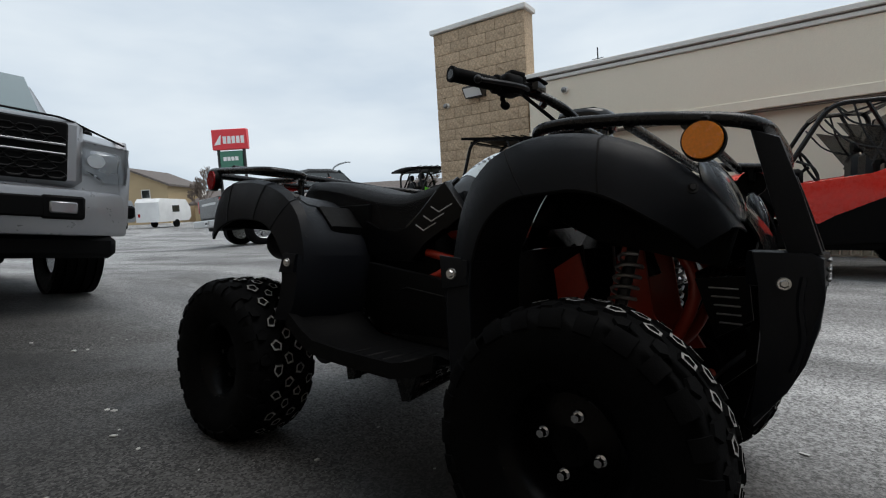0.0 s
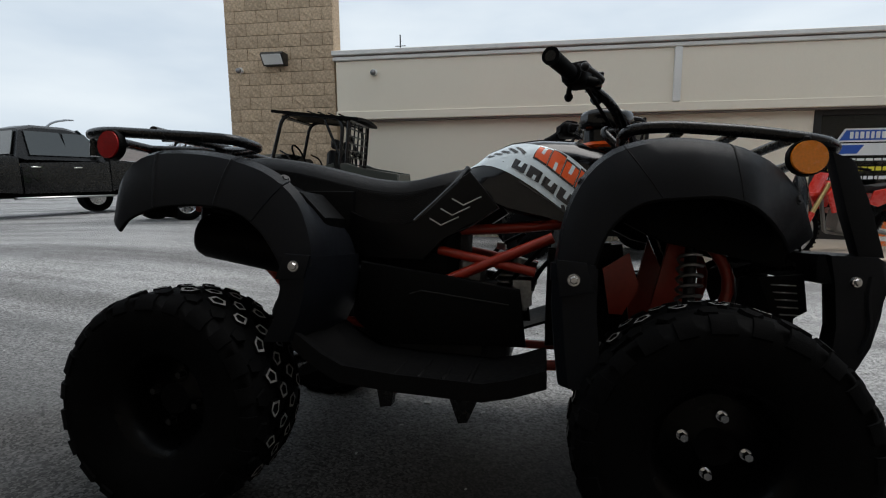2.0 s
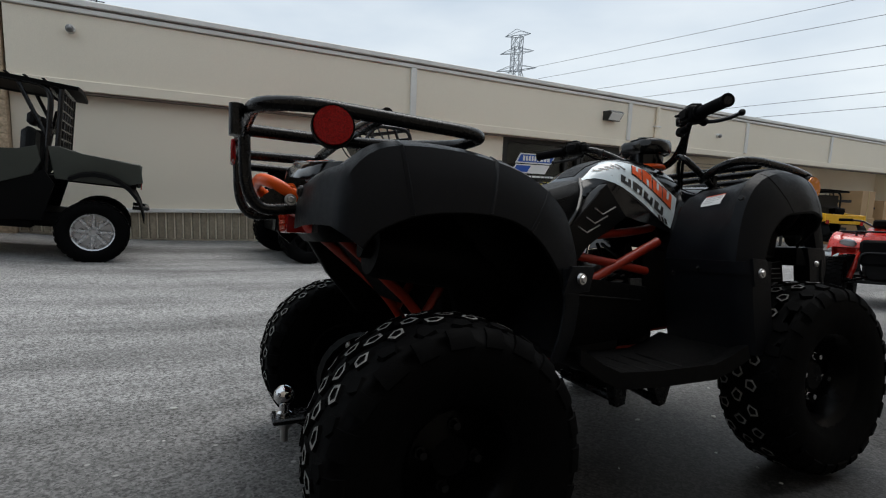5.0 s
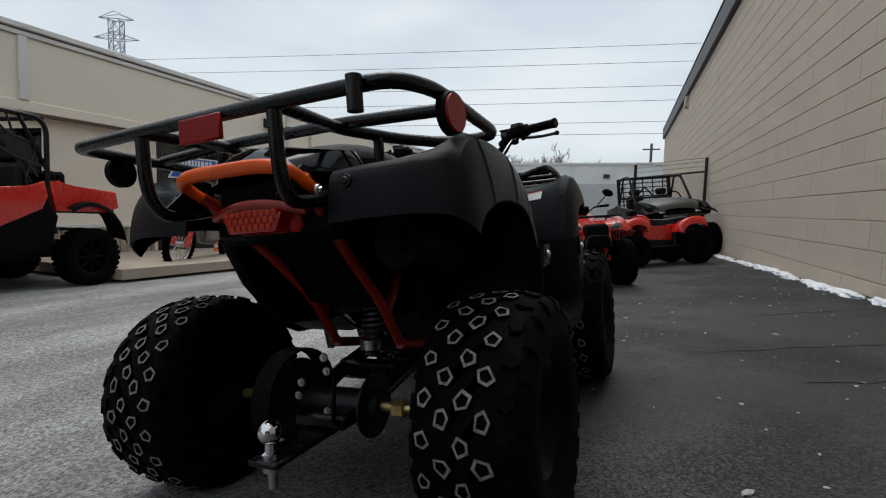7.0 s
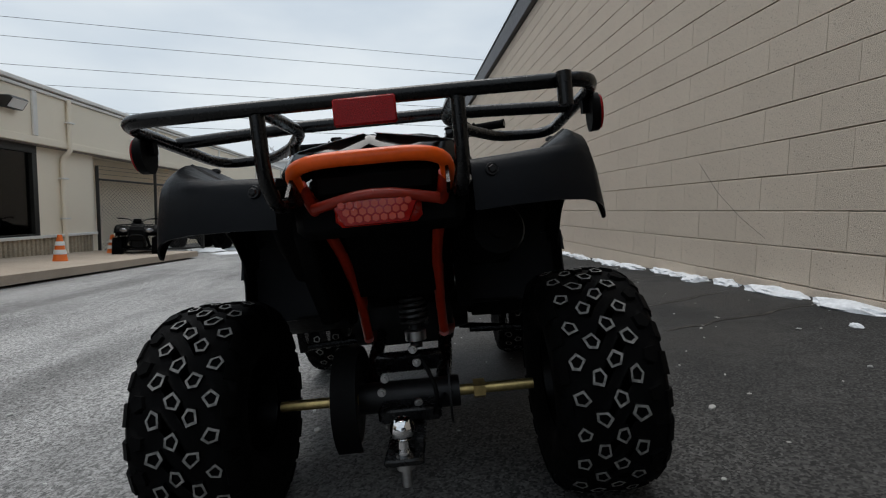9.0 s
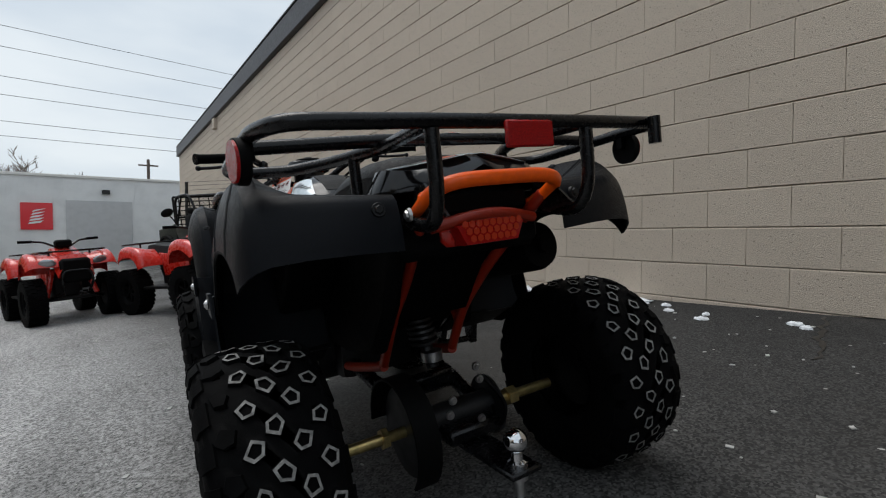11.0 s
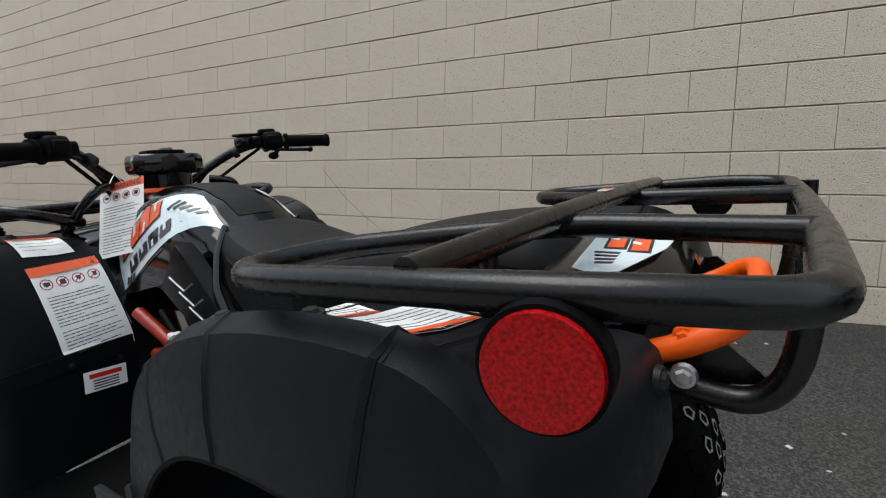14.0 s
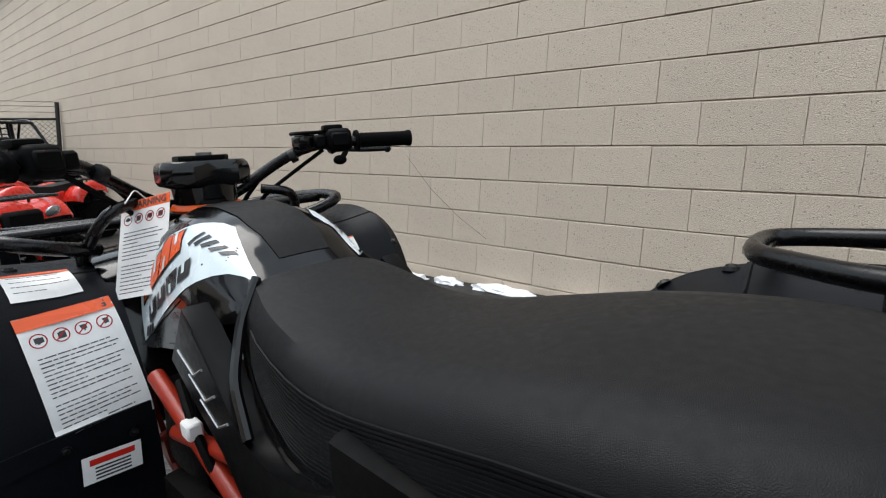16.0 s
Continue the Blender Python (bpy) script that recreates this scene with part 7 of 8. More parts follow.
def small_quad(m, label, paint, R=0.27, mirrors=False):
    """A smaller quad bike heading along +y."""
    t = thing("quad_bike", label, "quad bike", m @ Matrix.Scale(0.9, 4), group="quad bikes in the yard")
    for s in (1, -1):
        for y in (0.56, -0.56):
            road_wheel(t, s * 0.38, y, R, R, 0.19, s, DARK_PLASTIC, 6, 0.135)
        bm = bmesh.new()
        rr = fender_rings([(a, b, c, d, e, f) for a, b, c, d, e, f in FRONT_F], s, 0.40, 0.44, 0.14, (0.95, 0.6), 2)
        loft(bm, rr)
        part("front_fender", thicken(bm, -0.005), paint, t)
        bm = bmesh.new()
        loft(bm, fender_rings(REAR_F, s, 0.40, 0.44, 0.14, (0.9, 0.4), 2))
        part("rear_fender", thicken(bm, -0.005), paint, t)
        bm = bmesh.new()
        bmesh.ops.create_uvsphere(bm, u_segments=16, v_segments=10, radius=1.0, matrix=Matrix.Translation((s * 0.255, 0.765, 0.70)) @ Euler((radians(-30), 0, radians(-s * 20))).to_matrix().to_4x4() @ Matrix.Diagonal((0.085, 0.03, 0.055, 1)))
        part("headlight", bm, HEADLAMP, t, "clear oval headlight")
        part("grip", new_tube([(s * 0.27, 0.27, 0.97), (s * 0.40, 0.24, 0.975)], 0.017, 10, 0), RUBBER, t)
        part("footboard", new_box((s * 0.17, -0.26, 0.30), (s * 0.44, 0.26, 0.33), 0.008), DARK_PLASTIC, t)
        part("side_panel", slab(bmesh.new(), [(-0.30, 0.70), (0.05, 0.66), (0.30, 0.74), (0.26, 0.45), (-0.24, 0.42)], "x", s * 0.14, s * 0.18, 0.01), paint, t)
        bm = bmesh.new()
        tube(bm, [(s * 0.10, 0.42, 0.32), (s * 0.32, 0.56, 0.25), (s * 0.10, 0.68, 0.32)], 0.013, 8, 0.04)
        part("control_arm", bm, FRAME_BLACK, t)
        part("shock", cyl(bmesh.new(), (s * 0.25, 0.54, 0.30), (s * 0.16, 0.5, 0.62), 0.028, n=12), paint, t)
        if mirrors:
            part("mirror_stem", new_tube([(s * 0.24, 0.27, 0.98), (s * 0.31, 0.30, 1.06), (s * 0.36, 0.31, 1.11)], 0.007, 6, 0.03), DARK_PLASTIC, t)
            bm = bmesh.new()
            bmesh.ops.create_uvsphere(bm, u_segments=12, v_segments=8, radius=1.0, matrix=Matrix.Translation((s * 0.37, 0.31, 1.13)) @ Matrix.Rotation(radians(s * 18), 4, "Y") @ Matrix.Diagonal((0.075, 0.02, 0.045, 1)))
            part("mirror", bm, DARK_PLASTIC, t)
    bm = bmesh.new()
    loft(bm, [[(-w, y, z - 0.1), (-w * 0.8, y, z - 0.02), (0, y, z), (w * 0.8, y, z - 0.02), (w, y, z - 0.1)] for y, z, w in ((0.12, 0.80, 0.09), (0.0, 0.78, 0.13), (-0.2, 0.77, 0.15), (-0.45, 0.80, 0.16), (-0.62, 0.80, 0.13))])
    part("seat", thicken(bm, -0.02), VINYL, t)
    bm = bmesh.new()
    loft(bm, [[(-w, y, z - 0.14), (-w * 0.7, y, z - 0.02), (0, y, z), (w * 0.7, y, z - 0.02), (w, y, z - 0.14)] for y, z, w in ((0.08, 0.80, 0.10), (0.2, 0.87, 0.14), (0.34, 0.88, 0.15), (0.5, 0.80, 0.16), (0.72, 0.77, 0.17), (0.80, 0.66, 0.16))])
    part("tank_cowl", thicken(bm, -0.02), paint, t)
    part("nose_panel", new_box((-0.15, 0.74, 0.46), (0.15, 0.83, 0.74), 0.03), DARK_PLASTIC, t)
    part("engine", new_box((-0.16, -0.35, 0.26), (0.16, 0.35, 0.62), 0.04), DARK_STEEL, t)
    part("axle", cyl(bmesh.new(), (-0.36, -0.56, R), (0.36, -0.56, R), 0.02), DARK_STEEL, t)
    part("axle", cyl(bmesh.new(), (-0.36, 0.56, R), (0.36, 0.56, R), 0.02), DARK_STEEL, t)
    part("handlebar", new_tube([(-0.30, 0.265, 0.97), (-0.18, 0.29, 0.96), (-0.06, 0.38, 0.88), (0.06, 0.38, 0.88), (0.18, 0.29, 0.96), (0.30, 0.265, 0.97)], 0.012, 8, 0.05), FRAME_BLACK, t)
    part("dash_pod", new_box((-0.08, 0.30, 0.88), (0.08, 0.44, 0.97), 0.02), DARK_PLASTIC, t)
    for nm, y0, y1, z in (("front_rack", 0.42, 0.80, 0.83), ("rear_rack", -0.86, -0.44, 0.83)):
        rk = part(nm, new_tube([(-0.32, y0, z), (0.32, y0, z), (0.32, y1, z), (-0.32, y1, z)], 0.011, 8, 0.06, closed=True), FRAME_BLACK, t)
        for q in range(1, 4):
            y = y0 + (y1 - y0) * q / 4
            part("rack_bar", new_tube([(-0.32, y, z), (0.32, y, z)], 0.008, 6, 0), FRAME_BLACK, rk)
        for s in (1, -1):
            part("rack_foot", new_tube([(s * 0.2, (y0 + y1) / 2, z), (s * 0.2, (y0 + y1) / 2, z - 0.1)], 0.011, 6, 0), FRAME_BLACK, rk)
    part("bumper", new_tube([(-0.12, 0.74, 0.34), (-0.15, 0.85, 0.46), (-0.13, 0.84, 0.60), (0.13, 0.84, 0.60), (0.15, 0.85, 0.46), (0.12, 0.74, 0.34)], 0.014, 8, 0.06), FRAME_BLACK, t)
    return t


small_quad(on_ground(0.06, 4.42, 205), "bright red quad bike with oval headlights and mirrors", RED_PAINT, mirrors=True)
small_quad(on_ground(1.05, 6.9, 118), "bright red quad bike parked close to the block wall", RED_PAINT)
small_quad(on_ground(-5.75, 9.35, 204), "black quad bike parked before the fence", DARK_PLASTIC)
small_quad(on_ground(-1.15, 5.6, 196), "bright red quad bike beside its twin", RED_PAINT)


# ---- pickups and car ----
def pickup(m, name, label, paint, kind="front", lift=0.0):
    """A crew-cab pickup heading along +y; origin on the ground under the front axle."""
    t = thing(name, label, "pickup truck", m)
    R = 0.42
    for s in (1, -1):
        for y in (0.0, -3.95):
            road_wheel(t, s * 0.865, y, R, R, 0.29, s, SILVER_RIM if kind == "rear" else CHROME, 8, 0.25, ribbed=True)
    bm = bmesh.new()
    prof = [(0.98, 0.55), (1.0, 1.02), (0.95, 1.24), (0.75, 1.32), (-0.75, 1.40), (-0.75, 0.55)]
    loft(bm, [[(x, y * (1 - 0.06 * abs(x)) if y > 0 else y, z - (0.05 if abs(x) > 0.8 and z > 1.2 else 0)) for y, z in prof] for x in (-0.97, -0.9, -0.55, -0.2, 0.2, 0.55, 0.9, 0.97)])
    part("bonnet", thicken(bm, 0.02), paint, t)
    for s in (1, -1):
        bm = bmesh.new()
        out = [(0.92, 0.60)] + [(0.56 * math.cos(radians(q)), R + 0.56 * math.sin(radians(q))) for q in range(20, 161, 14)] + [(-0.75, 0.55), (-0.75, 1.36), (0.85, 1.24), (0.95, 1.0)]
        slab(bm, out, "x", s * 0.93, s * 1.0, 0.012)
        part("front_wing", bm, paint, t)
        bm = bmesh.new()
        slab(bm, [(-0.77, 0.55), (-2.72, 0.55), (-2.72, 1.22), (-0.77, 1.30)], "x", s * 0.92, s * 0.99, 0.015)
        part("door_panel", bm, paint, t)
        for y in (-1.55, -2.45):
            part("door_handle", new_box((s * 0.985, y - 0.1, 1.12), (s * 1.015, y + 0.1, 1.15), 0.006), CHROME, t)
        bm = bmesh.new()
        out = [(-2.76, 0.55)] + [(-3.95 - 0.54 * math.cos(radians(q)) * -1, R + 0.54 * math.sin(radians(q))) for q in range(20, 161, 14)] + [(-4.95, 0.62), (-4.98, 1.36), (-2.76, 1.36)]
        slab(bm, out, "x", s * 0.92, s * 0.99, 0.015)
        part("bed_side", bm, paint, t)
        bm = bmesh.new()
        tube(bm, [(s * 1.0, -3.95 - 0.56 * math.cos(radians(q)), R + 0.56 * math.sin(radians(q))) for q in range(5, 176, 10)], 0.03, 6, 0)
        part("arch_trim", bm, paint, t)
        part("side_step", new_box((s * 0.86, -2.9, 0.42), (s * 1.02, -0.7, 0.47), 0.02), STEEL, t)
        mr = part("mirror", new_box((s * 1.04, -0.95, 1.32), (s * 1.22, -0.83, 1.60), 0.03), DARK_PLASTIC, t)
    # cabin
    fwd = 0.26 if kind == "front" else 0.0
    bm = bmesh.new()
    secs = [(-0.62, 0.90, 1.30, 1.36), (-1.35, 0.80, 1.30, 2.03), (-1.6, 0.78, 1.30, 2.09), (-2.3, 0.78, 1.30, 2.09), (-2.60, 0.80, 1.30, 2.0), (-2.74, 0.86, 1.34, 1.40)]
    loft(bm, [[(-0.94, y, z0), (-w, y, z1 - 0.06), (-w * 0.9, y, z1), (0, y, z1 + 0.02), (w * 0.9, y, z1), (w, y, z1 - 0.06), (0.94, y, z0)] for y, w, z0, z1 in secs])
    cabin = part("cabin", thicken(bm, 0.03), paint, t, m=pose(0, fwd, 0))
    bm = bmesh.new()
    loft(bm, [[(x, -0.64, 1.385), (x * 0.93, -1.33, 2.025)] for x in (-0.80, 0.80)])
    part("windscreen", thicken(bm, -0.012), SKY_GLASS, t, "greenish windscreen", m=pose(0, fwd + 0.025, 0.02))
    bm = bmesh.new()
    loft(bm, [[(x, -2.76, 1.43), (x * 0.95, -2.63, 1.95)] for x in (-0.74, 0.74)])
    part("rear_window", thicken(bm, 0.012), DARK_GLASS_SOLID, t, m=pose(0, -0.025, 0.0))
    for s in (1, -1):
        for y0, y1, tp in ((-1.05, -1.72, 1.94), (-1.80, -2.52, 1.94)):
            bm = bmesh.new()
            loft(bm, [[(s * 0.962, y0 + 0.12, 1.40), (s * 0.83, y0 - (0.16 if y0 > -1.5 else 0), tp)], [(s * 0.962, y1, 1.40), (s * 0.83, y1, tp)]])
            part("side_window", thicken(bm, 0.01), DARK_GLASS_SOLID, t)
    part("bed_floor", new_box((-0.90, -4.92, 0.78), (0.90, -2.78, 0.84)), DARK_PLASTIC, t)
    part("chassis", new_box((-0.6, -4.9, 0.45), (0.6, 0.6, 0.62), 0.03), DARK_PLASTIC, t)
    tg = part("tailgate", new_box((-0.88, -5.0, 0.80), (0.88, -4.94, 1.36), 0.02), paint, t)
    part("gate_trim", new_box((-0.60, -5.006, 1.16), (0.60, -5.001, 1.22), 0.002), STEEL, tg)
    part("rear_bumper", new_box((-0.98, -5.18, 0.55), (0.98, -5.0, 0.76), 0.03), STEEL, t)
    for s in (1, -1):
        part("tail_light", new_box((s * 0.885, -5.005, 0.98), (s * 0.975, -4.93, 1.32), 0.012), RED_LENS, t)
    part("number_plate", new_box((0.15, -5.195, 0.60), (0.45, -5.185, 0.74)), PAPER, t)
    part("plate_bars", new_box((0.19, -5.20, 0.64), (0.41, -5.196, 0.70)), INK, t)
    if kind == "front":
        gl = part("grille_surround", new_box((-0.72, 0.93, 0.86), (0.72, 1.02, 1.32), 0.04), paint, t)
        part("grille_back", new_box((-0.64, 1.0, 0.89), (0.64, 1.03, 1.29), 0.02), DARK_PLASTIC, gl)
        for z0 in (0.93, 1.162):
            hx = bmesh.new()
            for i in range(-6, 7):
                for j in range(3 if z0 < 1 else 2):
                    cx, cz = i * 0.096 + (0.048 if j % 2 else 0), z0 + 0.052 * j
                    if abs(cx) < 0.60:
                        tube(hx, [(cx + 0.052 * math.cos(a), 1.035, cz + 0.026 * math.sin(a)) for a in [math.pi * k / 3 for k in range(6)]], 0.007, 4, 0, closed=True)
            part("grille_mesh", hx, DARK_STEEL, gl, "dark honeycomb mesh")
        for k in range(3):
            part("badge_bar", new_box((-0.20 + 0.14 * k, 1.045, 1.075), (-0.09 + 0.14 * k, 1.062, 1.13), 0.004), paint, gl, "plain silver badge shapes")
        part("hood_seam", new_tube([(-0.97, 0.90, 1.205), (-0.80, 0.965, 1.255), (-0.62, 1.0, 1.325), (0, 1.035, 1.335), (0.62, 1.0, 1.325), (0.80, 0.965, 1.255), (0.97, 0.90, 1.205)], 0.008, 6, 0.06), DARK_PLASTIC, t)
        for s in (1, -1):
            part("grille_bracket", new_tube([(s * 0.62, 1.045, 1.072), (s * 0.24, 1.045, 1.072), (s * 0.24, 1.045, 1.134), (s * 0.62, 1.045, 1.134)], 0.008, 8, 0.012), paint, gl)
            part("hood_vent", new_box((s * 0.70, 0.30, 1.335), (s * 0.84, 0.55, 1.365), 0.012), DARK_PLASTIC, t)
        for s in (1, -1):
            bm = bmesh.new()
            slab(bm, [(s * 0.72, 0.96), (s * 0.80, 0.96), (s * 0.84, 0.90), (s * 0.97, 0.91), (s * 0.98, 1.17), (s * 0.73, 1.19)], "y", 0.84, 0.99, 0.02)
            hl = part("headlight", bm, CLEAR, t, "large clear headlight")
            part("reflector_bowl", new_box((s * 0.75, 0.86, 0.96), (s * 0.95, 0.95, 1.14), 0.03), HEADLAMP, hl)
            part("lamp_eye", cyl(bmesh.new(), (s * 0.80, 0.94, 1.06), (s * 0.80, 0.965, 1.06), 0.05, n=20), CHROME, hl)
        bm = bmesh.new()
        slab(bm, [(-1.02, 0.72), (-0.99, 0.92), (-0.70, 1.07), (0.70, 1.07), (0.99, 0.92), (1.02, 0.72), (0.9, 0.72), (-0.9, 0.72)], "z", 0.52, 0.84, 0.03)
        bp = part("front_bumper", bm, paint, t)
        part("bumper_slot", new_box((-0.60, 1.05, 0.64), (0.60, 1.085, 0.78), 0.012), DARK_PLASTIC, bp)
        part("air_dam", new_box((-0.92, 0.75, 0.36), (0.92, 1.0, 0.53), 0.04), DARK_PLASTIC, bp)
        for s in (1, -1):
            part("fog_recess", new_box((s * 0.50, 1.055, 0.63), (s * 0.72, 1.088, 0.79), 0.02), DARK_PLASTIC, bp)
            part("fog_lamp", new_box((s * 0.54, 1.08, 0.67), (s * 0.68, 1.10, 0.75), 0.015), HEADLAMP, bp)
            part("corner_vent", new_box((s * 0.86, 0.93, 0.66), (s * 0.96, 1.0, 0.76), 0.02, m=Matrix.Rotation(radians(-s * 6), 4, "Z")), DARK_PLASTIC, bp)
        part("number_plate", new_box((-0.16, 1.088, 0.55), (0.16, 1.10, 0.71), 0.004), PAPER, bp, "white number plate with plain bars")
        for k in range(5):
            part("plate_bar", new_box((-0.12 + 0.052 * k, 1.101, 0.60), (-0.085 + 0.052 * k, 1.104, 0.67)), SIGN_BLUE, bp)
        for k in range(5):
            part("roof_lamp", new_box((-0.46 + 0.22 * k, -1.52, 2.09), (-0.40 + 0.22 * k, -1.42, 2.135), 0.012), AMBER, cabin)
    return t


# the sky's reflection is partly put into the glass's base colour
SKY_GLASS = mat("sky_toned_windscreen", (0.10, 0.15, 0.16), 0.05, coat=1.0, spec=1.0)
DARK_GLASS_SOLID = mat("tinted_glass_dark", (0.02, 0.026, 0.026), 0.06, coat=0.8)
pickup(on_ground(0.62, -3.95, -6) @ Matrix.Diagonal((1.02, 1, 0.91, 1)), "pickup_truck", "large silver pickup truck with a mesh grille parked nose-on", SILVER_PAINT, "front")
pickup(on_ground(-11.15, -10.75, 76), "pickup_truck", "black crew-cab pickup truck with a steel rear bumper", BLACK_PAINT, "rear")


def sedan(m):
    t = thing("car", "silver saloon car parked far across the lot", "car", m)
    for s in (1, -1):
        for y in (1.35, -1.35):
            road_wheel(t, s * 0.78, y, 0.32, 0.32, 0.2, s, SILVER_RIM, 8, 0.21)
    bm = bmesh.new()
    loft(bm, [[(-0.90 * w, y, 0.30), (-0.90 * w, y, z - 0.12), (-0.8 * w, y, z), (0.8 * w, y, z), (0.90 * w, y, z - 0.12), (0.90 * w, y, 0.30)] for y, z, w in ((2.35, 0.66, 0.86), (2.2, 0.78, 0.95), (1.0, 0.92, 1.0), (-1.4, 0.96, 1.0), (-2.25, 0.95, 0.95), (-2.4, 0.80, 0.9))], caps=False)
    part("body", thicken(bm, 0.02), SILVER_PAINT, t)
    bm = bmesh.new()
    loft(bm, [[(-w, y, 0.9), (-w * 0.85, y, z), (w * 0.85, y, z), (w, y, 0.9)] for y, z, w in ((1.0, 0.93, 0.8), (0.2, 1.38, 0.74), (-0.9, 1.42, 0.74), (-1.7, 0.98, 0.8))])
    part("cabin", thicken(bm, 0.02), DARK_GLASS_SOLID, t)
    part("roof", new_box((-0.62, -0.9, 1.40), (0.62, 0.2, 1.44), 0.02), SILVER_PAINT, t)
    for s in (1, -1):
        part("tail_light", new_box((s * 0.55, -2.40, 0.72), (s * 0.84, -2.34, 0.86), 0.01), RED_LENS, t)
    return t


sedan(on_ground(-20.8, -13.4, 50))
sedan(on_ground(-23.6, -17.2, 42))


# ---- dirt bike, cones, cartons ----
def dirt_bike(m):
    t = thing("dirt_bike", "red and white motocross bike leaning on a stand", "motorcycle", m)
    for y, R, nm in ((0.74, 0.345, "front_wheel"), (-0.74, 0.335, "rear_wheel")):
        bm = bmesh.new()
        spin(bm, [(R - 0.075, -0.016), (R - 0.065, -0.02), (R - 0.065, 0.02), (R - 0.075, 0.016), (R - 0.075, -0.016)], "x", 30)
        rods = []
        for k in range(18):
            a = 2 * math.pi * k / 18
            rods.append([(0.02 * (-1) ** k, 0.03 * math.cos(a + 0.4), 0.03 * math.sin(a + 0.4)), (0, (R - 0.07) * math.cos(a), (R - 0.07) * math.sin(a))])
        part("axle_hub", cyl(bmesh.new(), (-0.05, 0, 0), (0.05, 0, 0), 0.035, n=14), STEEL, t, m=pose(0, y, R))
        wh = part(nm, bm, STEEL, t, m=pose(0, y, R))
        for rod in rods:
            part("spoke", new_tube(rod, 0.003, 4, 0), STEEL, wh)
        bm = bmesh.new()
        spin(bm, [(R - 0.068, -0.03), (R - 0.03, -0.05), (R - 0.01, -0.035), (R - 0.008, 0.035), (R - 0.03, 0.05), (R - 0.068, 0.03)], "x", 32)
        for k in range(36):
            for o in (-0.032, 0.0, 0.032):
                box(bm, (o - 0.011, -0.012, R - 0.014), (o + 0.011, 0.012, R + 0.004), m=Matrix.Rotation(2 * math.pi * (k + (0.5 if o == 0 else 0)) / 36, 4, "X"))
        part("tyre", bm, RUBBER, wh)
    bm = bmesh.new()
    for s in (1, -1):
        tube(bm, [(s * 0.09, 0.72, 0.36), (s * 0.09, 0.46, 0.98)], 0.026, 10, 0)
    part("fork", bm, BRASS, t, "gold front fork")
    for s in (1, -1):
        part("fork_guard", new_tube([(s * 0.10, 0.74, 0.32), (s * 0.10, 0.62, 0.62)], 0.036, 10, 0), RED_PAINT, t)
        bm = bmesh.new()
        slab(bm, [(0.40, 0.98), (0.50, 0.86), (0.36, 0.62), (0.20, 0.66), (0.10, 0.86), (0.18, 0.98)], "x", s * 0.11, s * 0.145, 0.01)
        part("shroud", bm, RED_PAINT, t)
        bm = bmesh.new()
        slab(bm, [(-0.20, 0.90), (-0.72, 1.0), (-0.62, 0.84), (-0.30, 0.70), (-0.15, 0.74)], "x", s * 0.09, s * 0.11, 0.006)
        part("number_panel", bm, RED_PAINT, t)
    part("front_mudguard", slab(bmesh.new(), [(0.42, 0.86), (0.62, 0.86), (1.0, 0.80), (0.98, 0.775), (0.6, 0.82), (0.42, 0.82)], "x", -0.06, 0.06, 0.012), RED_PAINT, t)
    part("number_plate", slab(bmesh.new(), [(0.58, 0.86), (0.50, 1.10), (0.48, 1.10), (0.55, 0.86)], "x", -0.09, 0.09, 0.01), RED_PAINT, t)
    part("rear_mudguard", slab(bmesh.new(), [(-0.40, 0.92), (-0.72, 1.0), (-0.98, 1.02), (-0.96, 0.99), (-0.7, 0.95), (-0.42, 0.86)], "x", -0.07, 0.07, 0.012), RED_PAINT, t)
    part("seat", slab(bmesh.new(), [(0.22, 1.0), (-0.25, 0.93), (-0.72, 1.02), (-0.72, 0.97), (-0.25, 0.86), (0.18, 0.92)], "x", -0.075, 0.075, 0.02), VINYL, t)
    part("tank", new_box((-0.10, 0.12, 0.82), (0.10, 0.42, 1.0), 0.05), RED_PAINT, t)
    part("engine", new_box((-0.13, -0.20, 0.36), (0.13, 0.20, 0.68), 0.05), CAST, t)
    bm = bmesh.new()
    for s in (1, -1):
        tube(bm, [(s * 0.03, 0.44, 0.92), (s * 0.11, 0.0, 0.80), (s * 0.11, -0.2, 0.45)], 0.022, 8, 0.1)
        tube(bm, [(s * 0.09, -0.15, 0.42), (s * 0.08, -0.72, 0.335)], 0.024, 8, 0)
    tube(bm, [(0, 0.46, 0.85), (0, 0.28, 0.36), (0, -0.15, 0.32)], 0.024, 8, 0.05)
    part("frame", bm, CAST, t)
    part("exhaust", new_tube([(0.10, 0.2, 0.62), (0.16, 0.0, 0.60), (0.15, -0.3, 0.72), (0.15, -0.7, 0.86)], 0.036, 10, 0.1), STEEL, t)
    part("handlebar", new_tube([(-0.40, 0.30, 1.17), (-0.22, 0.36, 1.19), (-0.1, 0.42, 1.08), (0.1, 0.42, 1.08), (0.22, 0.36, 1.19), (0.40, 0.30, 1.17)], 0.012, 8, 0.05), DARK_STEEL, t)
    for s in (1, -1):
        part("grip", new_tube([(s * 0.29, 0.335, 1.18), (s * 0.41, 0.297, 1.168)], 0.017, 8, 0), RUBBER, t)
    part("stand", new_tube([(-0.13, -0.66, 0.34), (-0.30, -0.74, 0.0), (-0.26, -0.82, 0.0), (-0.13, -0.74, 0.34)], 0.010, 6, 0.03), STEEL, t)
    return t


dirt_bike(on_ground(-5.55, 4.35, 197) @ pose(0, 0, 0.035, 0, -6, 0))


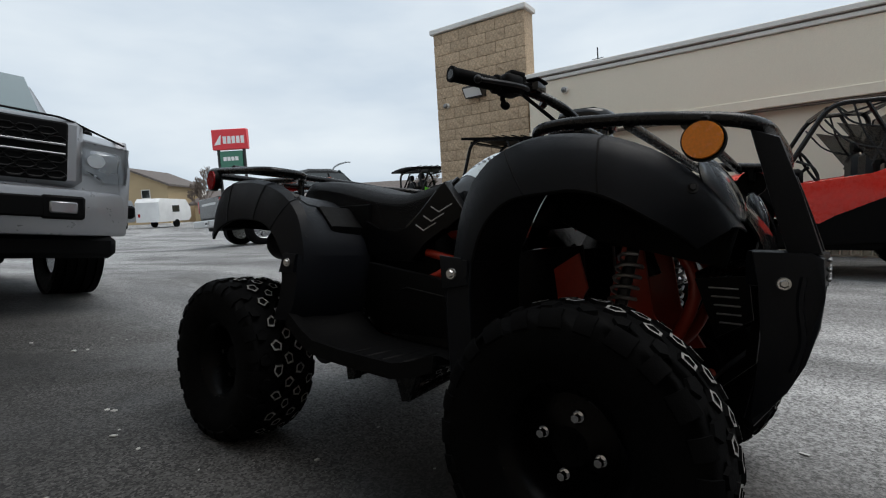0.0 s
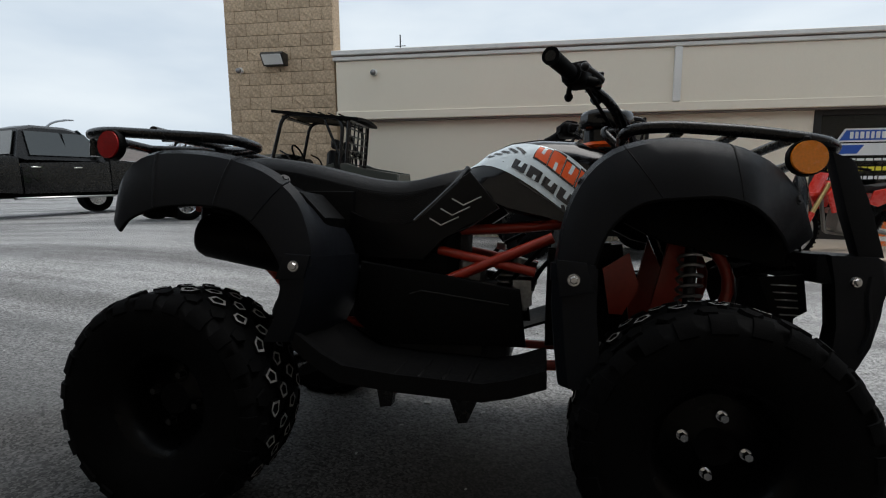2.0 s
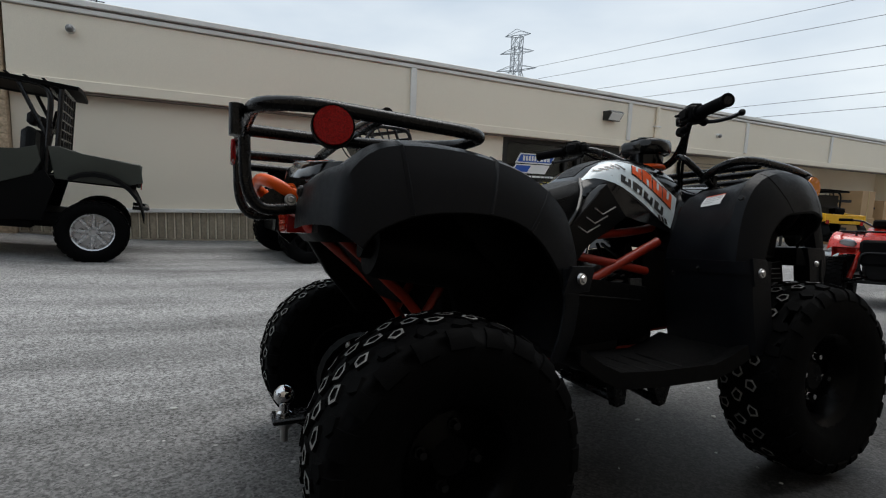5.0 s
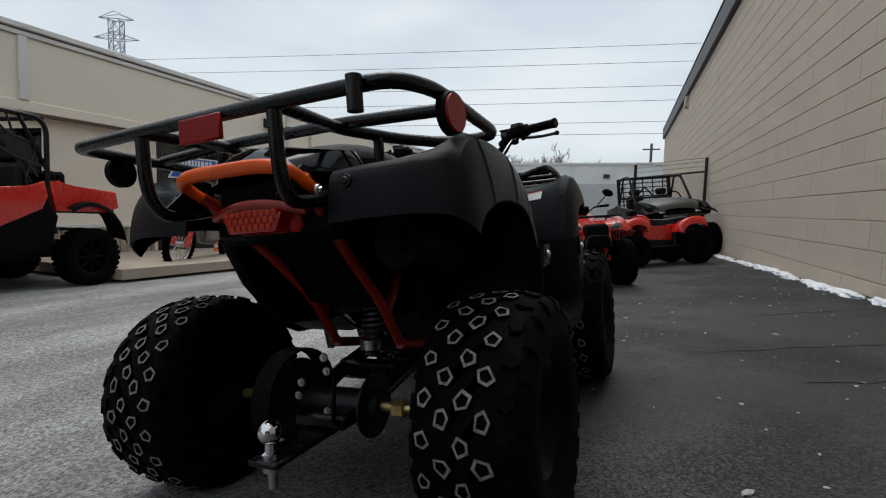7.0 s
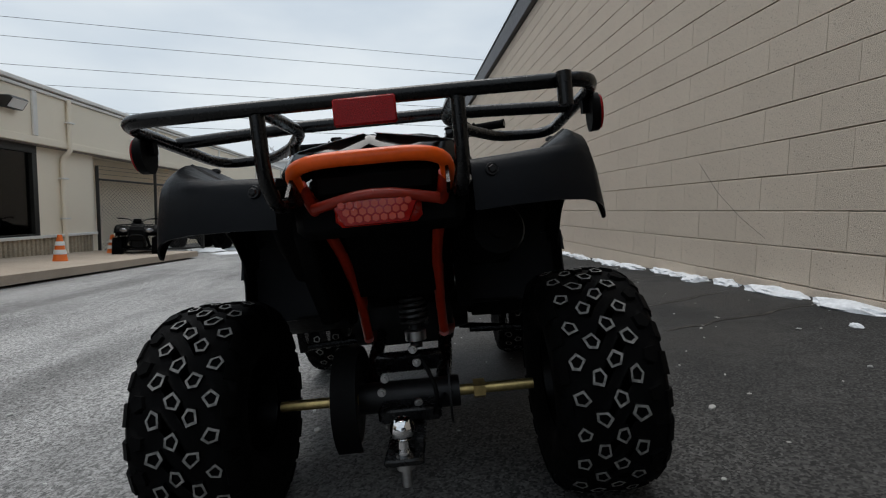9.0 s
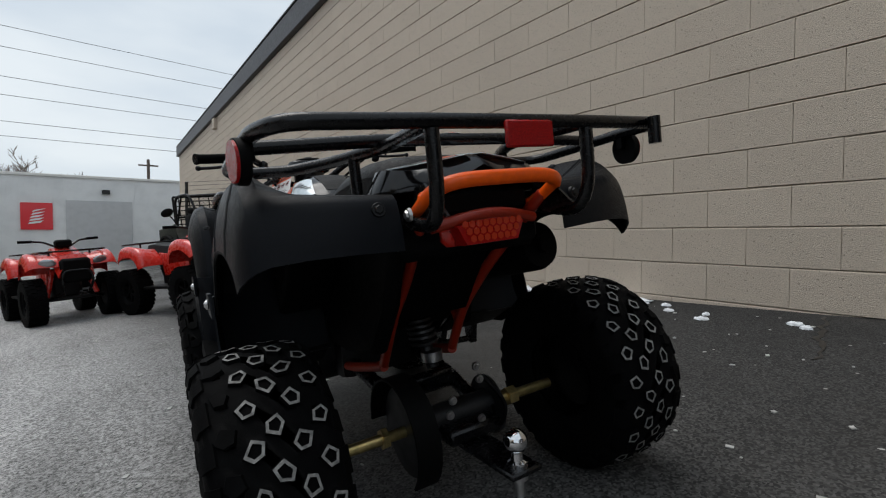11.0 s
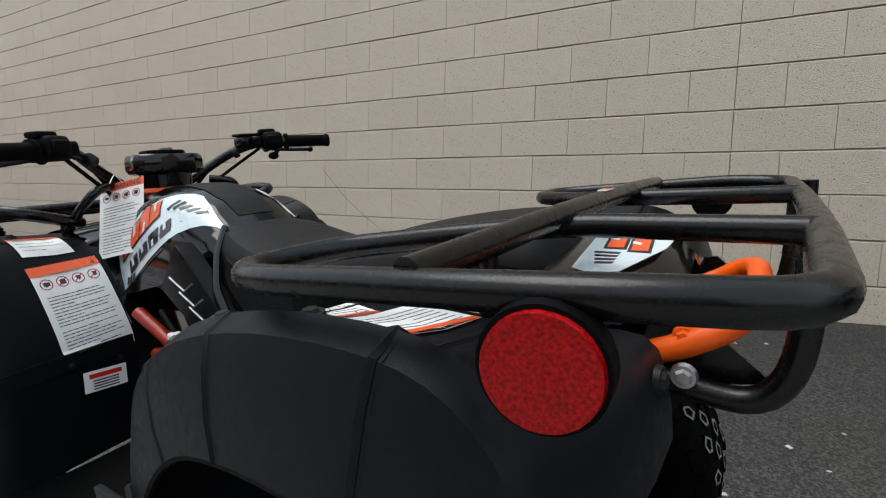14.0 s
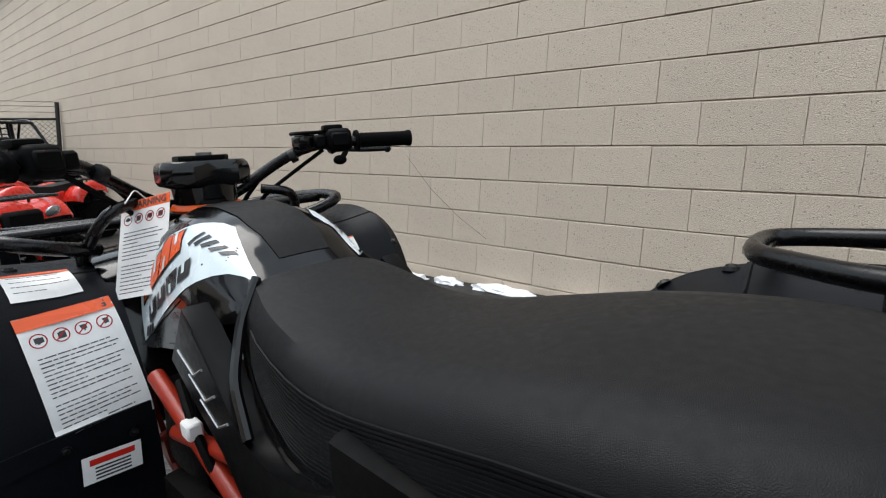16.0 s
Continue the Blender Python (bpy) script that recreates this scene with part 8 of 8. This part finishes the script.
def traffic_cone(x, y, h, lift=0.035):
    t = thing("traffic_cone", "orange traffic cone with pale reflective bands", "traffic cone", on_ground(x, y) @ pose(0, 0, lift), group="traffic cones")
    bm = bmesh.new()
    box(bm, (-0.17, -0.17, 0.0), (0.17, 0.17, 0.03), 0.01)
    part("base", bm, CONE_ORANGE, t)
    bm = bmesh.new()
    spin(bm, [(0.13, 0.03), (0.115, 0.06), (0.03, h), (0.0, h)], "z", 20)
    cn = part("cone", bm, CONE_ORANGE, t)
    for a, b in ((0.42, 0.56), (0.68, 0.80)):
        ra, rb = 0.115 - 0.085 * (a - 0.06 / h), 0.115 - 0.085 * (b - 0.06 / h)
        bm = bmesh.new()
        spin(bm, [(ra + 0.004, a * h), (rb + 0.004, b * h)], "z", 20)
        part("band", thicken(bm, 0.002), PAPER, cn)
    return t


traffic_cone(-5.65, 6.75, 0.55)
traffic_cone(-6.25, 5.35, 0.45)
traffic_cone(-6.1, 9.0, 0.5)

rnd = random.Random(3)
for k, (x, y, z, w, h) in enumerate(((-7.1, 19.6, 0, 1.0, 1.0), (-7.1, 19.6, 1.0, 0.95, 0.9), (-6.9, 21.0, 0, 1.0, 0.95), (-6.95, 21.0, 0.95, 0.8, 0.7), (-6.6, 22.3, 0, 0.9, 0.8))):
    c = thing("cardboard_box", "large brown cardboard carton stacked in the yard", "carton", pose(x, y, gz(x, y) + z, 0, 0, rnd.uniform(-6, 6)), group="cartons in the yard")
    part("carton", new_box((-w / 2, -w / 2, 0), (w / 2, w / 2, h), 0.01), CARD, c)
    part("tape", new_box((w / 2, -0.03, 0.0), (w / 2 + 0.002, 0.03, h)), BRASS, c)
    part("print_bars", new_box((-w * 0.3, -w / 2 - 0.002, h * 0.55), (w * 0.2, -w / 2 - 0.0005, h * 0.65)), INK, c)

# ---- beyond the lot ----
sgn = thing("sign", "tall red and green dealer sign on two dark poles", "sign", pose(-21.56, -34.0, gz(-21.56, -34.0), 0, 0, 125))
zs = 7.75 - gz(-21.56, -34.0)
for x in (-0.98, 0.98):
    part("pole", new_tube([(x, 0, -0.3), (x, 0, zs - 0.6)], 0.12, 10, 0), DARK_FRAME, sgn)
part("red_panel", new_box((-1.36, -0.2, zs - 1.55), (1.36, 0.2, zs), 0.05), SIGN_RED, sgn, "red upper panel")
part("sign_mark", slab(bmesh.new(), [(-1.2, zs - 1.2), (-0.75, zs - 0.55), (-0.62, zs - 0.4), (-0.7, zs - 1.15)], "y", -0.215, -0.205), PAPER, sgn, "white wing shape", smooth=False)
for k in range(5):
    part("sign_bar", new_box((-0.5 + 0.34 * k, -0.215, zs - 1.1), (-0.24 + 0.34 * k, -0.205, zs - 0.55)), PAPER, sgn, smooth=False)
part("green_panel", new_box((-0.88, -0.14, zs - 2.9), (0.88, 0.14, zs - 1.65), 0.04), SIGN_GREEN, sgn, "green lower panel")
bm = bmesh.new()
for k in range(4):
    box(bm, (-0.6 + 0.3 * k, -0.152, zs - 2.4), (-0.36 + 0.3 * k, -0.142, zs - 2.1))
part("green_mark", bm, PAPER, sgn, "white bars in place of a name", smooth=False)


def house(x, y, turn, w, d, h, ridge, label, wall=None):
    t = thing("house", label, "house", pose(x, y, gz(x, y) - 0.3, 0, 0, turn), group="far houses")
    part("wall", new_box((-w / 2, -d / 2, 0), (w / 2, d / 2, h)), wall or BRICK_HOUSE, t, smooth=False)
    bm = bmesh.new()
    slab(bm, [(-w / 2, h), (w / 2, h), (0, h + ridge)], "y", -d / 2, d / 2)
    part("gable", bm, wall or BRICK_HOUSE, t, smooth=False)
    bm = bmesh.new()
    for s in (1, -1):
        slab(bm, [(s * (w / 2 + 0.5), h - 0.25), (0, h + ridge + 0.05), (0, h + ridge + 0.3), (s * (w / 2 + 0.5), h)], "y", -d / 2 - 0.5, d / 2 + 0.5)
    part("roof", bm, ROOF, t, smooth=False)
    for k in (-1, 1):
        for z in (1.0, 3.4):
            wn_ = part("window", new_box((k * w * 0.22 - 0.55, -d / 2 - 0.06, z), (k * w * 0.22 + 0.55, -d / 2 - 0.01, z + 1.1), 0.01), TRIM_WHITE, t, smooth=False)
            part("pane", new_box((k * w * 0.22 - 0.45, -d / 2 - 0.08, z + 0.1), (k * w * 0.22 + 0.45, -d / 2 - 0.065, z + 1.0)), DARK_GLASS_SOLID, wn_, smooth=False)
    return t


house(-30.8, -66.9, 125, 9.5, 9, 5.0, 2.0, "far tan two-storey house with a dark gable roof")
house(-49, -37, 37, 9, 22, 2.7, 1.6, "far low brown house with a wide roof")
house(-61, -24, 25, 9, 18, 2.7, 1.6, "far low tan house behind the lot")
house(-41, -56, 30, 9, 16, 2.7, 1.5, "far low brown house by the street")


def trailer(x, y, turn, label, paint, ln):
    """A small box caravan with a rounded nose."""
    t = thing("trailer", label, "trailer", on_ground(x, y, turn), group="far trailers")
    bm = bmesh.new()
    slab(bm, [(-ln, 0.55), (ln * 0.8, 0.55), (ln, 0.9), (ln * 0.96, 1.8), (ln * 0.7, 2.55), (-ln * 0.85, 2.65), (-ln, 2.3)], "x", -1.15, 1.15, 0.05)
    bd = part("trailer_body", bm, paint, t)
    for s in (1, -1):
        part("trailer_wheel", spin(bmesh.new(), [(0, -0.1), (0.36, -0.1), (0.36, 0.1), (0, 0.1)], "x", 18), RUBBER, t, m=pose(s * 1.1, 0, 0.36))
        part("trailer_window", new_box((s * 1.16, -0.5, 1.4), (s * 1.17, 0.5, 2.0), 0.003), DARK_GLASS_SOLID, bd)
    part("tail_light", new_box((-0.9, -ln - 0.02, 1.0), (-0.7, -ln - 0.005, 1.3)), RED_LENS, t)
    return t


trailer(-18.6, -48.6, 128, "grey caravan parked far behind the lot", GALV, 2.0)
trailer(-22.2, -46.4, 118, "white caravan parked far behind the lot", WHITE_PAINT, 2.3)


def bare_tree(x, y, h, seed, label):
    """A leafless tree: trunk, limbs and many fine twigs."""
    t = thing("tree", label, "tree", pose(x, y, gz(x, y) - 0.1), group="bare trees")
    rnd = random.Random(seed)
    bm = bmesh.new()
    tb = bmesh.new()

    def grow(p, d, ln, r, lev):
        q = p + d * ln * 0.5 + Vector((rnd.uniform(-1, 1), rnd.uniform(-1, 1), 0)) * ln * 0.06
        e = p + d * ln
        tgt = bm if lev < 3 else tb
        n = 6 if lev < 2 else 3
        cyl(tgt, p, q, r, r * 0.85, n, False)
        cyl(tgt, q, e, r * 0.85, r * 0.62, n, False)
        if lev >= 5:
            return
        for k in range(rnd.choice((3, 3, 4)) if lev else 5):
            side = Vector((rnd.uniform(-1, 1), rnd.uniform(-1, 1), rnd.uniform(-0.1, 0.5))).normalized()
            nd = (d * rnd.uniform(0.45, 0.9) + side * rnd.uniform(0.45, 0.85) + Vector((0, 0, 0.15))).normalized()
            st = p + d * ln * rnd.uniform(0.55, 1.0)
            grow(st, nd, ln * rnd.uniform(0.55, 0.78), max(0.026, r * 0.55), lev + 1)

    grow(Vector((0, 0, 0)), Vector((0, 0, 1)), h * 0.36, h * 0.022, 0)
    part("trunk", bm, BARK, t)
    tagged(part("twigs", tb, BARK, t), kind="stuff")
    return t


bare_tree(-22.0, -39.0, 5.8, 1, "bare winter tree beside the sign")
bare_tree(-38.4, -46.3, 7.0, 2, "bare winter tree across the street")
bare_tree(-47.2, -34.4, 6.4, 3, "bare winter tree far behind the lot")
bare_tree(-19, -62, 7, 4, "bare winter tree behind the houses")
bare_tree(-9, 62, 11, 5, "bare winter tree beyond the end building")
bare_tree(-14, 66, 11, 6, "bare winter tree beyond the end building")
bare_tree(-4, 68, 10, 7, "bare winter tree beyond the end building")

# street lamp
sl = thing("street_lamp", "thin far street lamp with a curved arm", "street lamp", pose(-39.2, -41.7, gz(-39.2, -41.7)))
part("pole", new_tube([(0, 0, 0), (0, 0, 5.6), (-0.4, 0.5, 6.1), (-1.0, 1.3, 6.3)], 0.09, 8, 0.5), GALV, sl)
part("lamp_head", new_box((-1.35, 1.2, 6.24), (-0.9, 1.7, 6.34), 0.02), GALV, sl)

# pylon and lines
py = thing("pylon", "grey steel lattice pylon far behind the shop", "pylon", pose(-92, 67.5, -1.3, 0, 0, 30) @ Matrix.Scale(0.615, 4))
bm = bmesh.new()
legs = [(1, 1), (1, -1), (-1, -1), (-1, 1)]
def leg_at(k, z):
    wd = 6.0 * (1 - z / 62) + 1.1 if z < 46 else 1.6
    return Vector((legs[k][0] * wd, legs[k][1] * wd, z))
lv = [0, 10, 19, 27, 34, 40, 46, 50, 54, 58]
for a, b in zip(lv, lv[1:]):
    for k in range(4):
        tube(bm, [leg_at(k, a), leg_at(k, b)], 0.16, 4, 0)
        tube(bm, [leg_at(k, a), leg_at((k + 1) % 4, b)], 0.10, 4, 0)
        tube(bm, [leg_at((k + 1) % 4, a), leg_at(k, b)], 0.10, 4, 0)
        tube(bm, [leg_at(k, b), leg_at((k + 1) % 4, b)], 0.10, 4, 0)
part("lattice", bm, GALV, py)
for z, L in ((46, 8), (52, 6.5), (58, 5)):
    for s in (1, -1):
        ar = bmesh.new()
        for q in (1.4, -1.4):
            tube(ar, [(0, q, z), (s * L, 0, z + 0.4)], 0.12, 4, 0)
            tube(ar, [(0, q, z + 2.2), (s * L, 0, z + 0.4)], 0.10, 4, 0)
        part("cross_arm", ar, GALV, py)
WIRE = mat("far_wire", (0.07, 0.075, 0.08), 0.6)
for k, (zw, turn) in enumerate(((24.6, -9), (22.2, -9), (18.8, -8), (16.7, -6), (13.7, -4), (12.0, -4))):
    nx_, ny_ = math.sin(radians(turn)), math.cos(radians(turn))
    pts_ = [(75 * nx_ + u * ny_, 75 * ny_ - u * nx_, zw + 0.8 * (u / 100) ** 2) for u in range(-150, 171, 16)]
    part("power_line", new_tube(pts_, 0.032, 5, 0), WIRE, py, "thin dark power line", m=py.matrix_basis.inverted())
up = thing("utility_pole", "far wooden utility pole beyond the yard", "utility pole", pose(3.0, 58, gz(3, 58)))
part("pole", new_tube([(0, 0, 0), (0, 0, 9)], 0.14, 8, 0), BARK, up)
part("cross_arm", new_box((-0.9, -0.06, 8.3), (0.9, 0.06, 8.45)), BARK, up)

# ---- blocks of the wall and the tower, last ----
def block_mesh(name, ln, h, depth, material, rough=0.0, seed=0):
    """A block face: bevelled, its back open, lying along y with its face to -x."""
    bm = bmesh.new()
    if rough > 0:
        rnd_ = random.Random(seed)
        n, k = 5, 3
        grid = [[bm.verts.new((-depth - (rnd_.uniform(-1, 1) * rough if 0 < i < n and 0 < j < k else -0.006), ln * i / n, h * j / k)) for j in range(k + 1)] for i in range(n + 1)]
        for i in range(n):
            for j in range(k):
                bm.faces.new((grid[i][j], grid[i][j + 1], grid[i + 1][j + 1], grid[i + 1][j]))
        ring = [grid[i][0] for i in range(n + 1)] + [grid[n][j] for j in range(1, k + 1)] + [grid[i][k] for i in range(n - 1, -1, -1)] + [grid[0][j] for j in range(k - 1, 0, -1)]
        back = [bm.verts.new((0.0, v.co.y, v.co.z)) for v in ring]
        for i in range(len(ring)):
            bm.faces.new((ring[i], ring[(i + 1) % len(ring)], back[(i + 1) % len(ring)], back[i]))
    else:
        # a worn, rounded top arris over a sharp lower edge
        rings = [[(x, y0, z0), (x, ln - y0, z0), (x, ln - y0, h - z1), (x, y0, h - z1)] for x, y0, z0, z1 in ((0.0, 0.0, 0.0, 0.0), (-depth + 0.0055, 0.0, 0.0, 0.0), (-depth + 0.0016, 0.0004, 0.0006, 0.0028), (-depth, 0.0012, 0.0012, 0.0065))]
        vs = [[bm.verts.new(p) for p in r] for r in rings]
        for a, c in zip(vs, vs[1:]):
            for j in range(4):
                bm.faces.new((a[j], a[(j + 1) % 4], c[(j + 1) % 4], c[j]))
        bm.faces.new(vs[-1])
    bmesh.ops.recalc_face_normals(bm, faces=bm.faces)
    me = bpy.data.meshes.new(name)
    bm.to_mesh(me)
    bm.free()
    me.materials.append(material)
    return me


J, JV = 0.0055, 0.0013   # bed and upright joints
rnd = random.Random(8)
whole = block_mesh("block", BL - JV, CH - J, 0.012, BLOCK_TAN)
half_b = block_mesh("half_block", BL / 2 - JV, CH - J, 0.012, BLOCK_TAN)
NEAR_Y0, NEAR_Y1 = -1.75, 5.1
verts, faces = [], []
wv = [tuple(v.co) for v in whole.vertices]
wf = [tuple(p.vertices) for p in whole.polygons]
hv = [tuple(v.co) for v in half_b.vertices]
hf = [tuple(p.vertices) for p in half_b.polygons]
count = 0
for row in range(-8, 20):
    z = JZ + row * CH
    if z > WALL_TOP - 0.05:
        break
    for side in (1, -1):
        # rows start at the straight joint and run both ways; every other row begins with a half block
        y, first = JY + side * 0.0006, True
        while (y < WALL_END - 0.1) if side > 0 else (y > WALL_BACK + 0.1):
            short = first and row % 2 != 0
            ln = BL / 2 if short else BL
            y0 = y if side > 0 else y - ln
            first = False
            y += side * ln
            if y0 + ln > WALL_END or y0 < WALL_BACK or z + CH < gz(WX, y0) - 0.05:
                continue
            jx, jz = rnd.uniform(-0.0009, 0.0009), rnd.uniform(-0.0014, 0.0014)
            top_cut = min(1.0, (WALL_TOP - 0.03 - z) / (CH - J))
            if NEAR_Y0 < y0 < NEAR_Y1 - ln and 0 <= row < 18 and count < 300:
                ob = new("block", half_b if short else whole)
                ob.parent = block_wall
                ob.matrix_basis = pose(WX + 0.0088 + jx, y0 + JV / 2, z + J / 2 + jz)
                count += 1
            else:
                n0 = len(verts)
                for vx, vy, vz in (hv if short else wv):
                    verts.append((WX + 0.0088 + vx + jx, y0 + JV / 2 + vy, z + J / 2 + vz * top_cut + jz))
                faces += [tuple(i + n0 for i in f) for f in (hf if short else wf)]
me = bpy.data.meshes.new("far_blocks")
me.from_pydata(verts, [], faces)
me.materials.append(BLOCK_TAN_FAR)
fb = new("far_blocks", me)
fb.parent = block_wall
tagged(fb, kind="stuff")

# split-face blocks of the tower, four rough shapes in turn
shapes = [block_mesh("split_block", 0.378 - 0.008, 0.2 - 0.008, 0.035, SPLIT_TAN, 0.012, k) for k in range(4)]
halves = [block_mesh("split_half", 0.189 - 0.008, 0.2 - 0.008, 0.035, SPLIT_TAN, 0.012, k) for k in range(2)]
for row in range(22):
    z = -0.38 + row * 0.2
    y, first = -4.62, True
    while y < -2.735:
        short = (first and row % 2) or y + 0.378 > -2.72
        ob = new("split_block", rnd.choice(halves) if short else rnd.choice(shapes))
        ob.parent = tower
        ob.matrix_basis = pose(TX - 0.03, y + 0.004 + (0.189 if short else 0.378) - 0.008, z + 0.004) @ Matrix.Rotation(math.pi, 4, "Z")
        first = False
        y += 0.189 if short else 0.378
